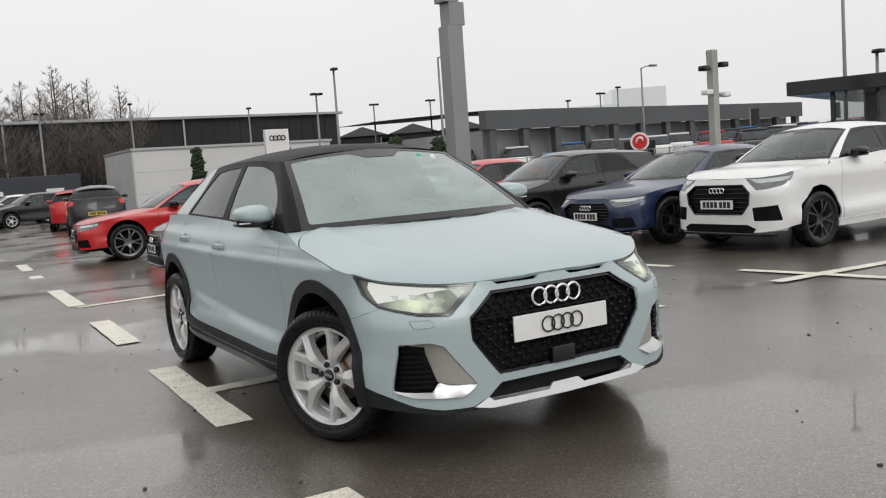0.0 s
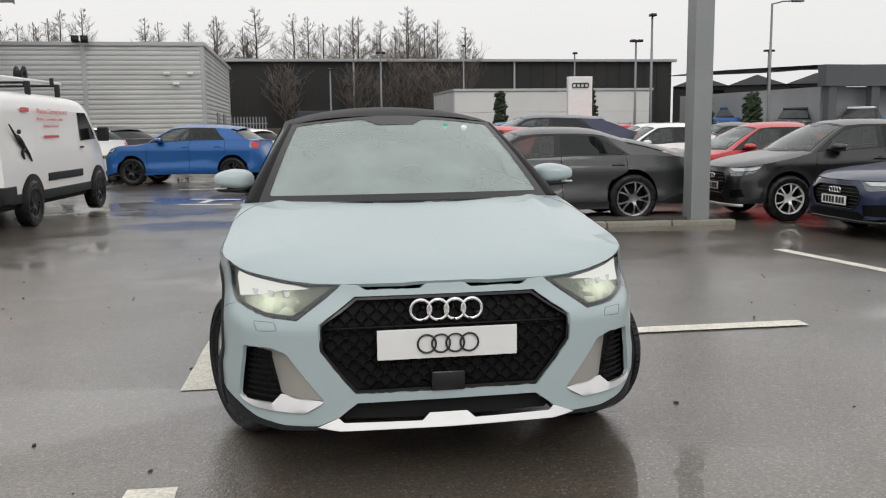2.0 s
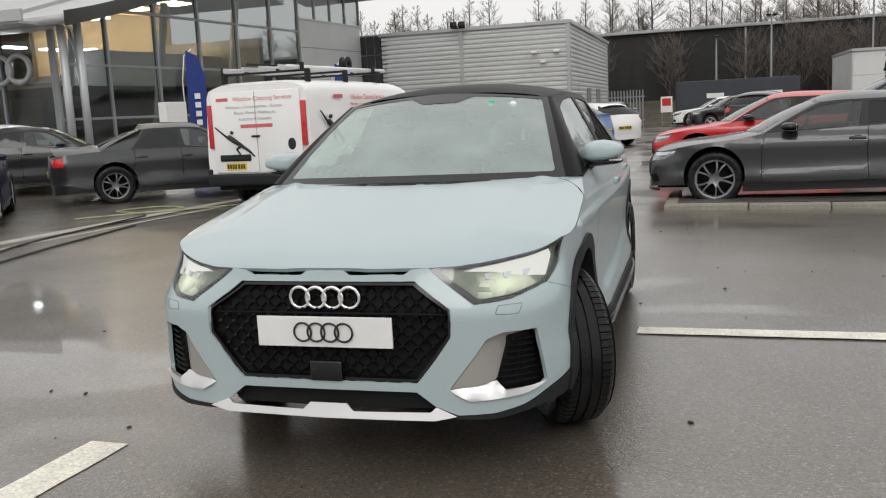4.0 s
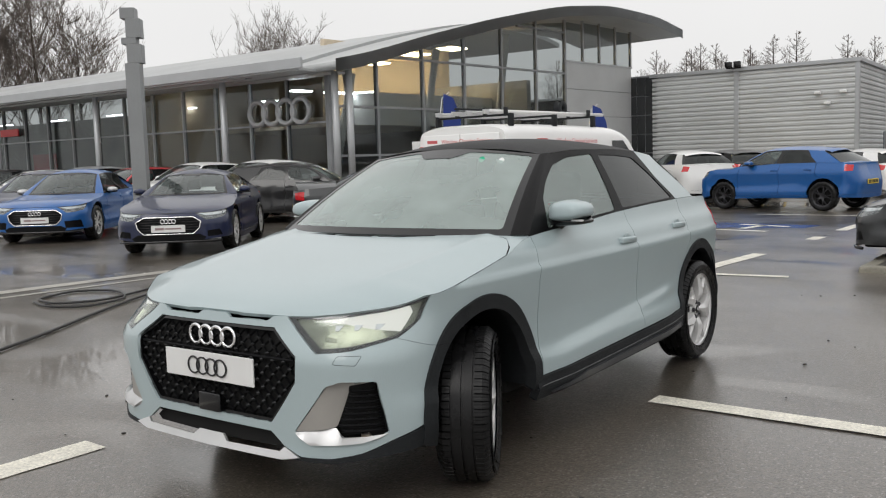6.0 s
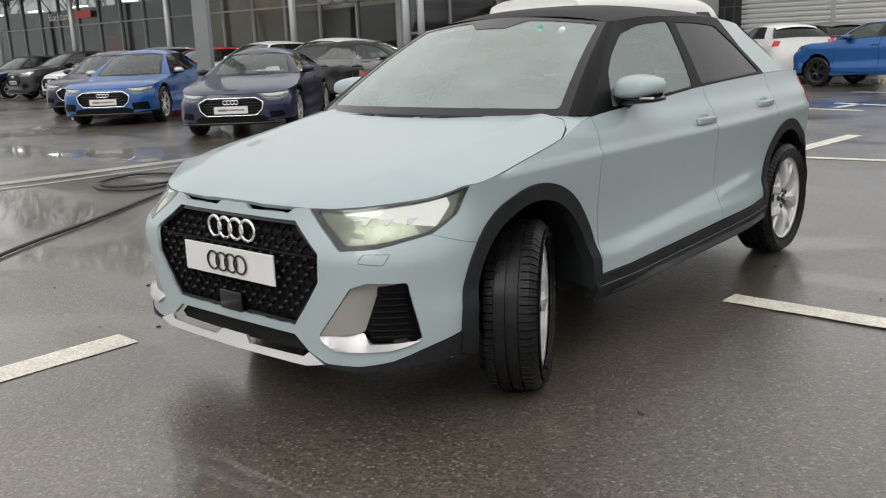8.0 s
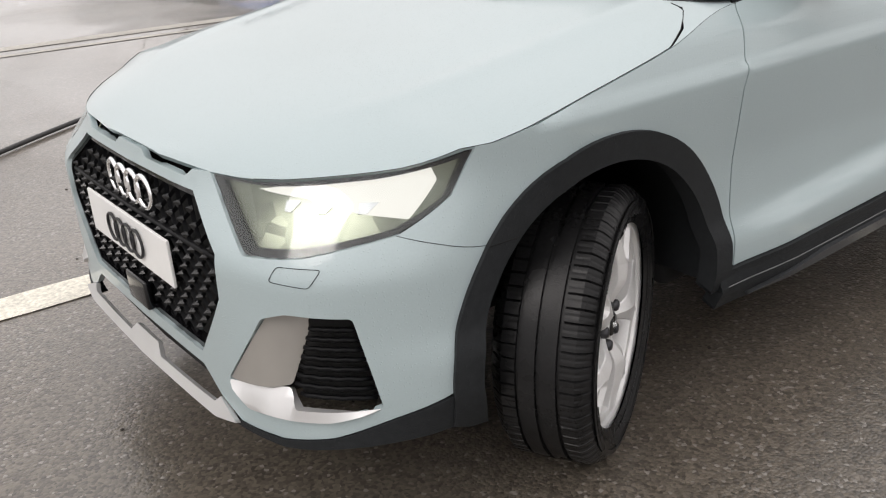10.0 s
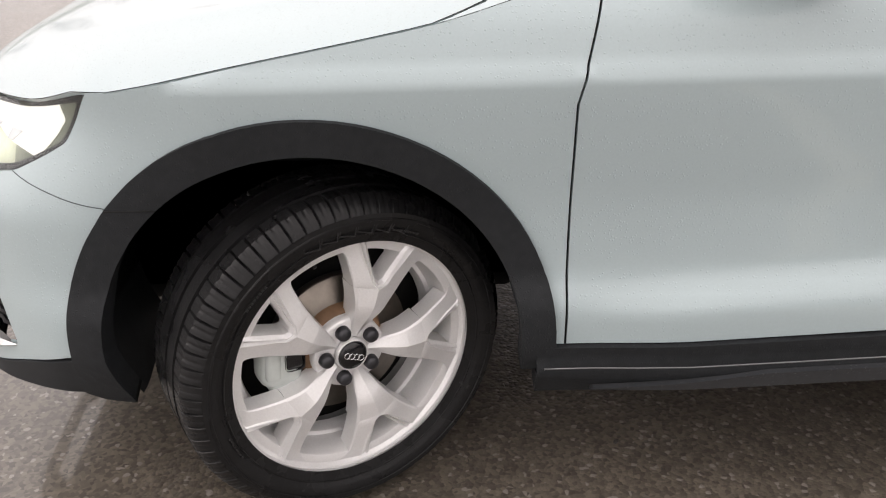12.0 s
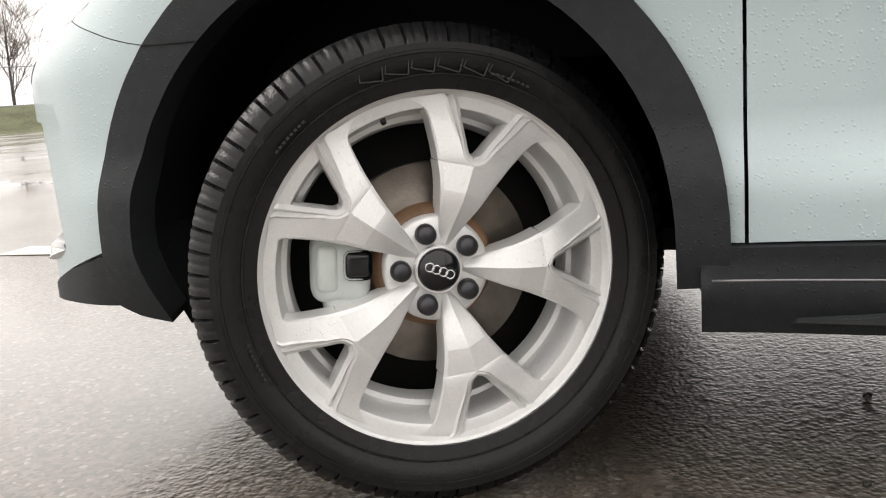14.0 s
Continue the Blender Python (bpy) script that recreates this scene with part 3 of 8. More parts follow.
def rim_face(r, first, deep):
    """Five slender twin spokes between a hub and a rim, cut out of one dished face."""
    holes = []
    for k in range(5):
        c = first + 72 * k
        big = [(.25, -13), (.34, -21.5), (.50, -22.5), (.70, -21.5), (.86, -19), (.90, -17)]
        big += [(a, -b) for a, b in reversed(big)]
        holes.append(rounded([polar(r * a, c + 36 + b) for a, b in big], r * .016, 2))
        small = [(.40, -3.2), (.65, -6.5), (.865, -10.5), (.90, -9), (.90, 9), (.865, 10.5), (.65, 6.5), (.40, 3.2)]
        holes.append(rounded([polar(r * a, c + b) for a, b in small], r * .015, 2))

    def place(a, b):
        q = math.hypot(a, b) / r
        return Vector((.026 * step01(.12, .42, q) - .012 * step01(.45, .93, q) + .010 * step01(.93, 1.0, q), a, b))
    bm = sheet([polar(r, 360 * i / 60) for i in range(60)], holes, r * .11, place, depth=deep, edge_step=r * .09)
    return bm


def forked_spoke(r):
    """A broad spoke with crisp facets that forks into two grooved arms, lying along the first axis."""
    bm = bmesh.new()

    def pol(q, deg):
        return (q * math.cos(radians(deg)), q * math.sin(radians(deg)))

    def line(pts, n):
        """n + 1 points along a smooth line through (u, w, height)."""
        d = [0]
        for p, q in zip(pts, pts[1:]):
            d.append(d[-1] + math.dist(p[:2], q[:2]))
        f = [smooth_curve(d, [p[k] for p in pts]) for k in range(3)]
        return [tuple(g(d[-1] * i / n) for g in f) for i in range(n + 1)]

    def at(p, e):
        q = math.hypot(p[0], p[1])
        return Vector((.026 * step01(.14, .46, q) - .010 * step01(.5, .93, q) + p[2], r * p[0], r * p[1] * e))

    def strip(a, c, e):
        va, vc = [bm.verts.new(at(p, e)) for p in a], [bm.verts.new(at(p, e)) for p in c]
        for i in range(len(a) - 1):
            bm.faces.new((va[i], va[i + 1], vc[i + 1], vc[i]))
    flank = [pol(.15, 14.5), pol(.22, 14.6), pol(.30, 15.4), pol(.38, 16.2), pol(.45, 16.4), pol(.53, 17.0), pol(.60, 17.8)]
    flank2 = [pol(.60, 17.8), pol(.66, 18.4), pol(.72, 19.2), pol(.78, 20.0), pol(.84, 20.9), pol(.88, 22.0), pol(.92, 24.5), pol(.952, 27.5)]
    n1, n2 = 12, 18
    ridge = line([(.145, 0, .002), (.30, 0, .005), (.45, 0, .0065), (.595, 0, .006)], n1)
    edge = line([(u, w, -.0075) for u, w in flank], n1)
    sharp = [((p[0] * .12 + q[0] * .88), (p[1] * .12 + q[1] * .88), -.0045) for p, q in zip(ridge, edge)]
    arm = [
        line([(.640, 0, -.006), (.652, .026, -.006), (.72, .064, -.006), (.80, .106, -.006), (.86, .136, -.006), (.905, .156, -.006), (*pol(.952, 10.2), -.004)], n2),
        line([(.616, 0, .002), (.634, .040, .002), (.71, .084, .002), (.79, .127, .002), (.86, .162, .001), (.905, .184, .000), (*pol(.954, 12.2), -.001)], n2),
        line([(.606, 0, .001), (.626, .046, .001), (.71, .092, -.002), (.79, .138, -.004), (.86, .176, -.005), (.905, .200, -.005), (*pol(.954, 13.4), -.005)], n2),
        line([(.592, 0, .006), (.622, .054, .0055), (.71, .108, .0045), (.79, .160, .004), (.86, .204, .003), (.905, .230, .002), (*pol(.954, 15.2), .001)], n2),
        line([(.592, 0, .006), (.620, .062, .005), (.71, .118, .003), (.79, .172, .001), (.86, .218, .000), (.905, .246, -.001), (*pol(.954, 16.4), -.002)], n2),
        line([((q[0] - .010 * (1 if i < 5 else .6)), (q[1] - .018), -.0045) for i, q in enumerate(flank2)], n2),
        line([(u, w, -.0075) for u, w in flank2], n2),
    ]
    arm[5][0] = sharp[-1]
    for e in (1, -1):
        strip(ridge, sharp, e)
        strip(sharp, edge, e)
        strip(edge, [(p[0], p[1] + .006, -.040 - .012 * step01(.2, .4, p[0])) for p in edge], e)
        for p, q in zip(arm, arm[1:]):
            strip(p, q, e)
        strip(arm[6], [(p[0] + .004, p[1] + .006, -.046) for p in arm[6]], e)
        strip([(p[0] + .006, max(0, p[1] - .004), -.046) for p in arm[0]], arm[0], e)
    bmesh.ops.remove_doubles(bm, verts=bm.verts, dist=.00025)
    bmesh.ops.recalc_face_normals(bm, faces=bm.faces)
    face_out(bm, (1, 0, 0))
    for e in bm.edges:
        if len(e.link_faces) != 2 or e.calc_face_angle() > .16:
            e.smooth = False
    return bm


def rim_ring(r):
    """The flat ring and outer lip of the wheel, and the stepped ledge behind its windows."""
    rl = .0160
    ring = revolve([(r * .845, -.046), (r * .868, -.020), (r * .874, rl - .012), (r * .882, rl - .007), (r * .900, rl - .0055), (r * .945, rl - .0045), (r * .956, rl - .001), (r * .966, rl + .003), (r * .985, rl + .005), (r * .993, rl + .001), (r, rl - .006)], 120)
    ledge = revolve([(r * .790, -.075), (r * .806, -.052), (r * .815, -.048), (r * .848, -.046)], 120)
    ring = join(ring, ledge)
    for e in ring.edges:
        if len(e.link_faces) == 2 and e.calc_face_angle() > .45:
            e.smooth = False
    return ring


def build_wheel(r, rim, half, first, detail, alloy, parent, m, label, face_out_x=1):
    """A wheel with its tyre, brake disc, caliper, bolts and cap."""
    key = (round(r, 3), round(rim, 3), first, detail, alloy.name)
    if key not in WHEELS:
        seat = half * .62
        f = rim_ring(rim) if detail else rim_face(rim, first, .022)
        bmesh.ops.translate(f, verts=f.verts, vec=(seat, 0, 0))
        lip = revolve([(rim * .985, seat - .012), (rim * .99, seat + .016), (rim * 1.015, seat + .024), (rim * 1.025, seat + .018), (rim * 1.02, half * .5)], 72 if detail else 36)
        barrel = mesh_of(revolve([(rim * .99, half * .5), (rim * .90, half * .30), (rim * .89, -half * .8), (rim * .97, -half * .85)], 60 if detail else 30), "barrel", M_BARREL)
        wheel = mesh_of(f, "wheel", alloy)
        lipm = mesh_of(lip, "rim_lip", alloy)
        spoke = mesh_of(forked_spoke(rim), "spoke", alloy) if detail else None
        hubm = mesh_of(revolve([(0, -.001), (rim * .20, -.003), (rim * .275, -.004), (rim * .295, -.007), (rim * .30, -.034)], 60), "hub", alloy)
        tyre = mesh_of(tyre_mesh(r, rim, half, detail), "tyre", M_RUBBER)
        disc = mesh_of(revolve([(.055, -.012), (.083, -.012), (.085, -.016), (.1395, -.016), (.140, -.018), (.140, -.036), (.06, -.036)], 60), "brake_disc", M_DISC)
        bell = mesh_of(revolve([(.0, .004), (.074, .004), (.080, .000), (.086, -.0155)], 36), "disc_bell", M_RUST)
        cal = mesh_of(join(slab(-.055, .010, -.166, -.086, -.047, .047, .026, seg=5), join(slab(-.050, .004, -.150, -.100, -.066, .062, .020, seg=4), slab(-.050, .014, -.160, -.130, -.030, .034, .012, seg=4))), "caliper", M_CALIPER)
        pad = mesh_of(slab(.002, .0125, -.124, -.086, -.014, .026, .011, seg=4), "caliper_recess", M_GLOSS)
        weight = mesh_of(slab(-.003, .003, -.012, .012, -.007, .007, .001), "balance_weight", M_SILVER, False)
        # added black disc that paints the shade seen between the spokes
        back = mesh_of(revolve([(.0, -.052), (rim * .86, -.052), (rim * .86, -.060)], 36), "spoke_gap_shade", M_VOID)
        cap = mesh_of(revolve([(.0, .0135), (.0245, .012), (.0285, .008), (.030, .0)], 32), "centre_cap", M_GLOSS)
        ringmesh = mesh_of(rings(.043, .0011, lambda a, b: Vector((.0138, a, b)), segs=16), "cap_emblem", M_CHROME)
        capring = mesh_of(revolve([(.0285, .008), (.0305, .0105), (.0325, .006), (.033, 0)], 32), "cap_ring", alloy)
        bolt = mesh_of(revolve([(.0, .016), (.010, .0155), (.0135, .011), (.0145, 0)], 16), "wheel_bolt", M_ALLOY_DARK)
        valve = mesh_of(tube([(0, 0, 0), (.022, 0, -.012)], .004, 8), "valve", M_RUBBER)
        tick = mesh_of(slab(-.002, .0008, -.0022, .0022, -.0015, .0015, 0), "sidewall_mark", M_RAISED, False)
        mark = mesh_of(join(join(slab(-.002, .0020, -.014, .014, .012, .0135), slab(-.002, .0020, -.014, .014, -.0135, -.012)), join(slab(-.002, .0020, -.015, -.0135, -.013, .013), slab(-.002, .0020, .0135, .015, -.013, .013))), "sidewall_mark", M_RAISED, False)
        WHEELS[key] = (wheel, tyre, disc, bell, cal, pad, back, cap, ringmesh, bolt, valve, capring, mark, lipm, spoke, hubm, barrel, weight, tick)
    wheel, tyre, disc, bell, cal, pad, back, cap, ringmesh, bolt, valve, capring, mark, lipm, spoke, hubm, barrel, weight, tick = WHEELS[key]
    seat = half * .62
    w = new("wheel", wheel)
    w.parent, w.matrix_basis = parent, m
    w["label"] = label

    def kid(name, me, at=None):
        o = new(name, me)
        o.parent = w
        if at is not None:
            o.matrix_basis = at
        return o
    ty = kid("tyre", tyre)
    kid("rim_lip", lipm)
    kid("barrel", barrel)
    if detail:
        for k in range(5):
            kid("spoke", spoke, pose(seat, 0, 0, first + 72 * k))
        kid("hub", hubm, pose(seat, 0, 0))
    if detail:
        # raised sidewall marks as plain bars
        for k in range(24):
            deg = 62 + 66 * (k // 8) + 1.5 * (k % 8)
            mk = new("sidewall_mark", tick)
            mk.parent, mk.matrix_basis = ty, Matrix.Translation((half * 1.030, (rim + .020) * math.cos(radians(deg)), (rim + .020) * math.sin(radians(deg)))) @ pose(0, 0, 0, deg + 90)
        for k in range(6):
            deg = 70 + k * 7.2
            mk = new("sidewall_mark", mark)
            mk.parent, mk.matrix_basis = ty, Matrix.Translation((half * 1.012, (r - .048) * math.cos(radians(deg)), (r - .048) * math.sin(radians(deg)))) @ pose(0, 0, 0, deg + 90 - 14)
    kid("spoke_gap_shade", back, pose(seat - .06, 0, 0))
    if detail:
        kid("brake_disc", disc, pose(seat - .03, 0, 0))
        kid("disc_bell", bell, pose(seat - .028, 0, 0))
        kid("caliper", cal, pose(seat - .022, 0, 0, -4))
        kid("caliper_recess", pad, pose(seat - .022, 0, 0, -4))
        kid("centre_cap", cap, pose(seat + .002, 0, 0))
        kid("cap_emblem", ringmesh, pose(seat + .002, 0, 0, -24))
        kid("cap_ring", capring, pose(seat + .0, 0, 0))
        for k in range(5):
            a, b = polar(.050, first + 36 + 72 * k)
            kid("wheel_bolt", bolt, pose(seat - .001, a, b))
        a, b = polar(rim * .90, first + 36 + 72)
        kid("valve", valve, pose(seat - .015, a, b))
        for k in range(3):
            a, b = polar(rim * .885, -26 - 6.5 * k)
            kid("balance_weight", weight, pose(seat - .066, a, b, -26 - 6.5 * k + 90))
    return w


WHEELS = {}


def build_car(name, label, colour, at, group="", hi=False, alloy=None, rim=.225, first=357.6, steer=0.0, top=None, plate="white", grille=True, lights="off", rear_plate="yellow", surround=None, mirror=None, fine=False, intake=False, **sizes):
    """A whole car: panels, glass, lamps, wheels, trim and seats."""
    sh = Shape(**sizes)
    p = sh.p
    car = thing(name, label, "car", at, group)
    st = .017 if hi else (.05 if fine else .11)
    es = .011 if hi else (.03 if fine else .07)
    top = top or colour
    dz = .012 if hi else .02
    wb, q = sh.wb, sh.zs
    lowz = p["low"]
    sill = .36 * q if p["clad"] else .30 * q
    trim = M_PLASTIC if p["clad"] else colour
    # wheel arches: centre, inner and outer radius
    cz = p["wr"] + (.042 if hi else .045)
    ri = p["wr"] + (.046 if hi else .018)
    ro = ri + (.057 if p["clad"] else .012)
    cf, cr = -.067 if hi else -.01, wb - .035 if hi else wb - .01
    nseg = 44 if hi else (28 if fine else 14)

    def AY(y, z):
        return (sh.ay(y, z), z)

    def ring_pts(c, r, a0, a1):
        return [AY(y, z) for y, z in arc(c, cz, r, a0, a1, nseg)]
    dip = math.degrees(math.asin(min(1, max(-1, (sill - cz) / ro))))
    lamp_tip = -sh.fo + .405
    # --- front bumper
    X = lambda x, z: (sh.ax(x * sh.hw / .855, z), z)
    k = p["lip"] / .77
    hl = [(.378, .770 * k), (.545, .646 * k), (.66, .655 * k), (.765, .688 * k)]
    lamp = [X(x, z) for x, z in hl]
    tip_a = sh.ay(lamp_tip, (p["lip"] + .042))
    tip = (tip_a, sh.top(tip_a) - .003)
    lamp_top = [(sh.ax(x * sh.hw / .855, p["lip"] + d) , 0) for x, d in ((.70, .03), (.60, .018), (.5, .01))]
    lamp_top = [(a, sh.top(a) - .004) for a, _ in lamp_top]
    out_mid = AY(lamp_tip - .05, .745 * k)
    seam = AY(-.363 / .8 * sh.fo, .632 * k)
    a0 = math.degrees(math.atan2(seam[1] - cz, -.363 - cf))
    arch_low = ring_pts(cf, ro, 180 - dip, math.degrees(math.acos(max(-1, min(1, (-.363 + .02 - cf) / ro)))))
    arch_low = [pt for pt in arch_low if pt[1] < seam[1] - .01]
    arch_all = ring_pts(cf, ro, 180 - dip, dip)
    arch_up = [pt for pt in arch_all if pt[1] >= seam[1] - .01 or pt[0] > sh.ay(cf, .5)]
    seam = arch_up[0]
    low = [X(.335, .339), X(.40, .290), X(.479, .259), X(.60, .262), X(.70, .283), X(.775, .322)] if p["clad"] else [X(.30, .25), X(.55, .25), X(.72, .27)]
    lipz = p["lip"] - .004
    notch = [X(.32, lipz), X(.295, lipz - .017), X(.095, lipz - .017), X(.07, lipz - .001)] if hi else []
    lamp_in = lamp[0]
    outline = [(0, low[0][1])] + low + [arch_low[0] if arch_low else seam] + arch_low + [seam, lamp[3], lamp[2], lamp[1], lamp_in] + notch + [(0, lipz)]
    gr = [(.335, .727), (.468, .634), (.466, .537), (.34, .372)]
    if hi:
        gr_poly = [(0, .727)] + [X(*g) for g in gr] + [(0, .372)]
    else:
        gr = [(.36, .70 * k), (.47, .62 * k), (.45, .50 * k), (.36, .40 * k)]
        gr_poly = [(0, gr[0][1])] + [X(*g) for g in gr] + [(0, gr[3][1])]
    pod = [(.453, .352), (.585, .528), (.64, .548), (.742, .545), (.768, .350), (.70, .322), (.522, .309)]
    if not hi:
        pod = [(.50, .47 * k), (.75, .49 * k), (.78, .33 * k), (.52, .33 * k)] if intake else [(.56, .45 * k), (.72, .47 * k), (.755, .36 * k), (.56, .34 * k)]
    pod_poly = rounded([X(*g) for g in pod], .012, 3)
    # the nose is cut open along the middle, so that each half is closed by its mirror image
    half = sheet([(0, low[0][1])] + outline[1:-1] + [(0, lipz)] + [(0, gr_poly[0][1] + .0005)] + gr_poly[1:-1] + [(0, gr_poly[-1][1] - .0005)], [pod_poly], st, sh.S, 0, edge_step=es)
    for w in half.verts:
        if abs(w.co.x) < 1e-4:
            w.co.x = 0
    bump = join(half, mirrored(half))
    bmesh.ops.remove_doubles(bump, verts=bump.verts, dist=.0008)
    face_out(bump, (0, -1, 0))
    if hi:
        border = [e for e in bump.edges if len(e.link_faces) == 1]
        nor = {w.index: w.normal.copy() for w in bump.verts}
        bump.verts.index_update()
        r = bmesh.ops.extrude_edge_only(bump, edges=border)
        for e in border:
            e.smooth = False
        for w in [g for g in r["geom"] if isinstance(g, bmesh.types.BMVert)]:
            o = min((e2.other_vert(w) for e2 in w.link_edges if e2.other_vert(w).index >= 0 and e2.other_vert(w).index in nor), key=lambda v2: (v2.co - w.co).length, default=None)
            w.co -= nor[o.index] * .016 if o is not None else Vector((0, -.016, 0))
        bump.normal_update()
    part("front_bumper", bump, colour, car)
    # --- fender, doors, quarter
    yb = p["cowl"] + .23
    s1 = .377 + p["cowl"] - .17
    g = .0022 if hi else .004
    shut_pts = [(a, sh.top(a) - .001) for a in np.linspace(tip_a, sh.ay(yb + .02, .9), 16)]
    fend = [lamp[3]] + arch_up + [AY(s1 - g, sill), AY(s1 - g, .80 * q), AY(yb + .02, sh.edge(yb + .02))] + list(reversed(shut_pts)) + [tip, out_mid]
    both("fender", sheet(fend, [], st, sh.S, dz, edge_step=es), colour, car)
    bq = lambda y: sill + .04 * q * max(0, (y - .377)) / 1.6
    bp = p["bp"] + .04
    B = lambda y0, y1, n=14: [AY(y0 + (y1 - y0) * i / n, sh.edge(y0 + (y1 - y0) * i / n) - .001) for i in range(n + 1)]
    rarch = ring_pts(cr, ro, 180 - dip, dip)
    rear_front = [pt for pt in rarch if pt[0] < sh.ay(cr, .5)]
    yq = cr - .22
    if p["doors"] == 4:
        d1 = [AY(s1 + g, bq(s1)), AY(bp - g, bq(bp)), AY(bp - g - .02, .75 * q)] + list(reversed(B(yb + .024, bp - g - .01))) + [AY(s1 + g, .80 * q)]
        ry1 = p["dlo"] + .06 if not p["deck"] else p["dlo"]
        ra = [pt for pt in rear_front if pt[1] > bq(1.9) + .01 and pt[1] < .70 * q]
        d2 = [AY(bp + g, bq(bp)), (ra[0][0] - .06, bq(1.95))] + [(a - .012, z) for a, z in ra] + [AY(ry1 - g, .80 * q)] + list(reversed(B(bp + g - .01, ry1 - g))) + [AY(bp + g - .02, .75 * q)]
        both("front_door", sheet(d1, [], st, sh.S, dz, edge_step=es), colour, car)
        both("rear_door", sheet(d2, [], st, sh.S, dz, edge_step=es), colour, car)
        qs = [AY(ry1 + g, .80 * q)] + [(a - .009, z) for a, z in reversed(ra)] + [(ra[0][0] - .056, bq(1.95)), (rarch[0][0], bq(1.95))]
    else:
        bp = p["bp"] + .28
        d1 = [AY(s1 + g, bq(s1)), AY(bp - g, bq(bp)), AY(bp - g + .03, .75 * q)] + list(reversed(B(yb + .024, bp - g))) + [AY(s1 + g, .80 * q)]
        both("door", sheet(d1, [], st, sh.S, dz, edge_step=es), colour, car)
        ry1 = bp
        qs = [AY(bp + g + .03, .75 * q), AY(bp + g, bq(bp)), (rarch[0][0], bq(1.95))]
    rear_a = sh.Lf + sh.Ls
    tl = (sh.edge(wb + p["ro"]) - .03)
    tail_poly = [(rear_a + .22, tl), (rear_a + .22, tl - .16), (rear_a + .52, tl - .15), (rear_a + .56, tl - .02)]
    full = rear_a + sh.Lr
    quarter = qs + rarch[:] + [(rear_a + .15, .40), (full, .40), (full, sh.top(full) - .001), (rear_a + .5, sh.top(full) - .001)] + list(reversed(B(ry1 + g, sh.y2, 10)))
    both("quarter_panel", sheet(quarter, [tail_poly], st * 1.3, sh.S, dz, edge_step=es), colour, car)
    both("tail_lamp", sheet(tail_poly, [], st, sh.off(.006), .01, edge_step=es), M_TAIL, car, "red tail lamp")
    rb = [(rarch[-1][0] + .01, sill), (full, lowz + .02), (full, .396), (rear_a + .15, .396)]
    both("rear_bumper", sheet(rb, [], st * 1.4, sh.off(.004), dz, edge_step=es), trim if p["clad"] else colour, car)
    # --- arch trims and sills
    if p["clad"]:
        for c, nm in ((cf, "front"), (cr, "rear")):
            outer = [AY(y, z) for y, z in arc(c, cz, ro + .004, 180 - dip, dip, nseg)]
            inner = [AY(y, z) for y, z in arc(c, cz, ri, dip, 180 - dip, nseg)]
            lowf, lowb = AY(c + ri, lowz + .01), AY(c - ri, lowz + .02)
            poly = outer + [AY(c + ro, lowz + .05), AY(c + ri, lowz + .048)] + inner + [lowb, AY(c - ro, lowz + .04)]
            if hi and nm == "front":
                poly = poly[:-2] + [AY(c - ri + .012, sill - .05), AY(c - ri + .030, lowz - .006), AY(c - ri - .02, lowz + .004), AY(c - ro, lowz + .020)]
            both("arch_trim", sheet(poly, [], st * .7, sh.off(.010), .05, edge_step=es), M_PLASTIC, car, "black plastic wheel arch trim")
        cl = [X(.479, .2585), X(.42, .247), X(.60, .243), X(.72, .262), AY(cf - ro + .02, (lowz + .016) if hi else .275), AY(cf - ro + .02, sill - .002), X(.775, .320), X(.70, .281), X(.60, .260)]
        both("bumper_corner_trim", sheet(cl, [], st * .7, sh.off(.004), .03, edge_step=es), M_PLASTIC, car, "black plastic lower bumper corner")
    y0s, y1s = cf + ro * .93, cr - ro * .93
    sk = [AY(y0s, lowz), AY(y1s, lowz + .03)] + [AY(y1s, bq(1.95) - .004), AY(y0s + .06, sill - .003), AY(y0s, sill - .003)]
    both("sill", sheet(sk, [], st * .8, lambda a, z: sh.S(a, z) + sh.N(a, z) * (.010 + .016 * step01(sill - .03, sill - .045, z)), .04, edge_step=es), trim, car, "black plastic sill" if p["clad"] else "")
    if hi:
        for e in (-1, 1):
            part("sill_strip", tube([sh.off(.028)(*AY(y0s + .012 + (y1s - y0s - .06) * i / 20, sill - .032 + .035 * i / 20)) * 1.0 if e > 0 else Vector((-1, 1, 1)) * sh.off(.028)(*AY(y0s + .012 + (y1s - y0s - .06) * i / 20, sill - .032 + .035 * i / 20)) for i in range(21)], .0014, 6), M_ALLOY_MID, car)
    if hi:
        # sculpted lower face of the sill
        m_sill = surface("satin_black_sill", (.03, .032, .035), rough=.3, stain=(5, .15), grain=(120, .1), drops=160)
        blade = [AY(y0s + .10, lowz + .028), AY(y0s + .42, lowz + .056), AY(y1s - .08, lowz + .074), AY(y1s - .08, lowz + .050), AY(y0s + .40, lowz + .030)]
        both("sill_blade", sheet(blade, [], st, lambda a, z: sh.S(a, z) + sh.N(a, z) * (.029 + .25 * (lowz + .074 - z)), .012, edge_step=es), m_sill, car, "satin black sculpted sill face")
        # seam between bumper and wing
        sm = [(lamp[3][0] + (seam[0] - lamp[3][0]) * i / 8, lamp[3][1] + (seam[1] - lamp[3][1]) * i / 8) for i in range(9)]
        both("panel_seam", tube([sh.off(.0004)(*g) for g in sm], .0007, 4), M_VOID, car)
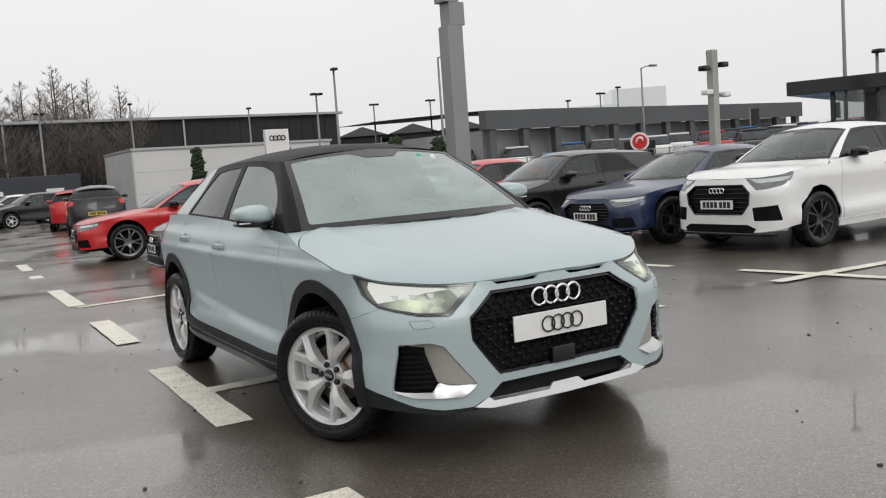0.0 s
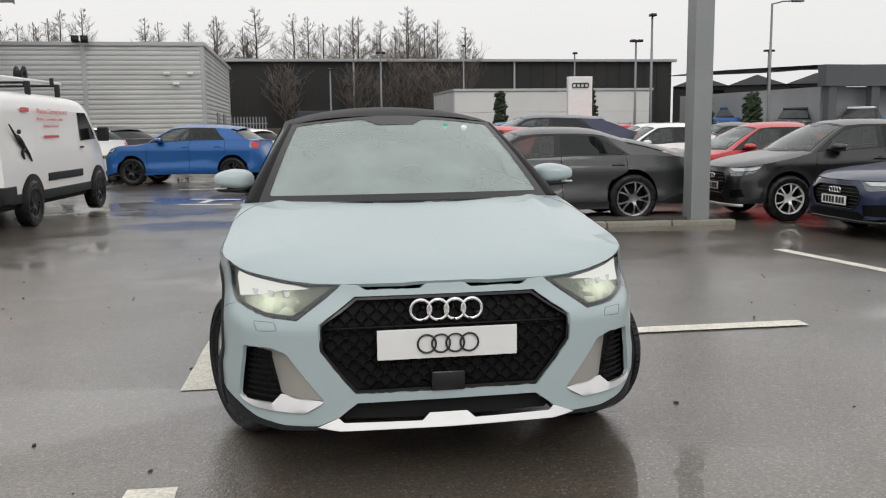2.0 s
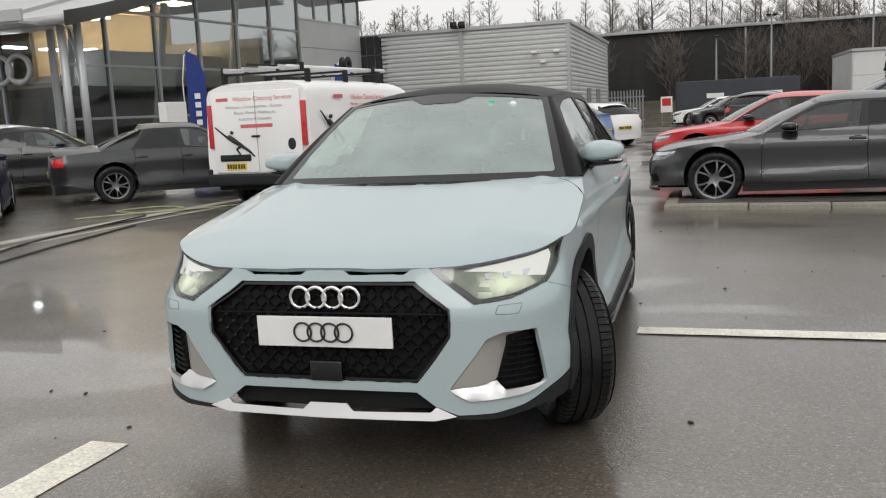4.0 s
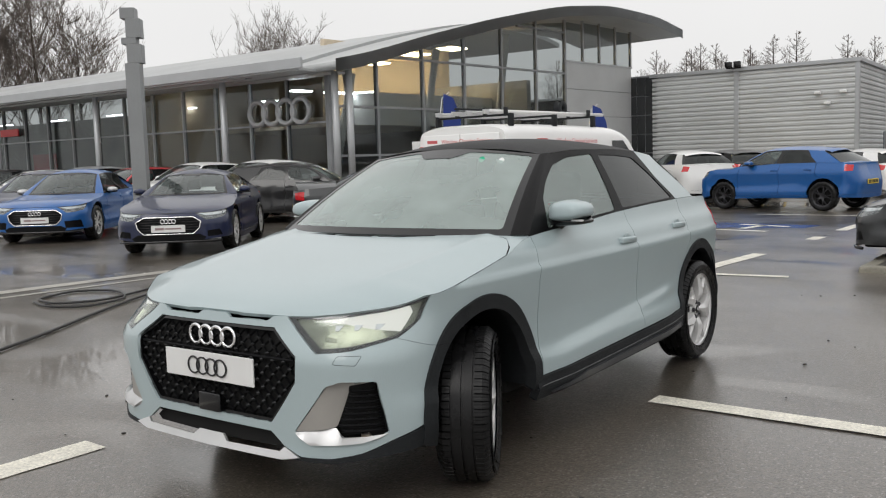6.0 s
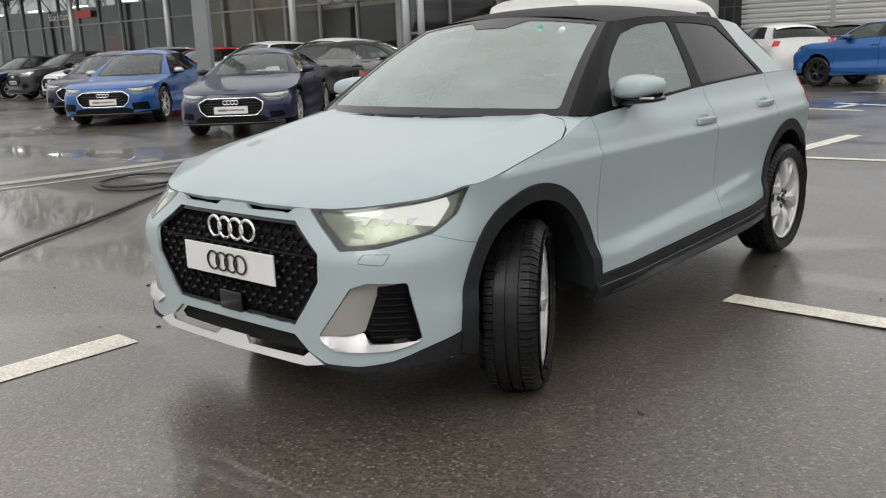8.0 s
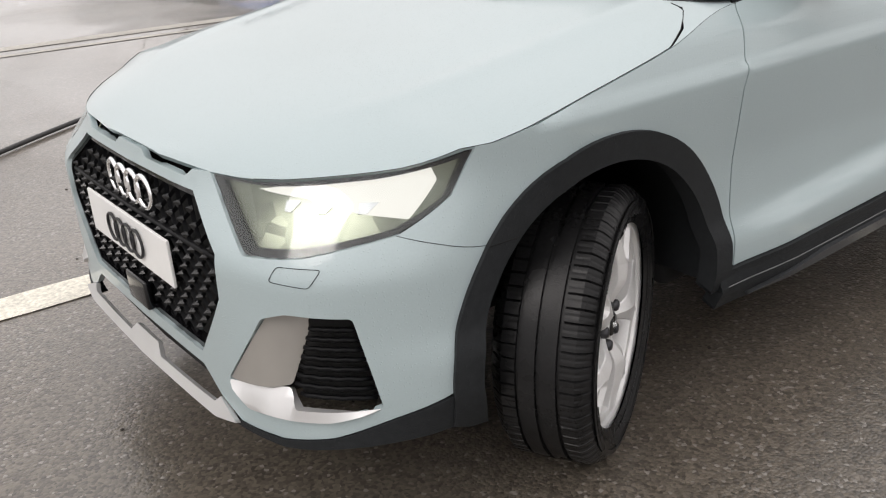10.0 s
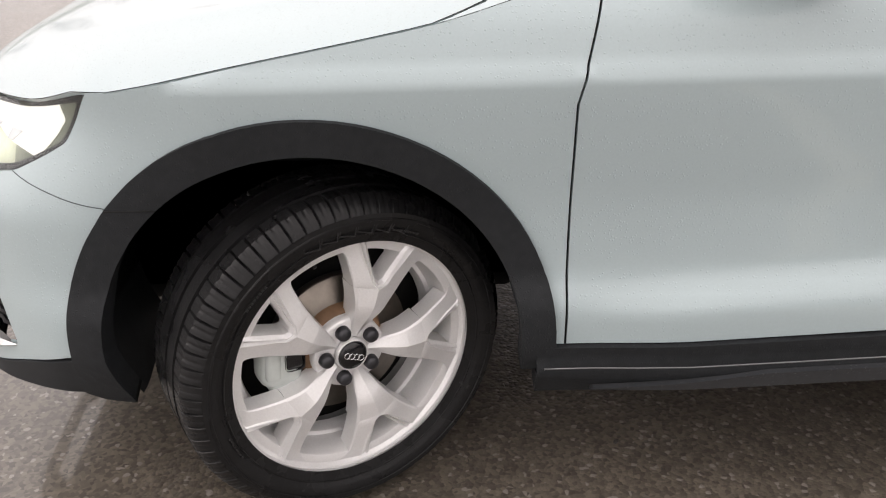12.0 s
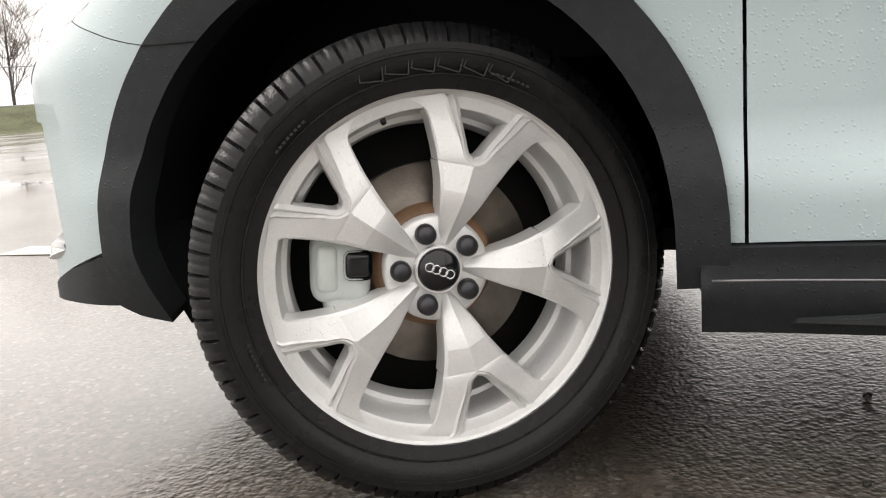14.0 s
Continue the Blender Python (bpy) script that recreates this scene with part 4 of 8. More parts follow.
        both("panel_seam", tube([sh.off(.0108)(*AY(cf - math.sqrt(q2 ** 2 - (seam[1] - cz) ** 2), seam[1])) for q2 in (ri + .002, (ri + ro) / 2, ro + .003)], .0013, 4), M_VOID, car)
    # wheel housings
    for c in (cf, cr):
        for e in (-1, 1):
            b = bmesh.new()
            pts = arc(c, cz, ri + .03, -6, 186, 24)
            lo = [[b.verts.new((e * x, y, z)) for y, z in pts] for x in (.50, sh.hw * (.93 if hi or c == cf else .86))]
            for i in range(len(pts) - 1):
                b.faces.new((lo[0][i], lo[0][i + 1], lo[1][i + 1], lo[1][i]))
            b.faces.new(lo[0])
            part("wheel_housing", b, M_PLASTIC if hi else M_VOID, car)
            if hi and c == cf:
                # air deflector that hangs in front of the tyre
                x0, x1 = sorted((e * .50, e * (sh.hw * .905)))
                fl = surf_grid(lambda u, v: Vector((x0 + (x1 - x0) * u, c - ri - .026 + .052 * v ** 1.6, sill + .02 + (lowz - .022 - .006 * math.sin(u * 9) - sill - .02) * v)), 10, 8)
                part("air_deflector", face_out(fl, (0, 1, 0)), M_PLASTIC, car, "black plastic flap in front of the tyre")
    # underbody and trays: plain blocks with their shade put into a near-black colour
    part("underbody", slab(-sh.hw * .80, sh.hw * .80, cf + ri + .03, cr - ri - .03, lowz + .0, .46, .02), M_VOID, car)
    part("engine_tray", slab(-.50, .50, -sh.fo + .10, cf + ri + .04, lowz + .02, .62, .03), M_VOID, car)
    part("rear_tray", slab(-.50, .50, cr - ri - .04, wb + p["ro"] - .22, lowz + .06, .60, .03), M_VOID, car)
    # --- hood and fender tops
    hy0 = sh.by[0]
    hp = smooth_curve([0, .55, .80, .90, .97, 1.0], [p["cowl"] - .01, p["cowl"] + .07, p["cowl"] + .155, p["cowl"] + .145, p["cowl"] + .06, p["cowl"] - .02])

    def hood_pt(a, b):
        s = a * 2 - 1
        y = hy0 + .004 + (hp(abs(s)) - hy0 - .004) * b
        v = sh.hood(s * (.997 if hi else 1), y)
        # power creases that run back from the lamps
        v.z += .006 * math.exp(-((abs(s) - (.62 + .16 * b)) / .05) ** 2) * step01(.12, .5, b)
        return v
    hood = surf_grid(hood_pt, 72 if hi else 24, 40 if hi else 12)
    face_out(hood, (0, 0, 1))
    if hi:
        border = [e for e in hood.edges if len(e.link_faces) == 1]
        r = bmesh.ops.extrude_edge_only(hood, edges=border)
        for e in border:
            e.smooth = False
        for w in [v for v in r["geom"] if isinstance(v, bmesh.types.BMVert)]:
            w.co += Vector((-.006 * (1 if w.co.x > 0 else -1), .01 if w.co.y < -.4 else -.004, -.014))
    part("bonnet", hood, colour, car)
    if hi:
        both("panel_seam", tube([hood_pt(1, i / 30) + Vector((.0012, 0, .0006)) for i in range(2, 31)] + [hood_pt(.5 + .5 * q2, 1) + Vector((.001, .001, .0006)) for q2 in (.985, .97, .95, .92, .89, .86)], .0008, 4), M_VOID, car)
    ft = [(.802, hp(.80) + .003), (.905, hp(.90) + .003), (.975, hp(.97) + .004), (1.0, p["cowl"] - .015), (1.0, yb + .03), (.90, yb + .03), (.80, yb - .0)]
    both("fender_top", sheet([(a, b) for a, b in ft], [], .03, lambda s, y: sh.hood(s, y), 0), colour, car)
    part("cowl", surf_grid(lambda a, b: sh.hood((a * 2 - 1) * .86, hp(abs(a * 2 - 1) * .86) - .02 + b * .09) + Vector((0, 0, -.022)), 24, 2), M_PLASTIC, car, "black cowl panel below the windscreen")
    # near-black sheet behind the nose openings, added as painted shade
    part("nose_shade", surf_grid(lambda a, b: Vector(((a * 2 - 1) * .60, -sh.fo + .115 + .10 * (a * 2 - 1) ** 2, .27 + b * (p["lip"] - .29))), 16, 4), M_VOID, car)
    # --- grille
    if hi:
        hero_front(car, sh, X)
    else:
        gp = [(-a, z) for a, z in reversed(gr_poly[1:-1])] + gr_poly[1:-1]
        b = sheet(gp, [], .09, lambda a, z: (sh.S(abs(a), z) - sh.N(abs(a), z) * .02) * Vector((1, 1, 1)) if a >= 0 else (sh.S(-a, z) - sh.N(-a, z) * .02) * Vector((-1, 1, 1)), 0, edge_step=.05)
        face_out(b, (0, -1, 0))
        part("grille", b, M_GRILLE, car, "black radiator grille")
        ring = [(sh.S(abs(a), z) + sh.N(abs(a), z) * .004) * Vector((1 if a >= 0 else -1, 1, 1)) for a, z in dense(gp, .05)]
        part("grille_frame", tube(ring, .011, 5, close=True), surround or M_GLOSS, car, "bright grille surround" if surround else "black grille surround")
        for i in range(6):
            z = gr[3][1] + (gr[0][1] - gr[3][1]) * (i + .6) / 6.4
            w = float(np.interp(z, [gr[3][1], gr[2][1], gr[1][1], gr[0][1]], [gr[3][0], gr[2][0], gr[1][0], gr[0][0]])) * sh.hw / .855 - .01
            part("grille_bar", tube([(sh.S(sh.ax(abs(x), z), z) + Vector((0, .004, 0))) * Vector((1 if x >= 0 else -1, 1, 1)) for x in np.linspace(-w, w, 9)], .006, 4), M_GLOSS, car)
        il = [X(.42, .245), X(.46, .30), X(.40, .345)] if p["clad"] else [X(.50, .235), X(.54, .29), X(.44, .34)]
        ip = [(-a, z) for a, z in reversed(il)] + il
        b = sheet(ip, [], .09, lambda a, z: (sh.S(abs(a), z) + sh.N(abs(a), z) * .003) * Vector((1 if a >= 0 else -1, 1, 1)), 0, edge_step=.05)
        part("lower_intake", face_out(b, (0, -1, 0)), M_GRILLE, car, "black lower intake")
        part("badge", rings(.25, .009, lambda a, b2: Vector((a, sh.S(0, .66 * k).y - .012, (gr[0][1] - .06) + b2)), segs=18), M_CHROME, car, "chrome four-ring badge")
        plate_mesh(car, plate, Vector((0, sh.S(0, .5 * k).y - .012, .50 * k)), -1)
        both("bumper_vent", sheet(pod_poly, [], .09, sh.off(-.012), 0, edge_step=.06), M_GRILLE, car, "black bumper vent")
        hl_poly = [lamp_in] + lamp[1:] + [out_mid, tip] + lamp_top
        both("headlamp", sheet(hl_poly, [], .08, sh.off(-.012), 0, edge_step=.05), M_LAMP_DARK, car, "dark headlamp with a bright light strip")
        ca = sum(v[0] for v in hl_poly) / len(hl_poly)
        czl = sum(v[1] for v in hl_poly) / len(hl_poly)
        strip = [(ca + (v[0] - ca) * .86, czl + .014 + (v[1] - czl) * .36) for v in hl_poly]
        both("light_strip", sheet(strip, [], .08, sh.off(-.004), 0, edge_step=.05), M_DRL_OFF if lights == "off" else M_LAMP_ON, car)
        both("lamp_lens", sheet(hl_poly, [], .08, sh.off(.0), 0, edge_step=.05), G_LAMP, car)
        part("splitter", tube([sh.off(.004)(*X(x, .235 if p["clad"] else .225)) if x >= 0 else sh.off(.004)(*X(-x, .235 if p["clad"] else .225)) * Vector((-1, 1, 1)) for x in np.linspace(-.74, .74, 15)], .022, 6), M_SILVER if p["clad"] else M_GLOSS, car)
    # --- glasshouse
    fr = .075
    ws = [(-1, 0), (1, 0), (1, 1), (-1, 1)]
    inner = rounded([(-.945, .062), (.945, .062), (.945, .955), (.30, .955), (.16, .86), (-.16, .86), (-.30, .955), (-.945, .955)], .03, 3)
    wsb = sheet([(a * .7, b * .7) for a, b in ws], [[(a * .7, b * .7) for a, b in inner]], .05 if hi else .12, lambda a, b: sh.screen(a / .7, b / .7), 0)
    face_out(wsb, (0, -1, 1))
    part("windscreen_border", wsb, M_GLOSS, car, "black windscreen border")
    wsg = surf_grid(lambda a, b: sh.screen((a * 2 - 1) * .96, .05 + b * .92) + Vector((0, .002, -.002)), 28 if hi else 12, 18 if hi else 8)
    face_out(wsg, (0, -1, 1))
    o = part("windscreen", wsg, G_SCREEN if hi else G_SCREEN_FAR, car, "greenish windscreen" if hi else "")
    o.visible_shadow = False
    # A pillars
    def pil(a, b):
        f = sh.screen(1, b)
        s = sh.side(f.y + .055, f.z)
        v = f.lerp(s, a)
        return v + Vector((.5, -.8, .3)).normalized() * .012 * math.sin(math.pi * a)
    both("pillar", surf_grid(pil, 5, 16), M_FRAME if hi else top, car, "gloss black windscreen pillar" if hi else "")
    Y, Z = sh.ry, sh.rz
    fw = [(.60, .995), (.695, 1.141), (.80, 1.213), (.97, 1.296), (1.17, 1.337), (1.428, 1.351), (1.405, 1.182), (1.375, 1.043)]
    rw = [(1.50, 1.343), (1.72, 1.338), (1.95, 1.322), (2.10, 1.215), (2.26, 1.068), (1.475, 1.048)]

    def W(pts):
        out = []
        for y, z in pts:
            yy = Y(y)
            lo, hi_ = sh.edge(yy) + .010, sh.rail_z(yy) - .012
            out.append((yy, min(max(Z(z), lo), hi_)))
        return out
    fw, rw = W(fw), W(rw)
    end = p["dlo"] + .05
    yy0 = sh.screen(1, 0).y + .055
    tops = [(sh.screen(1, t).y + .055, sh.screen(1, t).z) for t in np.linspace(0, 1, 8)]
    t1 = sh.screen(1, 1).y + .08
    rail = [(y, sh.rail_z(y) - .001) for y in np.linspace(t1, Y(2.05), 10)]
    bel = [(y, sh.edge(y) + .001) for y in np.linspace(end, yy0, 12)]
    frame_poly = tops + rail + [(Y(2.16), Z(1.20))] + bel
    both("window_frame", sheet(frame_poly, [rounded(fw, .02, 2), rounded(rw, .02, 2)], .06 if hi else .14, sh.side, .006, edge_step=.03 if hi else .08), M_GLOSS if not hi else M_FRAME, car, "black window surround")
    for nm, poly, mat in (("front_window", fw, G_SIDE if hi else G_SIDE_FAR), ("rear_window", rw, G_DARK)):
        b = sheet(rounded(poly, .02, 2), [], .08 if hi else .16, sh.side_off(-.004), 0, edge_step=.04 if hi else .1)
        both(nm, b, mat, car, "dark tinted rear side glass" if mat is G_DARK else "clear side glass")
    # C pillar
    re = p["roof_end"]
    cp = [(Y(2.05) + .005, sh.rail_z(Y(2.05)) - .001)] + [(y, sh.rail_z(y) - .001) for y in np.linspace(Y(2.05) + .1, re - .06, 6)]
    gb = p["glass_base"] - .04
    cp += [((re - .06) * (1 - t) + gb * t, (sh.rail_z(re - .06)) * (1 - t) + sh.edge(gb) * t) for t in (.25, .5, .75, 1)]
    cp += [(y, sh.edge(y) + .001) for y in np.linspace(gb - .03, end + .005, 7)] + [(Y(2.16) + .006, Z(1.20))]
    both("rear_pillar", sheet(cp, [], .07 if hi else .14, sh.side, 0, edge_step=.04 if hi else .08), colour, car)
    # roof, rear glass, tail
    roofb = surf_grid(lambda a, b: sh.roof(a * 2 - 1, b), 32 if hi else 14, 40 if hi else 14)
    face_out(roofb, (0, 0, 1))
    part("roof", roofb, top, car, "black roof wet with rain" if hi else "")
    dk = p["deck"]
    bz = dk + .02 if dk else sh.edge(gb) + .0

    def rear_glass(a, b):
        s = a * 2 - 1
        f = sh.roof(s, 1)
        xb = sh.hw * sh.prof(sh.edge(gb) / q) * sh.wide(gb)
        e = Vector((xb * s, p["glass_base"] - .04 * s * s, sh.edge(gb) + (bz + .015 - sh.edge(gb)) * (1 - abs(s) ** 3) if dk else bz + .02 * (1 - s * s)))
        v = f.lerp(e, b)
        return v + Vector((0, .5, .5)) * .03 * math.sin(math.pi * b) * (1 if dk else .6)
    rg = surf_grid(rear_glass, 16, 10)
    face_out(rg, (0, 1, .5))
    part("rear_screen", rg, G_DARK, car, "dark rear screen")
    if dk:
        def deck(a, b):
            s = a * 2 - 1
            y = gb - .02 + (wb + p["ro"] - .03 - gb) * b
            xb = sh.S(sh.Lf + sh.Ls, sh.edge(y)).x if y < sh.y2 else sh.S(sh.Lf + sh.Ls, sh.edge(y)).x * (1 - .10 * step01(sh.y2, wb + p["ro"], y))
            return Vector((xb * s, y - .10 * s * s * b, sh.edge(y) + (bz - sh.edge(y) + .015) * (1 - abs(s) ** 3)))
        part("boot_lid", face_out(surf_grid(deck, 14, 8), (0, 0, 1)), colour, car)
    else:
        sp = surf_grid(lambda a, b: sh.roof((a * 2 - 1) * .96, 1) + Vector((0, .16 * b, -.05 * b * b + .004)), 12, 3)
        part("spoiler", sp, top, car)

        def hatch(a, b):
            s = a * 2 - 1
            t = sh.S(sh.Lf + sh.Ls + sh.Lr * (1 - abs(s)), sh.top(full))
            e = rear_glass(a, 1)
            return e.lerp(Vector((t.x * (1 if s >= 0 else -1), t.y, t.z)), b)
        part("tailgate", surf_grid(hatch, 16, 3), colour, car)
    tp = wb + p["ro"]
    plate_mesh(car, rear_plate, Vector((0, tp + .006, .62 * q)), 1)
    # --- mirrors, handles
    mz = p["belt"] + (.085 if hi else .062)
    my = .725 + p["cowl"] - .17
    mx = sh.side(my, p["belt"] + .04).x - (.03 if hi else 0)
    for e in (-1, 1):
        b = bmesh.new()
        bmesh.ops.create_uvsphere(b, u_segments=28 if hi else 12, v_segments=18 if hi else 8, radius=1)
        for w in b.verts:
            v = Vector([math.copysign(abs(c) ** .62, c) for c in w.co])
            taper = 1 - .32 * max(0, v.x)
            v.x, v.y, v.z = v.x * .100, v.y * .112 - .012 * v.x, v.z * (.064 if v.z > 0 else .034) * taper + .006 * v.x
            if v.y > 0:
                v.y *= .75
            w.co = Vector((e * (mx + .107 + v.x), my - .01 + v.y, mz + .004 + v.z))
        capm = b
        mir = part("mirror", capm, mirror or colour, car, "black door mirror" if mirror is M_GLOSS else "silver door mirror" if mirror else "body-coloured door mirror")
        under = bmesh.new()
        bmesh.ops.create_uvsphere(under, u_segments=20 if hi else 10, v_segments=10, radius=1)
        for w in under.verts:
            v = Vector([math.copysign(abs(c) ** .6, c) for c in w.co])
            w.co = Vector((e * (mx + .095 + v.x * .105), my - .004 + v.y * .082, mz - .034 + v.z * (.022 - .008 * v.x)))
        part("mirror_base", under, M_GLOSS, mir, "black mirror foot")
        part("mirror_foot", tube([(e * (mx - .005), my + .01, p["belt"] + .012), (e * (mx + .05), my, mz - .045)], [.03, .022], 8), M_GLOSS, mir)
        part("mirror_glass", slab(e * (mx + .107) - .072, e * (mx + .107) + .072, my + .047, my + .052, mz - .042, mz + .046, .002), M_CHROME, mir)
        for hy in ([Y(1.365), Y(2.155)] if p["doors"] == 4 else [Y(1.40)]):
            hz = sh.edge(hy) - .148 * q
            base = sh.S(sh.ay(hy, hz), hz)
            hb = slab(-.012, .012, -.095, .095, -.016, .016, .010, seg=3)
            for w in hb.verts:
                w.co.x -= .016 * (abs(w.co.y) / .095) ** 3
            bmesh.ops.transform(hb, matrix=Matrix.Translation((e * (base.x + .020), base.y, hz)) @ (Matrix.Diagonal((e, 1, 1, 1))) @ pose(0, 0, 0, -1.5), verts=hb.verts)
            part("door_handle", hb, colour, car)
            cup = bmesh.new()
            bmesh.ops.create_uvsphere(cup, u_segments=14, v_segments=8, radius=1)
            for w in cup.verts:
                w.co = Vector((e * (base.x - .002 + w.co.x * .005), base.y + w.co.y * .045, hz + .008 + w.co.z * .032))
            part("handle_recess", cup, colour, car)
    # --- wheels
    xw = sh.hw - .105 - (.0 if p["clad"] else .015)
    for c in (0, wb):
        for e in (-1, 1):
            ex, ey = e * (xw - (.045 if hi and c else 0)), c
            if steer and c == 0:
                ex, ey = (.735, -.042) if e > 0 else (-.715, .026)
            turn = pose(ex, ey, p["wr"], 0, 0, (0 if e > 0 else 180) + (steer if c == 0 else 0))
            build_wheel(p["wr"], rim, .108, first, hi, alloy or M_ALLOY, car, turn, "silver five-spoke alloy wheel" if (alloy or M_ALLOY) is M_ALLOY else "dark five-spoke alloy wheel")
    # --- inside
    db = slab(-.66, .66, p["cowl"] + .22, p["cowl"] + .62, .62 * q, p["belt"] - .005, .05, seg=3)
    part("dashboard", db, M_DASH, car, "dark dashboard")
    wheel_x = -.36
    part("steering_wheel", tube([Vector((wheel_x + .18 * math.cos(2 * math.pi * i / 24), p["cowl"] + .74 + .06 * math.sin(2 * math.pi * i / 24) * 1, p["belt"] - .03 + .165 * math.sin(2 * math.pi * i / 24))) for i in range(24)], .016, 8, close=True), M_DASH, car, "dark steering wheel")
    for sx in (-.36, .36):
        for sy in (p["bp"] - .10, min(p["bp"] + .85, p["glass_base"] - .55)):
            rl = p["rail_z"] - 1.362
            seat = slab(sx - .25, sx + .25, sy - .50, sy + .06, .34 * q, .58 * q, .06, seg=3)
            back = slab(sx - .24, sx + .24, sy - .06, sy + .08, .50 * q, 1.06 + rl, .05, seg=3, m=None)
            for w in back.verts:
                w.co.y += (w.co.z - .5) * .22
                w.co.x = sx + (w.co.x - sx) * (1 - .22 * step01(.6, 1.05, w.co.z))
            head = slab(sx - .125, sx + .125, sy + .10, sy + .19, 1.08 + rl, 1.25 + rl, .04, seg=3)
            part("seat", join(join(seat, back), head), M_SEAT, car, "dark cloth seat")
    part("cabin_floor", slab(-sh.hw * .78, sh.hw * .78, p["cowl"] + .3, p["glass_base"] - .2, .40, .47, .01), M_DASH, car)
    part("headlining", surf_grid(lambda a, b: sh.roof((a * 2 - 1) * .93, .04 + b * .93) + Vector((0, 0, -.03)), 10, 10), M_LINING, car)
    if hi:
        hero_trim(car, sh)
    return car


def plate_mesh(car, style, c, facing):
    """A number plate with its characters as plain bars."""
    if not style:
        return None
    b = slab(-.26, .26, -.004, .004, -.0555, .0555, .003)
    pl = part("number_plate", b, M_YELLOW_PLATE if style == "yellow" else M_WHITE_PLATE, car, "yellow number plate" if style == "yellow" else "white number plate", smooth=False, m=Matrix.Translation(c))
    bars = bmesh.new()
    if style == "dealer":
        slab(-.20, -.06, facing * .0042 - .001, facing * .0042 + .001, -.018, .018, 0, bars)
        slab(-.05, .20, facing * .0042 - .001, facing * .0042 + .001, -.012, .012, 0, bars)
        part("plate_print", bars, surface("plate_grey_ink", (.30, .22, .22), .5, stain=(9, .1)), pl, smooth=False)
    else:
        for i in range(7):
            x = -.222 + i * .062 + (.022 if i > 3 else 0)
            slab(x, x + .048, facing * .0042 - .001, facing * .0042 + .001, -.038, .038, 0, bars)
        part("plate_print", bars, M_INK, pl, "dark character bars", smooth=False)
    return pl


# ---- the grey crossover hatchback in the foreground: its nose and trim ----
def hero_front(car, sh, X):
    """Grille, badge, lamps, side vents and lower blade."""
    def F(d):
        def f(a, z):
            v = sh.S(abs(a), z) + sh.N(abs(a), z) * d
            return v if a >= 0 else Vector((-v.x, v.y, v.z))
        return f

    def sym(pts):
        r = [X(*g) for g in pts]
        return r + [(-a, z) for a, z in reversed(r)]
    hexa = [(.335, .727), (.468, .634), (.466, .537), (.34, .372)]
    # near-black backing sheet paints the shade behind the lattice
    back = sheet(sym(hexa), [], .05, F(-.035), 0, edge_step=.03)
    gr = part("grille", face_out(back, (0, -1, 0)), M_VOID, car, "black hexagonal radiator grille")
    rim_out = sym([(.337, .729), (.471, .635), (.469, .536), (.342, .370)])
    rim_in = sym([(.328, .716), (.457, .629), (.456, .541), (.334, .384)])
    fr = sheet(rim_out, [rim_in], .03, F(-.010), .03, edge_step=.02)
    part("grille_frame", fr, M_GLOSS, gr, "gloss black grille frame")
    # crossed lattice with a raised stud on each crossing
    def G(x, z, d):
        return F(d)(math.copysign(X(abs(x), z)[0], x), z)

    def reach(z):
        return float(np.interp(z, [.384, .541, .629, .716], [.330, .452, .452, .324]))
    lat, studs = bmesh.new(), bmesh.new()
    for j in range(13):
        z = .388 + j * .0272
        for i in range(-16, 17):
            x = i * .0285
            if (i + j) % 2 or z > .720 or abs(x) > reach(z) + .004:
                continue
            for sx in (-1, 1):
                x1, z1 = x + sx * .0285, z + .0272
                if z1 > .722 or abs(x1) > reach(z1) + .006:
                    continue
                v = [lat.verts.new(G(u, w, d)) for u, w, d in ((x, z + .0042, -.024), (x1, z1 + .0042, -.024), (x1, z1, -.015), (x, z, -.015), (x1, z1 - .0042, -.024), (x, z - .0042, -.024))]
                lat.faces.new((v[0], v[1], v[2], v[3]))
                lat.faces.new((v[3], v[2], v[4], v[5]))
            if abs(x) > reach(z) - .012 or z < .395 or z > .705:
                continue
            ring = [studs.verts.new(G(x + u, z + w, -.017)) for u, w in ((-.0105, .002), (-.004, .009), (.004, .009), (.0105, .002), (.003, -.009), (-.003, -.009))]
            tip = studs.verts.new(G(x, z + .002, -.004))
            for k in range(6):
                studs.faces.new((tip, ring[k], ring[(k + 1) % 6]))
    for bm_ in (lat, studs):
        bmesh.ops.recalc_face_normals(bm_, faces=bm_.faces)
        face_out(bm_, (0, -1, 0))
    part("grille_lattice", lat, M_GRILLE, gr, "black crossed lattice", smooth=False)
    part("grille_studs", studs, M_STUD, gr, "satin black studs on the lattice crossings", smooth=False)["kind"] = "stuff"
    for z in (.616,):
        w = float(np.interp(z, [.384, .541, .629, .716], [.325, .448, .448, .320]))
        part("grille_bar", tube([F(-.020)(*((X(abs(x), z)[0]) * (1 if x >= 0 else -1), z)) for x in np.linspace(-w, w, 17)], .007, 6), M_GRILLE, gr)
    rad = slab(-.062, .062, -.012, .006, -.037, .037, .006)
    bmesh.ops.transform(rad, matrix=Matrix.Translation((0, sh.S(0, .405).y + .004, .408)), verts=rad.verts)
    part("radar_panel", rad, M_GLOSS, gr, "flat black sensor panel")
    y0 = sh.S(0, .67).y
    part("badge", rings(.280, .0072, lambda a, b: Vector((a, y0 + .010 + .25 * a * a, .6705 + b)), segs=36), M_CHROME, car, "chrome four-ring badge")
    # show plate
    yp = -.806
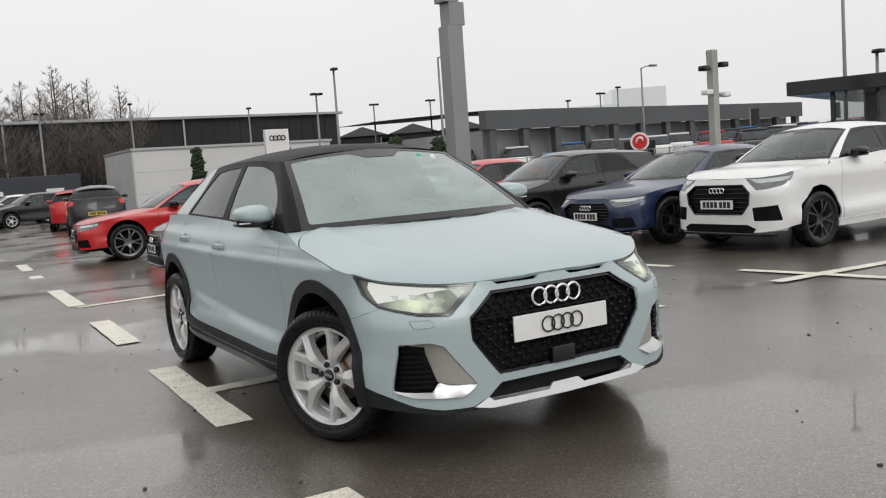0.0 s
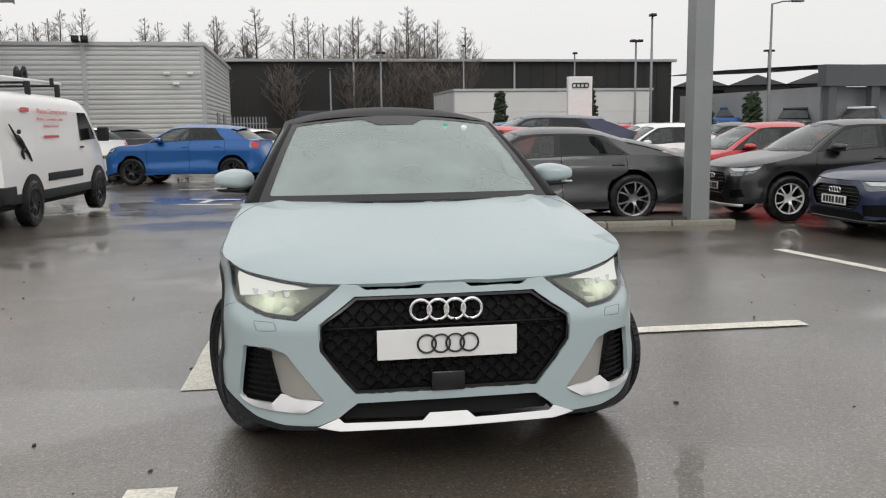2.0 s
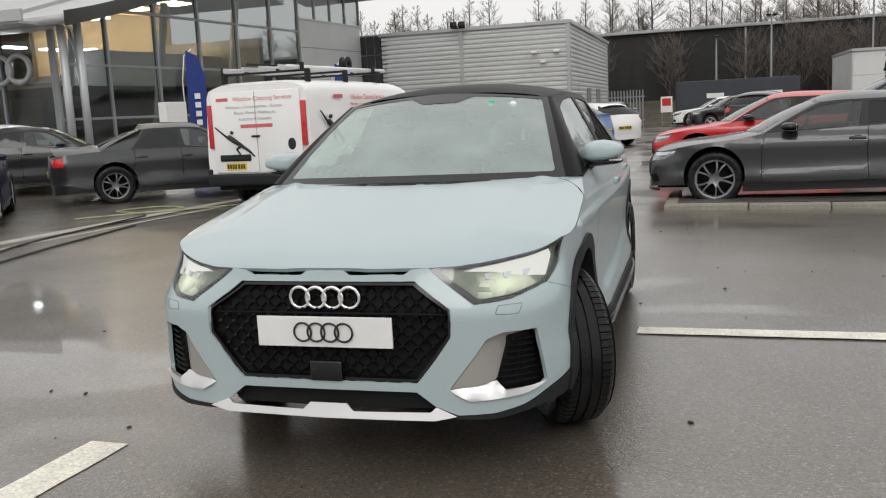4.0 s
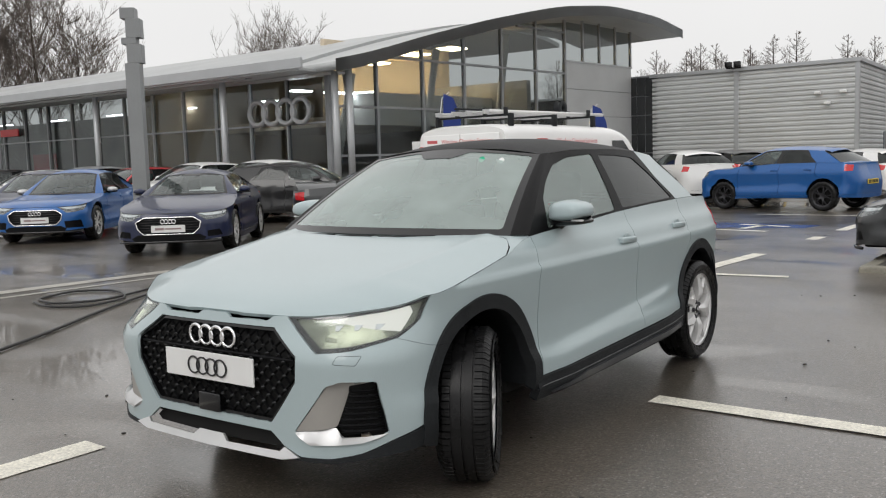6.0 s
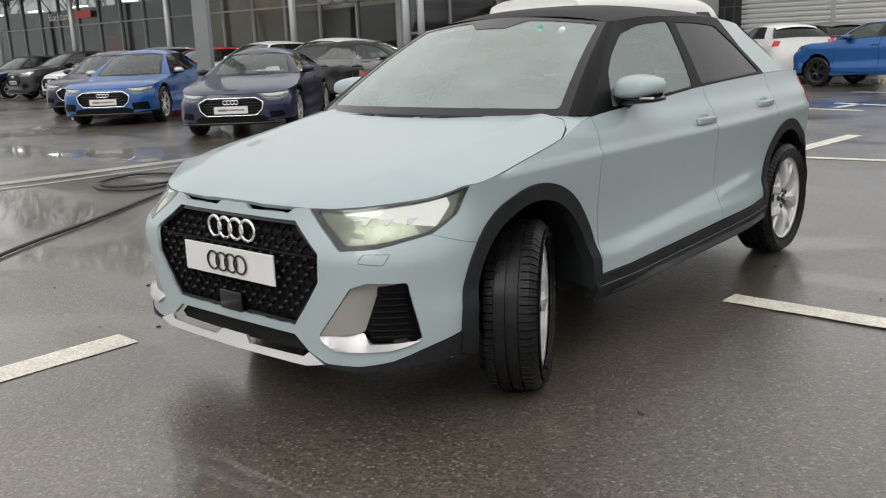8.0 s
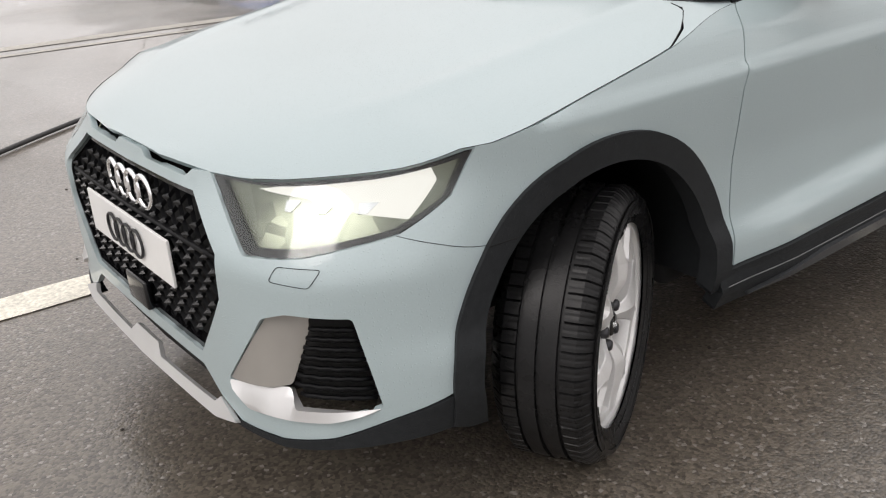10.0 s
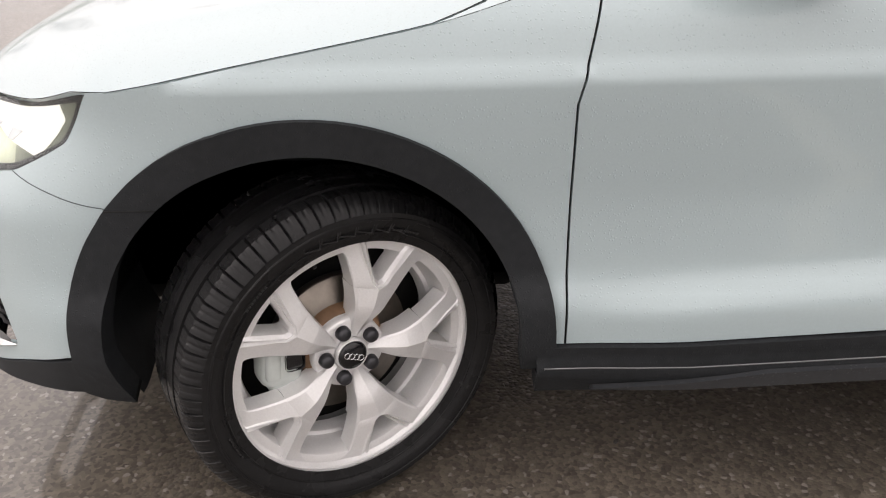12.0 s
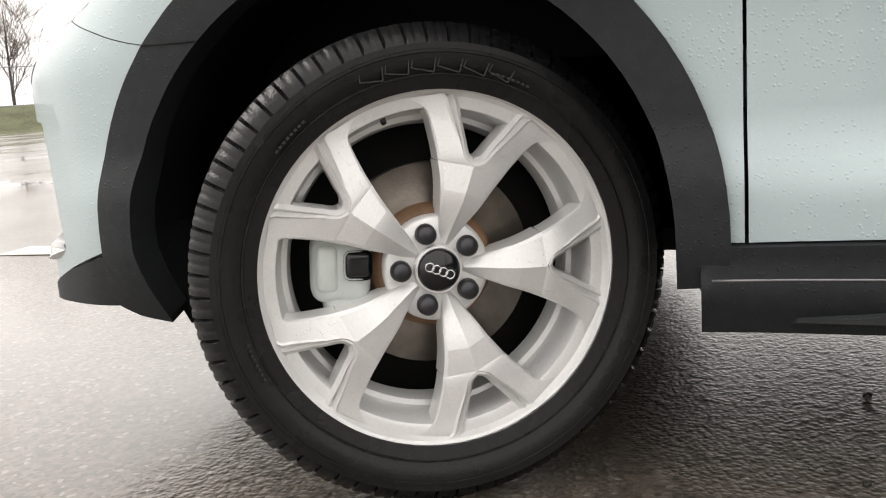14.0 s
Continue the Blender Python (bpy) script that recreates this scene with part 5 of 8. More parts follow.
    pl = slab(-.26, .26, -.004, .004, -.0555, .0555, .003)
    for w in pl.verts:
        w.co = Vector((w.co.x, yp + w.co.y + .10 * w.co.x ** 2, .551 + w.co.z))
    plate = part("show_plate", pl, M_WHITE_PLATE, car, "white show plate with black rings", smooth=False)
    rr = .232 / (2 + 3 * 1.42)
    for i in range(4):
        cx = (i - 1.5) * 1.42 * rr
        pts = [(cx + (rr - .0036) * math.cos(2 * math.pi * k / 32), (rr - .0036) * math.sin(2 * math.pi * k / 32)) for k in range(32)]
        part("plate_ring", tube([Vector((a, yp - .0035 + .10 * a * a, .551 + b)) for a, b in pts], .0036, 6, close=True), M_INK, plate, "black printed ring")
    part("plate_carrier", slab(-.20, .20, yp + .008, yp + .035, .50, .60, .004), M_GRILLE, plate)
    # side vents
    def POLY(pts):
        return [X(*g) for g in pts]
    both("vent_trim", sheet(rounded(POLY([(.455, .352), (.587, .527), (.64, .546), (.735, .543), (.735, .528), (.668, .520), (.618, .376)]), .008, 2), [], .03,
                            lambda a, z: sh.S(a, z) - sh.N(a, z) * (.004 + .042 * step01(X(.56, z)[0] - .02, X(.67, z)[0], a)), .012, edge_step=.015), M_STONE_TRIM, car, "greige vent surround")
    both("vent_blade", sheet(rounded(POLY([(.454, .350), (.617, .374), (.641, .342), (.766, .349), (.70, .323), (.522, .310)]), .006, 2), [], .03,
                             lambda a, z: sh.S(a, z) + sh.N(a, z) * (.010 - .030 * step01(.335, .372, z)), .02, edge_step=.015), M_SILVER, car, "satin silver vent blade")
    # near-black sheet behind the slats paints the vent's inner shade
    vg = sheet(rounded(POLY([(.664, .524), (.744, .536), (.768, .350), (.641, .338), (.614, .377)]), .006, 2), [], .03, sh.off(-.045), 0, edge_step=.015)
    both("vent_shade", vg, M_VOID, car, "black shade sheet behind the vent slats")
    for j in range(8):
        z = .358 + j * .0215
        x0 = float(np.interp(z, [.34, .377, .524], [.645, .625, .675]))
        x1 = float(np.interp(z, [.35, .536], [.762, .742]))
        both("vent_slat", tube([sh.off(-.030 + .004 * (i % 2))(*X(x0 + (x1 - x0) * i / 8, z)) for i in range(9)], .0055, 5), M_GRILLE, car)
    # lower blade, and slot whose inner shade is painted as a near-black sheet
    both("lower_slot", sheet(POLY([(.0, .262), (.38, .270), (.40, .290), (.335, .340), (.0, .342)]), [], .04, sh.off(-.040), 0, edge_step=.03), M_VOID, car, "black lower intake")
    blade = [(.0, .240), (.40, .244), (.479, .2600), (.405, .288), (.385, .271), (.098, .265), (.070, .290), (.0, .290)]
    def tilted(a, z):
        # its face leans up to the sky
        v = sh.S(abs(a), z) + sh.N(abs(a), z) * (.004 + .020 * min(1, max(0, (.29 - z) / .05)))
        return v if a >= 0 else Vector((-v.x, v.y, v.z))
    bl = sheet(POLY(blade), [], .02, tilted, .012, edge_step=.015)
    bl = join(bl, mirrored(bl))
    bmesh.ops.remove_doubles(bl, verts=bl.verts, dist=.0008)
    part("lower_blade", face_out(bl, (0, -1, 0)), M_SILVER, car, "satin silver lower blade")
    # washer covers and tow cover: hairline outlines
    for pts in ([(.615, .612), (.625, .640), (.700, .640), (.688, .606)],):
        line = [sh.off(.0006)(*g) for g in dense(rounded(POLY(pts), .010, 3), .01)]
        both("washer_cover", tube(line, .0007, 4, close=True), M_VOID, car)
    # headlamps
    lamp_tip = -sh.fo + .405
    ta = sh.ay(lamp_tip, sh.p["lip"] + .042)
    tip = (ta, sh.top(ta) - .003)
    tops = [(sh.ax(x, sh.p["lip"] + d), 0) for x, d in ((.70, .03), (.60, .018), (.5, .01))]
    tops = [(a, sh.top(a) - .004) for a, _ in tops]
    poly = [X(.382, .7685), X(.546, .649), X(.66, .658), X(.763, .691), (sh.ay(lamp_tip - .05, .745), .745), tip] + tops
    lamp = rounded(poly, .010, 3)
    ca, cz = sum(v[0] for v in lamp) / len(lamp), sum(v[1] for v in lamp) / len(lamp)

    def scaled(k, kz, da=0, dz=0):
        return [(ca + (a - ca) * k + da, cz + (z - cz) * kz + dz) for a, z in lamp]
    for e in (1, -1):
        def M(f):
            return f if e > 0 else (lambda a, z: f(a, z) * Vector((-1, 1, 1)))
        fl = e < 0
        bowl = sheet(scaled(.97, .95), [], .03, M(sh.off(-.045)), 0, edge_step=.02, flip=fl)
        head = part("headlamp", bowl, M_LAMP_BOWL, car, "lit headlamp with bright white light")
        bez = sheet(lamp, [scaled(.90, .82)], .03, M(sh.off(-.006)), .035, edge_step=.02, flip=fl)
        part("lamp_bezel", bez, M_GLOSS, head, "black lamp bezel")
        lo = sheet(scaled(.90, .84), [], .02, M(sh.off(-.020)), .010, edge_step=.015, flip=fl)
        part("projector", lo, M_LAMP_GLOW, head, "glowing low beam reflector")
        up = sheet(rounded([X(.50, .757), X(.60, .750), X(.70, .728), X(.765, .716), X(.778, .775), X(.768, .800), X(.70, .788), X(.58, .772)], .006, 2), [], .03, M(sh.off(-.016)), .012, edge_step=.02, flip=fl)
        part("light_strip", up, M_LAMP_ON, head, "glowing daytime light strip")
        for x in (.57, .63, .69):
            fin = sheet(POLY([(x, .745), (x + .026, .745), (x + .018, .728), (x + .006, .728)]), [], .03, M(sh.off(-.014)), .008, edge_step=.02, flip=fl)
            part("lamp_fin", fin, M_DRL_OFF, head)
        lens = part("lamp_lens", sheet(lamp, [], .03, M(sh.off(.0005)), 0, edge_step=.015, flip=fl), G_LAMP, head, "clear lamp lens")
        lens.visible_shadow = False


def hero_trim(car, sh):
    """Wipers, aerial, mirror lamps, rear-view mirror and inside stickers."""
    for x0, x1, d in ((-.52, .06, .0), (.10, .60, .008)):
        pts = []
        for i in range(13):
            s = (x0 + (x1 - x0) * i / 12) / .705
            pts.append(sh.screen(s, -.01 + .014 * i / 12 + d) + Vector((0, -.012, -.012)))
        w = part("wiper", tube(pts, .007, 6), M_PLASTIC, car, "black wiper blade")
        part("wiper_arm", tube([pts[0] + Vector((-.04, -.02, -.02)), pts[3] + Vector((0, -.008, .004)), pts[7] + Vector((0, -.003, .006))], [.010, .008, .005], 6), M_PLASTIC, w)
    fin = bmesh.new()
    bmesh.ops.create_cone(fin, cap_ends=True, segments=16, radius1=.05, radius2=.008, depth=.05)
    for v in fin.verts:
        v.co = Vector((v.co.x * .5, 2.55 + v.co.y * 1.6 + (.03 if v.co.z > 0 else 0), sh.roof_c(2.55) + .02 + v.co.z))
    part("aerial", fin, M_GLOSS, car, "black shark-fin aerial")
    part("rear_view_mirror", slab(-.115, .115, .90, .93, 1.255, 1.315, .015, seg=3), M_DASH, car)
    part("mirror_stem", slab(-.05, .05, .84, .90, 1.30, 1.37, .015), M_DASH, car)
    for e in (-1, 1):
        part("mirror_lamp", slab(e * .90 - .03, e * .90 + .03, .635, .65, 1.035, 1.043, .002), M_WHITE_PLATE, car)
    for x, z, mat in ((-.30, 1.31, surface("green_sticker", (.02, .45, .25), rough=.5, stain=(20, .1))), (-.42, 1.30, M_WHITE_PLATE)):
        dot = bmesh.new()
        sp = sh.screen(-x / .62, .86)
        bmesh.ops.create_cone(dot, cap_ends=True, segments=20, radius1=.017, radius2=.017, depth=.002, matrix=Matrix.Translation(sp + Vector((0, .004, -.003))) @ pose(0, 0, 0, 60))
        part("round_sticker", dot, mat, car, "small round windscreen sticker", smooth=False)
    for x in (.165, .335):
        part("sticker", slab(x, x + .022, 1.22, 1.223, 1.13, 1.19, 0), M_WHITE_PLATE, car, "small white sticker seen through the glass", smooth=False)


M_BODY = paint("pale_blue_grey_paint", (0.374, 0.450, 0.465), drops=170)
hero = build_car("car", "pale blue-grey crossover hatchback with black roof and lit headlamps", M_BODY, pose(0, 0, 0), hi=True, steer=28.0, top=M_TOPBLACK, plate="", rear_plate="white", rim=.2415, wr=.320, roof_end=2.45, glass_base=2.70)


# ---- ground ----
def gz(x, y):
    """The car park falls off gently beyond the bay."""
    return -0.08 * step01(2.5, 9.5, .8 * y + .5 * x)


def wet_tarmac():
    m = bpy.data.materials.new("wet_tarmac")
    m.use_nodes = True
    nt = m.node_tree
    b = nt.nodes["Principled BSDF"]
    L = nt.links.new
    tc = nt.nodes.new("ShaderNodeTexCoord")

    def noise_of(scale, detail=5, stretch=None, dist=0.0):
        n = nt.nodes.new("ShaderNodeTexNoise")
        n.inputs["Scale"].default_value, n.inputs["Detail"].default_value, n.inputs["Distortion"].default_value = scale, detail, dist
        if stretch:
            mp = nt.nodes.new("ShaderNodeMapping")
            mp.inputs["Scale"].default_value = stretch
            L(tc.outputs["Object"], mp.inputs[0])
            L(mp.outputs[0], n.inputs["Vector"])
        else:
            L(tc.outputs["Object"], n.inputs["Vector"])
        return n.outputs[0]

    def ranged(v, a, b2, c, d):
        r = nt.nodes.new("ShaderNodeMapRange")
        for i, q in enumerate((a, b2, c, d)):
            r.inputs[i + 1].default_value = q
        L(v, r.inputs[0])
        return r.outputs[0]

    def mult(a, c):
        q = nt.nodes.new("ShaderNodeMath")
        q.operation = "MULTIPLY"
        L(a, q.inputs[0])
        L(c, q.inputs[1])
        return q.outputs[0]
    puddle = ranged(noise_of(.30, 5, (1, 1.5, 1), .6), .51, .60, 0, 1)
    damp = ranged(noise_of(.45, 5), .35, .65, 0, 1)
    # stones of the surfacing, each with its own grey
    v = nt.nodes.new("ShaderNodeTexVoronoi")
    v.inputs["Scale"].default_value = 110
    L(tc.outputs["Object"], v.inputs["Vector"])
    sep = nt.nodes.new("ShaderNodeSeparateColor")
    L(v.outputs["Color"], sep.inputs[0])
    stone = ranged(sep.outputs[0], 0, 1, .55, 1.55)
    base = nt.nodes.new("ShaderNodeMixRGB")
    base.inputs[1].default_value, base.inputs[2].default_value = (.110, .093, .075, 1), (.074, .063, .050, 1)
    L(damp, base.inputs[0])
    patch = ranged(noise_of(.11, 3), .4, .6, .85, 1.25)
    mx = nt.nodes.new("ShaderNodeMixRGB")
    mx.blend_type, mx.inputs[0].default_value = "MULTIPLY", 1
    L(base.outputs[0], mx.inputs[1])
    L(mult(stone, patch), mx.inputs[2])
    # pale grit pressed into the top
    grit = nt.nodes.new("ShaderNodeMixRGB")
    grit.inputs[2].default_value = (.26, .24, .22, 1)
    L(ranged(sep.outputs[1], .955, .965, 0, .75), grit.inputs[0])
    L(mx.outputs[0], grit.inputs[1])
    L(grit.outputs[0], b.inputs["Base Color"])
    rr = nt.nodes.new("ShaderNodeMixRGB")
    rr.inputs[2].default_value = (.025, .025, .025, 1)
    L(puddle, rr.inputs[0])
    L(ranged(noise_of(.8, 6, None, .4), .3, .7, .10, .24), rr.inputs[1])
    L(rr.outputs[0], b.inputs["Coat Roughness"])
    b.inputs["Roughness"].default_value = .30
    b.inputs["Specular IOR Level"].default_value = .55
    # film of rain water over the stones
    L(ranged(noise_of(.55, 5, None, .5), .35, .65, .55, 1.0), b.inputs["Coat Weight"])
    b.inputs["Coat IOR"].default_value = 1.36
    h = nt.nodes.new("ShaderNodeMath")
    h.operation = "ADD"
    L(ranged(v.outputs["Distance"], 0, .7, 1, 0), h.inputs[0])
    L(ranged(noise_of(38, 3), .3, .7, 0, .8), h.inputs[1])
    inv = ranged(puddle, 0, 1, 1, .0)
    bp = nt.nodes.new("ShaderNodeBump")
    bp.inputs["Distance"].default_value = .0035
    L(mult(h.outputs[0], inv), bp.inputs["Height"])
    L(ranged(puddle, 0, 1, .36, .02), bp.inputs["Strength"])
    L(bp.outputs[0], b.inputs["Normal"])
    film = nt.nodes.new("ShaderNodeBump")
    film.inputs["Distance"].default_value = .0035
    L(mult(h.outputs[0], inv), film.inputs["Height"])
    L(ranged(puddle, 0, 1, .20, .01), film.inputs["Strength"])
    L(film.outputs[0], b.inputs["Coat Normal"])
    return m


M_TARMAC = wet_tarmac()
gb = bmesh.new()
gx = [-900, -300, -120] + [-60 + 3 * i for i in range(41)] + [120, 300, 900]
grid = [[gb.verts.new((x, y, gz(x, y))) for y in gx] for x in gx]
for i in range(len(gx) - 1):
    for j in range(len(gx) - 1):
        gb.faces.new((grid[i][j], grid[i + 1][j], grid[i + 1][j + 1], grid[i][j + 1]))
ground = solid("ground", gb, M_TARMAC, "wet dark grey tarmac car park with puddles", "ground", kind="structure", smooth=True)

M_LINE = surface("worn_white_road_paint", (.70, .67, .58), rough=.42, stain=(7, .16), grain=(70, .28), bump=(160, .0015))
M_BAYBLUE = surface("worn_blue_road_paint", (.03, .06, .20), rough=.22, stain=(1.6, .45), grain=(60, .3))
M_CONCRETE = surface("damp_concrete", (.26, .245, .20), rough=.55, stain=(1.5, .22), grain=(45, .15), bump=(60, .003))
M_DRAIN = surface("pale_concrete_channel", (.36, .34, .30), rough=.4, stain=(1.1, .3), grain=(50, .2), bump=(70, .002))


def lane(name, label, x0, y0, x1, y1, width, material, lift=.004, ragged=.012):
    """A painted strip laid on the ground, with slightly uneven edges."""
    bm = bmesh.new()
    a, c = Vector((x0, y0)), Vector((x1, y1))
    d = (c - a).normalized()
    n = Vector((-d.y, d.x)) * width / 2
    k = max(2, int((c - a).length / .12))
    rows = []
    for i in range(k + 1):
        p = a.lerp(c, i / k)
        w = 1 + random.uniform(-ragged, ragged) * 4
        q = [p + n * w, p - n * w]
        rows.append([bm.verts.new((v.x, v.y, gz(v.x, v.y) + lift)) for v in q])
    for i in range(k):
        bm.faces.new((rows[i][0], rows[i][1], rows[i + 1][1], rows[i + 1][0]))
    face_out(bm, (0, 0, 1))
    return solid(name, bm, material, label, "road marking", kind="structure")


lx = lambda y: -1.075 + .037 * y
for y0, y1 in ((-2.5, -.62), (.65, 2.43), (3.68, 5.27), (6.9, 9.3), (10.6, 12.3), (13.6, 15.3)):
    lane("bay_line", "worn white painted dash on wet tarmac", lx(y0), y0, lx(y1), y1, .19, M_LINE)
lane("bay_line", "worn white painted bay line on wet tarmac", -.93, 1.50, -.45, 1.49, .15, M_LINE, .0045)
lane("bay_line", "worn white painted bay line on wet tarmac", .93, 1.46, 2.80, 1.42, .15, M_LINE, .0045)
lane("bay_line", "worn white painted bay line on wet tarmac", 4.30, 1.46, 6.3, 1.36, .16, M_LINE, .0045)
lane("bay_line", "worn white painted bay line on wet tarmac", -.85, 6.74, .25, 6.92, .14, M_LINE, .0045)
lane("bay_line", "worn white painted dash on wet tarmac", 4.66, 4.95, 4.78, 3.2, .14, M_LINE)
lane("bay_line", "worn white painted dash on wet tarmac", 4.83, 2.3, 4.98, .5, .14, M_LINE)
lane("bay_line", "worn white painted bay line on wet tarmac", 5.2, 8.0, 6.6, 7.9, .14, M_LINE)
lane("bay_line", "worn white painted bay line on wet tarmac", -3.2, 17.6, -.6, 17.4, .14, M_LINE)
lane("drain_channel", "pale concrete drain channel across the car park", -7.9, -6, -6.2, 12, .26, M_DRAIN, .005, .004)
lane("drain_channel", "pale concrete drain channel across the car park", -7.45, -6, -5.72, 12, .10, M_DRAIN, .005, .004)
# blue painted bay with the remains of a white symbol
lane("painted_bay", "worn blue painted parking bay under shallow water", -3.4, 14.1, -1.3, 13.7, 1.9, M_BAYBLUE, .003)
for a in ((-2.6, 14.6, -1.6, 14.2), (-2.3, 13.6, -2.1, 14.5), (-2.7, 13.3, -1.7, 13.1)):
    lane("bay_symbol", "worn white symbol stroke on a blue bay", *a, .16, M_LINE, .006)

# kerbed island with its edging stones
kerb = thing("kerb", "damp concrete kerb stones along a raised island", "kerb", kind="structure")
kb = slab(-.455, .455, -.075, .075, -.05, .08, .02, seg=2)
kmesh = mesh_of(kb, "kerb_stone", M_CONCRETE, False)
for i in range(5):
    x = 1.35 + i * .92
    o = new("kerb_stone", kmesh)
    o.parent, o.matrix_basis = kerb, pose(x, 7.72 - .04 * i, gz(x, 7.72), 0, 0, -2.4)
for i in range(2):
    o = new("kerb_stone", kmesh)
    o.parent, o.matrix_basis = kerb, pose(.90, 8.12 + i * .9, gz(.9, 8.5), 0, 0, 88)
isl = slab(.98, 5.4, 7.79, 8.72, -.2, .02, .0)
solid("island_fill", isl, surface("damp_island_tarmac", (.07, .065, .058), rough=.5, stain=(2, .3), grain=(80, .3), bump=(90, .004)), "damp tarmac fill of the raised island", "island", kind="structure")

# cable lying on the ground
M_CABLE = surface("black_hose_rubber", (.02, .02, .02), rough=.45, stain=(8, .2))
M_CABLE2 = surface("pale_green_hose", (.34, .36, .20), rough=.5, stain=(8, .2))


def hose(points, r, mat, label):
    f = [smooth_curve(range(len(points)), [p[k] for p in points]) for k in (0, 1)]
    n = (len(points) - 1) * 10
    pts = [Vector((f[0](i / 10), f[1](i / 10), 0)) for i in range(n + 1)]
    for v in pts:
        v.z = gz(v.x, v.y) + r + .004
    return solid("hose", tube(pts, r, 6), mat, label, "hose", smooth=True)


hose([(-2.6, -1.3), (-3.65, .1), (-4.1, .85), (-4.7, 1.75), (-4.95, 2.15), (-5.35, 2.9), (-5.7, 4.2), (-6.0, 6.5)], .014, M_CABLE, "black rubber hose lying across wet tarmac")
hose([(-5.95, 1.85), (-5.55, 1.75), (-5.15, 2.0), (-5.3, 2.45), (-5.9, 2.75), (-6.3, 2.5), (-6.1, 2.0), (-5.7, 1.9), (-5.4, 2.3), (-5.8, 3.4), (-6.4, 5.0), (-6.6, 7.6)], .013, M_CABLE, "coiled black hose lying on wet tarmac")
hose([(-7.6, 7.3), (-7.0, 7.9), (-6.6, 8.6), (-7.2, 8.9), (-7.6, 8.3), (-6.9, 8.0), (-6.2, 8.6), (-5.6, 9.4)], .012, M_CABLE2, "pale green garden hose behind the van")
# fallen twigs and grit
lit = bmesh.new()
for i in range(110):
    x, y = random.uniform(-3, 4.5), random.uniform(-3.0, 6)
    s = random.uniform(.004, .011)
    bmesh.ops.create_icosphere(lit, subdivisions=1, radius=s, matrix=Matrix.Translation((x, y, gz(x, y) + s * .4)) @ pose(0, 0, 0, 0, 0, random.uniform(0, 360)) @ Matrix.Diagonal((1.5, .9, .6, 1)))
solid("grit", lit, surface("dark_grit", (.05, .045, .04), rough=.7, stain=(30, .4)), "small dark stones scattered on the tarmac", "grit", kind="stuff")


# ---- the other cars ----
SUV = dict(wb=2.60, fo=.83, ro=.77, hw=.90, lip=.90, belt=1.06, belt_r=1.13, cowl=.20, ws_top=.92, ws_z=1.46, rail_z=1.43, rail_x=.60, roof_z=1.53, roof_end=2.55, glass_base=3.02, wr=.345, bp=1.48, dlo=2.35, low=.28)
BIGSUV = dict(wb=2.99, fo=.92, ro=1.08, hw=.99, lip=.98, belt=1.16, belt_r=1.25, cowl=.25, ws_top=1.05, ws_z=1.60, rail_z=1.57, rail_x=.65, roof_z=1.68, roof_end=3.0, glass_base=3.75, wr=.375, bp=1.70, dlo=2.75, low=.30)
COUPE = dict(wb=2.824, fo=.86, ro=1.05, hw=.915, lip=.70, belt=.90, belt_r=.965, cowl=.36, ws_top=1.18, ws_z=1.30, rail_z=1.265, rail_x=.55, roof_z=1.375, roof_end=2.85, glass_base=3.60, deck=.985, wr=.345, bp=1.75, dlo=2.74, fall=.13, low=.19, clad=False)
SALOON = dict(COUPE, fall=.07, ro=1.08, roof_end=2.35, glass_base=3.05, roof_z=1.42, rail_z=1.31, ws_z=1.34, deck=1.02, bp=1.62, dlo=2.45)
ESTATE = dict(COUPE, fall=.07, ro=1.03, ws_z=1.35, rail_z=1.325, roof_z=1.43, roof_end=3.15, glass_base=3.62, deck=0.0, bp=1.62, dlo=2.70, lip=.72, belt=.93, belt_r=1.0)
TWOSEAT = dict(wb=2.505, fo=.88, ro=.80, hw=.90, lip=.66, belt=.90, belt_r=.96, cowl=.30, ws_top=1.05, ws_z=1.26, rail_z=1.225, rail_x=.54, roof_z=1.345, roof_end=2.05, glass_base=2.95, deck=.95, wr=.335, bp=1.55, dlo=2.1, low=.18, clad=False, doors=2)

P_WHITE = paint("white_paint", (.80, .80, .79), drops=60)
P_NAVY = paint("navy_metallic_paint", (.009, .019, .065), drops=60, flake=.1)
P_BLUE = paint("bright_blue_paint", (.008, .095, .32), drops=60, flake=.15)
P_BLACK = paint("black_paint", (.012, .012, .013), drops=60)
P_GREY = paint("dark_grey_metallic_paint", (.036, .038, .040), drops=60, flake=.35)
P_RED = paint("red_paint", (.50, .014, .018), drops=60)
P_DKBLUE = paint("dark_blue_paint", (.007, .013, .050), drops=60, flake=.06)
P_YELLOW = paint("yellow_paint", (.62, .40, .03))
P_SILVER = paint("silver_metallic_paint", (.40, .41, .42), flake=.5)


def car_at(label, colour, x, y, turn, group, **kw):
    return build_car("car", label, colour, pose(x, y, gz(x, y), 0, 0, turn), group=group, **kw)


row_e = "cars parked along the side aisle"
car_at("white compact crossover with black wheels, parked beside a navy coupe", P_WHITE, 7.12, 3.84, -91, row_e, alloy=M_ALLOY_DARK, rim=.26, fine=True, intake=True, mirror=M_GLOSS, **dict(SUV, clad=False, low=.24))
car_at("navy blue four-door coupe parked beside a white crossover", P_NAVY, 6.92, 6.08, -91, row_e, fine=True, intake=True, alloy=M_ALLOY_DARK, rim=.245, **dict(COUPE, doors=2))
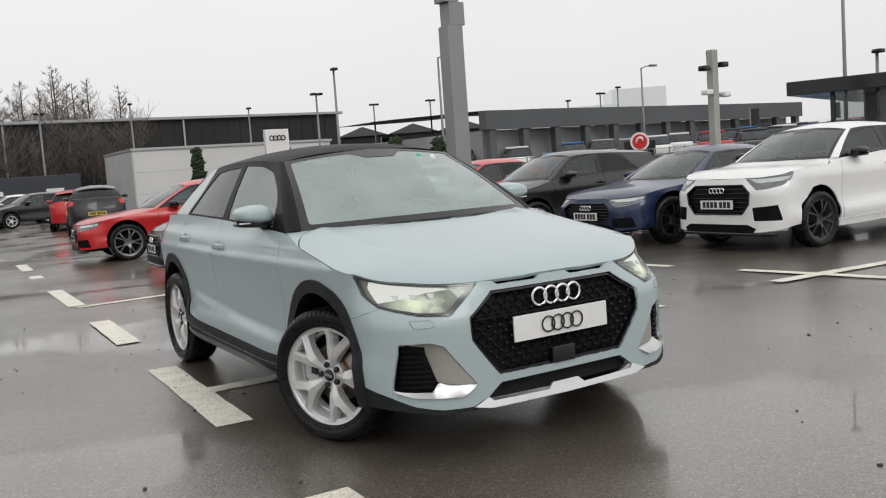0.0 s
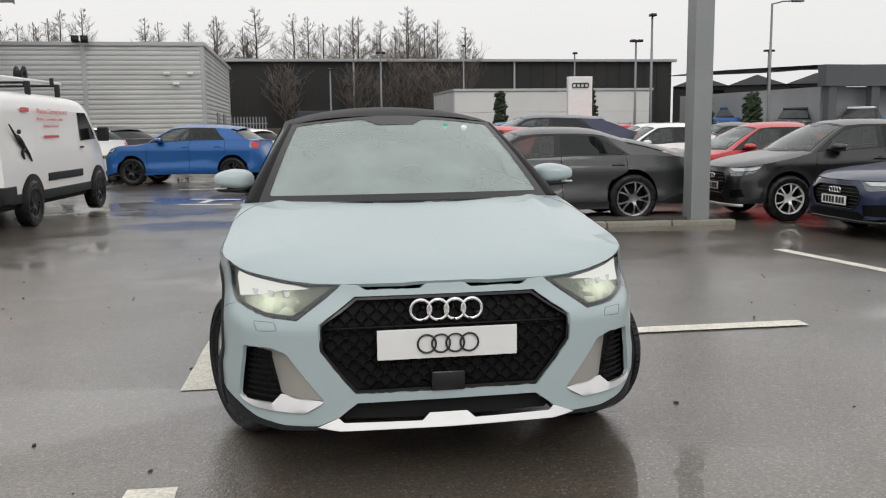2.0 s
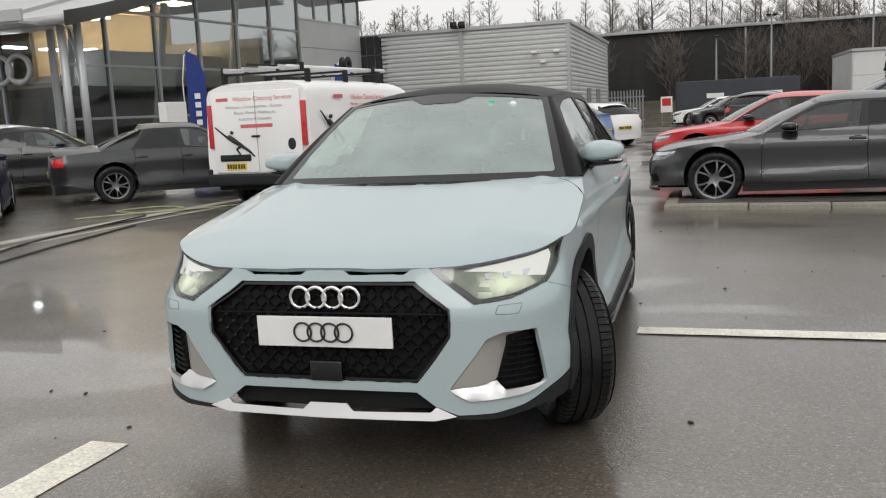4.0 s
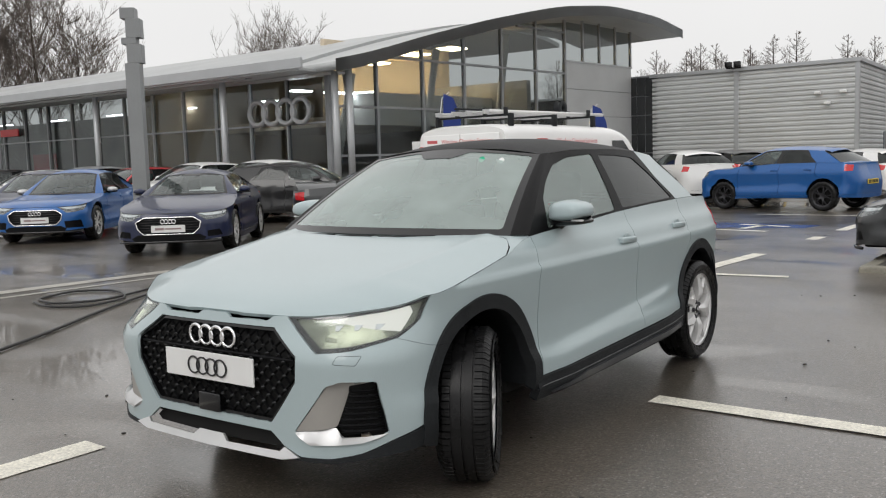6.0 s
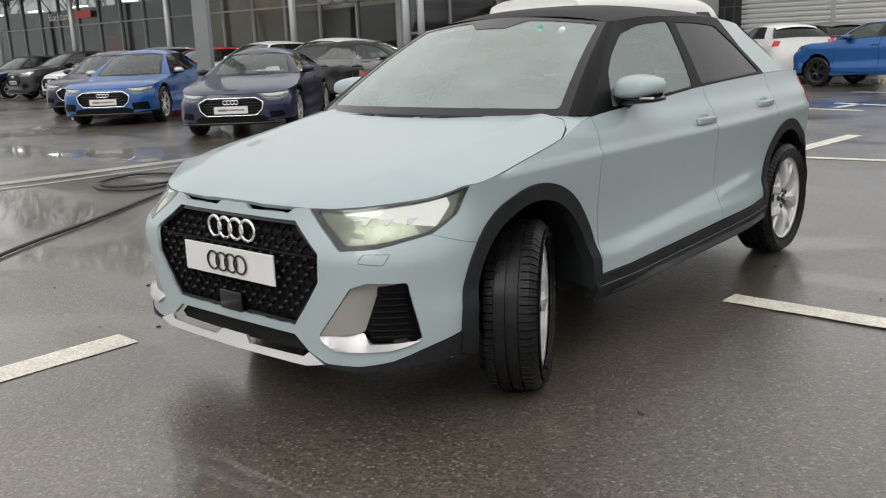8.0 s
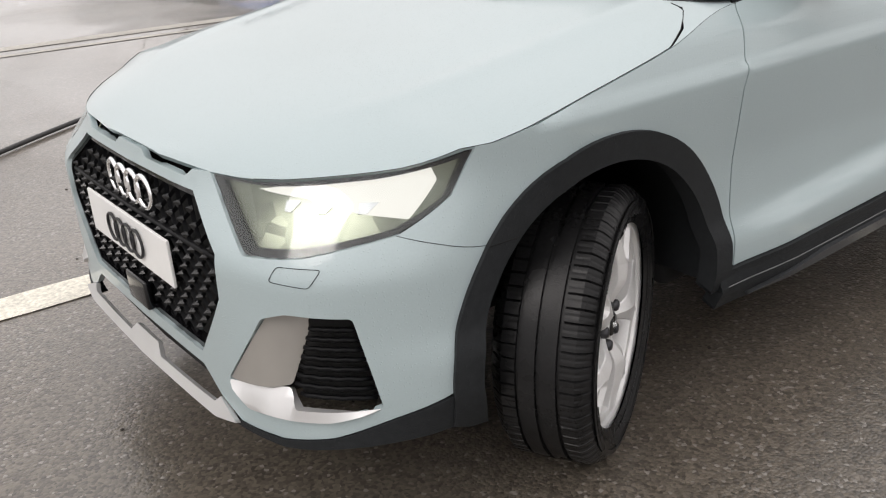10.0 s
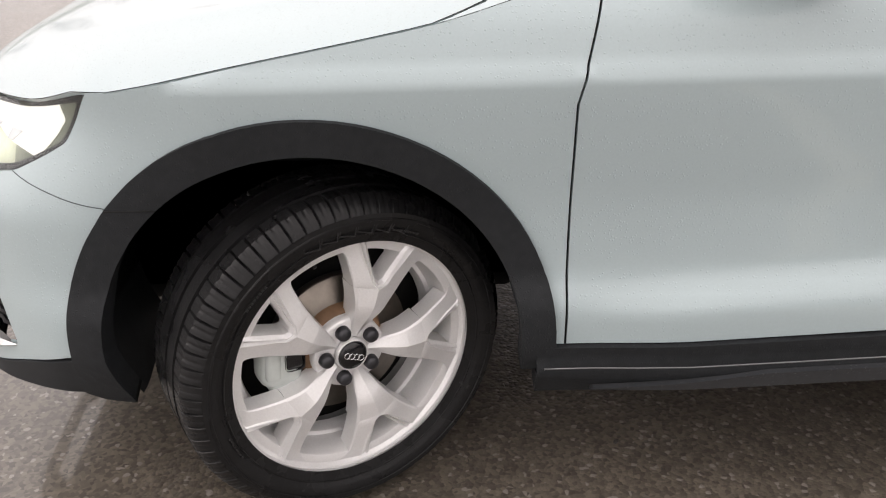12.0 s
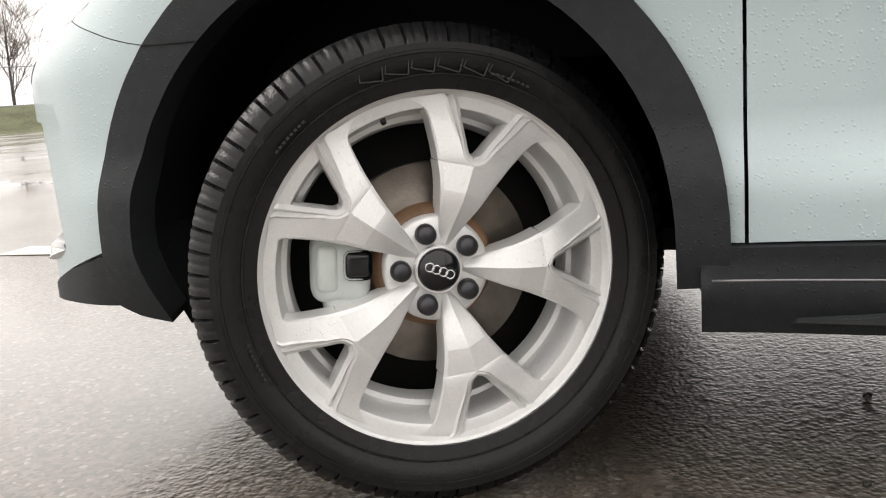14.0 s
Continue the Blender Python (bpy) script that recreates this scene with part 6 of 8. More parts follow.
car_at("black crossover hatchback with silver wheels and silver bumper trim", P_BLACK, 6.45, 8.55, -92, row_e, fine=True, rim=.23, wr=.33)
car_at("red saloon parked behind a grey post", P_RED, 6.9, 12.3, -92, row_e, rim=.24, **SALOON)
car_at("white saloon parked in the side row", P_WHITE, 6.8, 16.9, -92, row_e, rim=.24, **SALOON)
row_i = "cars parked beyond the kerbed island"
car_at("dark grey fastback coupe standing behind the kerbed island", P_GREY, 1.47, 9.15, -93, row_i, fine=True, mirror=M_GLOSS, rim=.255, alloy=M_ALLOY_MID, **COUPE)
car_at("red estate car with large dark wheels on wet tarmac", P_RED, 1.22, 14.3, -93, row_i, fine=True, intake=True, mirror=M_GLOSS, rim=.265, alloy=M_ALLOY_MID, **ESTATE)
car_at("dark blue large coupe-backed off-roader", P_DKBLUE, 3.9, 17.6, -92, row_i, rim=.27, alloy=M_ALLOY_DARK, **BIGSUV)
row_w = "cars for sale facing the aisle at an angle"
car_at("dark navy two-door coupe with a dealer plate", P_DKBLUE, -9.17, 6.29, 38, row_w, fine=True, rim=.25, surround=M_CHROME, plate="dealer", **TWOSEAT)
car_at("bright blue saloon with a dealer plate", P_BLUE, -13.8, 6.78, 38, row_w, fine=True, intake=True, surround=M_CHROME, mirror=M_SILVER, rim=.245, plate="dealer", **dict(SALOON, wb=2.63, fo=.86))
car_at("dark grey saloon with a dealer plate", P_DKBLUE, -17.5, 8.22, 40, row_w, surround=M_CHROME, rim=.24, plate="dealer", **dict(SALOON, wb=2.63, fo=.86))
car_at("white hatchback with a dealer plate", P_WHITE, -20.6, 10.2, 40, row_w, rim=.24, plate="dealer", **dict(wr=.32))
row_s = "cars parked in front of the showroom"
car_at("dark grey saloon parked side-on near the van", P_GREY, -7.1, 12.3, 130, row_s, fine=True, rim=.24, alloy=M_ALLOY_MID, **SALOON)
car_at("black hatchback parked near the showroom", P_BLACK, -11.6, 13.3, 122, row_s, rim=.23, clad=False)
for i, (x, col, nm, sz) in enumerate(((-14.2, P_WHITE, "white crossover parked at the showroom glass", SUV), (-17.0, P_WHITE, "white off-roader parked at the showroom glass", SUV), (-19.6, P_RED, "red hatchback parked at the showroom glass", {}),
                                       (-22.2, P_SILVER, "silver crossover parked at the showroom glass", SUV), (-24.9, P_WHITE, "white hatchback parked at the showroom glass", {}), (-27.6, P_BLACK, "black crossover parked at the showroom glass", SUV), (-30.4, P_DKBLUE, "dark hatchback parked at the showroom glass", {}))):
    car_at(nm, col, x, 11.6 + .15 * (i % 2), 4 - 3 * (i % 3), row_s, rim=.23, **dict(sz, clad=False))
row_n = "cars parked before the ribbed grey building"
car_at("bright blue crossover with dark wheels standing across the aisle", P_BLUE, -4.33, 20.34, -105, row_n, fine=True, rim=.25, alloy=M_ALLOY_DARK, **dict(SUV, clad=False))
car_at("white crossover seen from behind", P_WHITE, -7.7, 24.2, -140, row_n, rim=.24, **dict(SUV, clad=False))
car_at("black crossover seen from behind", P_BLACK, -7.5, 27.2, -135, row_n, rim=.24, **SUV)
car_at("yellow convertible parked by the ribbed wall", P_YELLOW, -6.9, 30.6, 172, row_n, rim=.24, **TWOSEAT)
car_at("white estate parked at the end of the aisle", P_WHITE, -3.6, 28.2, -140, row_n, rim=.24, **ESTATE)
car_at("black off-roader parked by the ribbed wall", P_BLACK, -11.2, 29.0, 170, row_n, rim=.25, **dict(SUV, clad=False))
row_f = "cars in the far corner of the car park"
for x, y, tn, col, nm, sz in ((4.4, 22.6, -95, P_BLACK, "black low coupe in the far corner", TWOSEAT), (5.4, 26.4, -95, P_BLUE, "blue crossover in the far corner", SUV), (3.2, 27.5, 170, P_BLACK, "black crossover seen from behind in the far corner", SUV),
                              (3.4, 33.0, 170, P_RED, "red hatchback in the far corner", {}), (1.4, 38.0, -80, P_BLACK, "black hatchback by the gate", {}), (.6, 42.0, -85, P_WHITE, "white estate by the fence", ESTATE), (-2.6, 40.5, 170, P_SILVER, "silver hatchback by the fence", {}),
                              (9.5, 24.5, -93, P_WHITE, "white saloon in the far row", SALOON), (9.0, 28.0, -93, P_RED, "red hatchback in the far row", {}), (10.5, 20.8, -93, P_GREY, "grey saloon in the far row", SALOON)):
    car_at(nm, col, x, y, tn, row_f, rim=.23, **dict(sz, clad=False))


# ---- white panel van with a roof rack ----
M_GALV_VAN = surface("dull_aluminium", (.42, .43, .44), rough=.4, metal=.6, stain=(4, .1))


def lettering(text, size, place, mat, parent):
    """Flat raised words."""
    cu = bpy.data.curves.new("text", "FONT")
    cu.body, cu.size, cu.align_x, cu.extrude = text, size, "CENTER", .0008
    tmp = bpy.data.objects.new("tmp_text", cu)
    scene.collection.objects.link(tmp)
    me = bpy.data.meshes.new_from_object(tmp.evaluated_get(bpy.context.evaluated_depsgraph_get()))
    bpy.data.objects.remove(tmp)
    me.materials.clear()
    me.materials.append(mat)
    o = new("lettering", me)
    o.parent, o.matrix_basis = parent, place
    return o


def build_van(at):
    van = thing("van", "white panel van with black lower trim and a loaded roof rack", "van", at)
    # local frame: x to its left, y to its front, origin on the ground under the rear bumper
    Lg, hw, h = 4.95, .97, 1.93
    prof = smooth_curve([0, .12, 1.2, 3.3, 3.75, 4.15, 4.55, 4.85, 4.95], [1.90, 1.94, 1.95, 1.92, 1.80, 1.45, 1.12, .98, .70])

    def body(u, v):
        y = .02 + u * (Lg - .02)
        top = prof(y)
        # round the section from the sill on one side to the sill on the other
        t = v * 2 - 1
        s = abs(t)
        w = hw * (1 - .06 * step01(3.6, Lg, y)) * (1 - .12 * step01(4.4, Lg, y))
        if s > .42:
            k = (s - .42) / .58
            z = top - .10 - (top - .10 - .42) * k
            x = w * (1 - .085 * max(0, 1 - k) ** 1.3 - .03 * step01(.75, 1, k))
        else:
            k = s / .42
            x = w * .915 * k ** .9
            z = top - .10 * k ** 5
        return Vector((x * (1 if t > 0 else -1), y, z))
    b = surf_grid(body, 44, 40)
    face_out(b, (0, 0, 1))
    wm = paint("van_white_paint", (.86, .86, .85))
    part("body", b, wm, van)
    rear = bmesh.new()
    ring = [rear.verts.new(body(0, i / 40)) for i in range(41)]
    rear.faces.new(ring)
    part("rear_panel", face_out(rear, (0, -1, 0)), wm, van, smooth=False)
    for e in (-1, 1):
        x0, x1 = (.006, .80) if e > 0 else (-.80, -.006)
        d = slab(x0, x1, -.012, .012, .56, 1.80, .012)
        door = part("rear_door", d, wm, van, "white rear door")
        part("tail_lamp", slab(e * .845 - .042, e * .845 + .042, -.02, .05, .95, 1.62, .015), M_TAIL, van, "tall red tail lamp")
    part("door_handle", slab(-.09, .06, -.03, -.012, 1.10, 1.13, .006), M_GLOSS, van)
    part("door_recess", slab(-.69, -.13, -.022, -.011, .74, .84, .02), M_PLASTIC, van)
    pl = part("number_plate", slab(-.60, -.22, -.02, -.014, .60, .71, .003), M_YELLOW_PLATE, van, "yellow number plate", smooth=False)
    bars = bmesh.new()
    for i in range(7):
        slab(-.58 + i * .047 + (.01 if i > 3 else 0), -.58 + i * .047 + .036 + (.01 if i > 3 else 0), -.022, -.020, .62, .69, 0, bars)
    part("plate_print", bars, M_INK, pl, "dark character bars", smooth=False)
    part("rear_bumper", slab(-.93, .93, -.06, .16, .36, .54, .04, seg=3), M_PLASTIC, van, "black rear bumper")
    for e in (-1, 1):
        part("side_trim", slab(e * .955 - .02, e * .955 + .02, 1.6, 3.1, .62, .74, .012), M_PLASTIC, van, "black side rubbing strip")
        part("sill", slab(e * .93 - .03, e * .93 + .03, .2, 4.3, .36, .50, .02), M_PLASTIC, van)
        part("corner_trim", slab(e * .93 - .035, e * .93 + .035, -.02, .42, .38, .62, .02), M_PLASTIC, van, "black plastic rear corner")
        win = sheet([(3.15, 1.20), (3.15, 1.66), (3.55, 1.66), (4.05, 1.22)], [], .2, lambda y, z, e=e: Vector((e * (body(y / Lg, .5 + .5 * (.42 + .58 * (prof(y) - .10 - z) / (prof(y) - .52))).x + .006), y, z)), 0)
        part("side_window", win, M_GLOSS, van, "dark side window")
        part("mirror", slab(e * 1.08 - .09, e * 1.08 + .09, 3.86, 3.98, 1.18, 1.42, .03, seg=3), M_PLASTIC, van, "black door mirror")
        part("front_door_handle", slab(e * .955 - .015, e * .955 + .015, 3.1, 3.24, 1.08, 1.11, .008), M_GLOSS, van)
        for y in (.98, 3.90):
            ahole = bmesh.new()
            pts = arc(y, .36, .40, 0, 180, 16)
            lo = [[ahole.verts.new((e * x, a, c)) for a, c in pts] for x in (.60, .972)]
            for i in range(16):
                ahole.faces.new((lo[0][i], lo[0][i + 1], lo[1][i + 1], lo[1][i]))
            # black half-disc at the body side paints the shade of an uncut arch
            ahole.faces.new(lo[1])
            part("wheel_housing", ahole, M_VOID, van)
            build_wheel(.335, .215, .105, 0, False, M_ALLOY_DARK, van, pose(e * .885, y, .335, 0, 0, 0 if e > 0 else 180), "van wheel with a dark rim")
    part("underbody", slab(-.85, .85, .1, 4.6, .28, .50, .02), M_VOID, van)
    screen = surf_grid(lambda a, c: body((3.78 + c * .62) / Lg, .5 + (a - .5) * .38) + Vector((0, .004, .012)), 10, 6)
    part("windscreen", face_out(screen, (0, 1, 1)), M_GLOSS, van, "dark windscreen")
    # lettering and pictures on the doors: bars for what names or numbers someone, plain figures
    red = surface("red_vinyl", (.60, .12, .13), rough=.5, stain=(9, .1))
    greyv = surface("grey_vinyl", (.25, .25, .26), rough=.5, stain=(9, .1))

    rearf = lambda x, z: pose(x, -.0135, z, 90, 0, 0)
    lettering("Window Cleaning Services", .098, rearf(.14, 1.655), red, van)
    lettering("Windows - Conservatories - Gutters -", .068, rearf(.0, 1.545), greyv, van)
    lettering("Patios - Power Washing etc", .068, rearf(.0, 1.455), greyv, van)
    lettering("Industrial & Domestic", .068, rearf(.0, 1.36), greyv, van)
    part("lettering_bar", slab(-.70, -.48, -.0155, -.0125, 1.665, 1.715, 0), red, van, "red name bar", smooth=False)
    part("lettering_bar", slab(-.28, .30, -.0155, -.0125, 1.245, 1.30, 0), red, van, "red number bar", smooth=False)
    sidef = lambda y, z: pose(.955, y, z, 90, 0, 90)

    def figure(pl2):
        f = bmesh.new()
        tube([pl2(0, .30), pl2(.10, .22), pl2(.22, .14)], [.03, .045, .03], 6, f)
        tube([pl2(.02, .24), pl2(-.10, .34), pl2(-.24, .46)], [.02, .016, .010], 6, f)
        tube([pl2(.22, .14), pl2(.14, .06), pl2(.20, -.02)], [.03, .022, .015], 6, f)
        tube([pl2(.22, .14), pl2(.36, .04), pl2(.46, -.06)], [.03, .022, .012], 6, f)
        tube([pl2(.06, .34), pl2(.08, .38)], [.03, .028], 6, f)
        return f
    part("door_emblem", figure(lambda a, c: Vector((-.52 + a, -.012, .86 + c * .9))), M_INK, van, "black plain figure emblem")
    part("side_emblem", figure(lambda a, c: Vector((.962, .55 + a, 1.00 + c))), M_INK, van, "black plain figure emblem")
    em = bmesh.new()
    bmesh.ops.create_uvsphere(em, u_segments=12, v_segments=8, radius=.07, matrix=Matrix.Translation((.62, -.012, .98)) @ Matrix.Diagonal((1, .08, 1.3, 1)))
    part("door_badge", em, M_INK, van, "black plain badge")
    part("side_lettering", slab(.925, .931, .82, 1.10, 1.64, 1.70, 0), red, van, "red name bar", smooth=False)
    lettering("Window Cleaning Services", .115, pose(.944, 1.98, 1.62, 86, 0, 90), red, van)
    lettering("Windows - Conservatories - Gutters", .07, pose(.952, 1.85, 1.52, 86, 0, 90), red, van)
    lettering("Industrial & Domestic", .07, pose(.958, 1.85, 1.42, 87, 0, 90), red, van)
    part("side_lettering", slab(.952, .957, 1.55, 2.15, 1.26, 1.30, 0), red, van, "red number bar", smooth=False)
    # rack with ladders
    rack = M_SILVER
    for y in (.35, 1.55, 2.75):
        part("rack_bar", tube([(-.78, y, 2.08), (.78, y, 2.08)], .018, 8), M_PLASTIC, van, "black roof bar")
        for e in (-1, 1):
            part("rack_foot", slab(e * .76 - .03, e * .76 + .03, y - .05, y + .05, 1.90, 2.10, .012), M_PLASTIC, van)
    for x0 in (-.55, .10):
        lad = bmesh.new()
        for dx in (0, .34):
            slab(x0 + dx - .015, x0 + dx + .015, .05, 3.15, 2.10, 2.17, .004, lad)
        for i in range(11):
            tube([(x0, .2 + i * .27, 2.135), (x0 + .34, .2 + i * .27, 2.135)], .014, 6, lad)
        part("ladder", lad, rack, van, "aluminium ladder on the roof rack", smooth=False)
    part("pole", tube([(.62, .0, 2.13), (.62, 3.3, 2.13)], .03, 8), M_WHITE_PLATE, van, "white tube on the roof rack")
    part("pole", tube([(-.70, .3, 2.12), (-.70, 3.0, 2.12)], .022, 8), M_GALV_VAN, van, "grey pipe on the roof rack")
    part("pole", tube([(-.05, -.05, 2.20), (-.02, 2.9, 2.20)], .016, 8), M_PLASTIC, van, "black water-fed pole on the roof rack")
    for x in (-.74, -.30, .28, .70):
        for y in (.30, 2.70):
            part("rack_clamp", slab(x - .025, x + .025, y - .03, y + .03, 2.08, 2.20, .008), M_PLASTIC, van, "black rack clamp")
    part("hose_reel", revolve([(.05, -.06), (.13, -.06), (.13, -.05), (.07, -.045), (.07, .045), (.13, .05), (.13, .06), (.05, .06)], 20, closed=True), M_PLASTIC, van, "black hose reel", m=pose(.38, 2.3, 2.24))
    return van


build_van(pose(-5.3, 8.78, gz(-5.1, 10.5), 0, 0, -6))


# ---- buildings ----
M_CLADGREY = surface("pale_grey_cladding", (.50, .51, .51), rough=.45, stain=(.6, .08), grain=(30, .04))
M_ROOFGREY = surface("grey_metal_roof", (.42, .43, .43), rough=.42, metal=.2, stain=(.4, .1), grain=(20, .05))
M_FASCIA = surface("silver_fascia", (.42, .43, .44), rough=.35, metal=.3, stain=(.8, .06))
M_MULLION = surface("grey_window_frame", (.26, .27, .28), rough=.4, metal=.2, stain=(2, .1))
M_INDOOR = surface("dim_showroom_interior", (.42, .42, .40), rough=.8, stain=(.5, .3), grain=(6, .2))
M_INDOORWARM = surface("warm_showroom_wall", (.66, .56, .42), rough=.8, stain=(.5, .15), grain=(6, .08))
M_DARKCLAD = surface("dark_grey_cladding", (.016, .0155, .015), rough=.7, stain=(.15, .25), grain=(4, .12))
M_WARM_LIGHT = surface("warm_ceiling_lamp", (1.0, .78, .48), emit=20.0)
M_COOL_LIGHT = surface("cool_ceiling_lamp", (.95, .98, 1.0), emit=18.0)
M_REDSIGN = surface("red_sign", (.60, .015, .02), rough=.35, stain=(3, .05), emit=0.0)
G_SHOP = glass("showroom_glass", (.78, .81, .81), .80, ior=1.5)
M_TILE = surface("black_glazed_tile", (.03, .032, .034), rough=.25, stain=(2, .2))


def pane(w, h):
    return slab(0, w, -.006, .006, 0, h)


# showroom hall: local x along its front, local y into the building
HA, HB = Vector((-15.0, 16.3, 0)), Vector((-13.0, 33.0, 0))
hall_m = Matrix.Translation((HA.x, HA.y, -.15)) @ pose(0, 0, 0, 0, 0, math.degrees(math.atan2(HB.y - HA.y, HB.x - HA.x)))
hall = thing("showroom_hall", "glass-fronted car showroom under a curved grey roof", "building", hall_m)
roofz = smooth_curve([-1.2, 0, 3, 6.5, 10.5, 13.5, 16.0, 19.0], [4.0, 4.25, 5.05, 5.9, 6.65, 6.9, 6.85, 6.45])


def hall_roof(u, v):
    x = -1.0 + u * 19.6
    return Vector((x, -1.5 + v * 5.0, roofz(x) + .22))


rb = surf_grid(hall_roof, 40, 4)
face_out(rb, (0, 0, 1))
bmesh.ops.solidify(rb, geom=list(rb.faces), thickness=.22)
part("roof", rb, M_ROOFGREY, hall, "curved grey metal roof")
fa = surf_grid(lambda u, v: Vector((-1.05 + u * 19.7, -1.56, roofz(-1.0 + u * 19.6) - .06 + v * .36)), 40, 1)
bmesh.ops.solidify(fa, geom=list(fa.faces), thickness=.06)
part("fascia", fa, M_FASCIA, hall, "silver roof edge")
sof = surf_grid(lambda u, v: Vector((-.9 + u * 19.2, -1.5 + v * 1.5, roofz(-.9 + u * 19.2) - .02)), 40, 2)
part("soffit", sof, M_CLADGREY, hall)
cols = [0, 1.9, 3.95, 6.0, 8.05, 10.1, 12.0]
bands = [0.15, 1.75, 3.2, 4.75, 6.3]
for i in range(len(cols) - 1):
    x0, x1 = cols[i], cols[i + 1]
    for j in range(len(bands)):
        z0 = bands[j]
        top0, top1 = roofz(x0) - .10, roofz(x1) - .10
        z1a = min(bands[j + 1] if j + 1 < len(bands) else 9, top0)
        z1b = min(bands[j + 1] if j + 1 < len(bands) else 9, top1)
        if z1b <= z0 + .1:
            continue
        b = bmesh.new()
        vs = [b.verts.new((x, y, z)) for y in (0, .012) for x, z in ((x0 + .04, z0 + .03), (x1 - .04, z0 + .03), (x1 - .04, z1b - .03), (x0 + .04, max(z0 + .04, z1a - .03)))]
        b.faces.new(vs[:4])
        b.faces.new(list(reversed(vs[4:])))
        o = part("glass_pane", b, G_SHOP, hall, smooth=False)
        o.visible_shadow = False
for x in cols:
    part("mullion", slab(x - .045, x + .045, -.06, .06, 0, roofz(x) - .02), M_MULLION, hall, smooth=False)
for z in bands[1:]:
    xa = next((x for x in [i * .2 for i in range(100)] if roofz(x) - .1 > z), 0)
    part("transom", slab(xa, 12.0, -.05, .05, z - .035, z + .035), M_MULLION, hall, smooth=False)
# panel wall with a strip of high windows
pan = bmesh.new()
for j in range(5):
    slab(12.05, 16.9, -.05, .15, .02 + j * 1.04, .02 + (j + 1) * 1.04 - .02, .006, pan)
part("panel_wall", pan, M_CLADGREY, hall, "pale grey panel wall", smooth=False)
part("wall_core", slab(12.1, 16.85, .0, .12, 0, 5.2), M_MULLION, hall, smooth=False)
part("side_doorway", slab(14.9, 16.2, -.058, -.04, 0, 2.3), M_VOID, hall, smooth=False)
for i in range(4):
    x0, x1 = 12.05 + i * 1.22, 12.05 + (i + 1) * 1.22
    o = part("high_window", slab(x0 + .05, x1 - .05, .0, .012, 5.27, min(roofz(x0), roofz(x1)) - .1), G_SHOP, hall, smooth=False)
    part("mullion", slab(x1 - .04, x1 + .04, -.04, .06, 5.22, roofz(x1) - .02), M_MULLION, hall, smooth=False)
part("sill_beam", slab(12.0, 16.95, -.08, .1, 5.2, 5.27), M_FASCIA, hall, smooth=False)
# inside of the hall
part("inner_floor", slab(.1, 16.8, .2, 12, -.02, .10), M_INDOOR, hall, smooth=False)
bw = surf_grid(lambda u, v: Vector((.1 + 16.7 * u, 11.7, .1 + v * (roofz(.1 + 16.7 * u) - .2))), 24, 1)
bmesh.ops.solidify(bw, geom=list(bw.faces), thickness=.2)
part("inner_back_wall", bw, M_INDOORWARM, hall, "warm lit back wall", smooth=False)
part("gallery", slab(3.6, 12.0, 3.2, 11.5, 2.85, 3.2), M_INDOORWARM, hall, smooth=False)
part("gallery_front", slab(3.6, 12.0, 3.1, 3.2, 2.85, 4.0), M_WHITE_PLATE, hall, smooth=False)
part("gallery_wall", slab(5.0, 12.0, 6.0, 6.2, 3.2, 6.2), M_INDOORWARM, hall, "warm lit gallery wall", smooth=False)
for x in (1.2, 5.2, 9.2):
    part("inner_column", tube([(x, 1.6, .1), (x + 1.0, 1.4, roofz(x) - .2)], .13, 10), M_WHITE_PLATE, hall, "white raking column")
for x in (6.0, 8.2, 10.4):
    for y in (4.4,):
        part("ceiling_lamp", slab(x - .5, x + .5, y - .4, y + .4, roofz(x) - .62, roofz(x) - .56), M_WARM_LIGHT, hall, "warm ceiling lamp", smooth=False)
for x in (1.2, 2.6):
    part("ceiling_lamp", slab(x - .35, x + .35, 2.6, 2.9, 3.85, 3.9), M_COOL_LIGHT, hall, "cool ceiling lamp", smooth=False)
# corner columns outside
for dx, dy in ((-.55, -.9), (-.20, -1.1)):
    part("outer_column", tube([(dx, dy, 0), (dx, dy, roofz(max(dx, -1)) - .05)], .10, 12), M_FASCIA, hall, "round grey column")
part("brace", tube([(-.2, -1.1, 2.9), (.5, -.1, 4.2)], .05, 8), M_FASCIA, hall)
part("entrance_pylon", slab(.35, 1.15, -3.2, -2.95, 0, 2.05, .02), M_WHITE_PLATE, hall, "white entrance pylon", smooth=False)

# low wing: front along x
wing = thing("showroom_wing", "long low glass showroom wing with a grey metal roof", "building", pose(-15.0, 16.3, -.15))
wl = 46
rf = surf_grid(lambda u, v: Vector((-2.0 - u * wl, -1.4 + v * 19.4, roofz(-1.2 + v * 19.4) + .2)), 6, 24)
face_out(rf, (0, 0, 1))
bmesh.ops.solidify(rf, geom=list(rf.faces), thickness=.18)
part("roof", rf, M_ROOFGREY, wing, "grey standing-seam roof", smooth=False)
seams = bmesh.new()
for i in range(110):
    x = .4 - i * .42
    if x < -2.2:
        surf_grid(lambda u, v: Vector((x - .012 + .024 * u, -1.38 + v * 12, roofz(-1.2 + v * 12) + .225)), 1, 8, seams)
part("roof_seams", seams, M_ROOFGREY, wing, smooth=False)["kind"] = "stuff"
part("fascia", slab(-wl + .6, .65, -1.78, -1.70, 4.12, 4.40, .01), M_FASCIA, wing, "silver roof edge", smooth=False)
part("soffit", slab(-wl + .6, .5, -1.7, .2, 4.08, 4.14), M_CLADGREY, wing, smooth=False)
n = 28
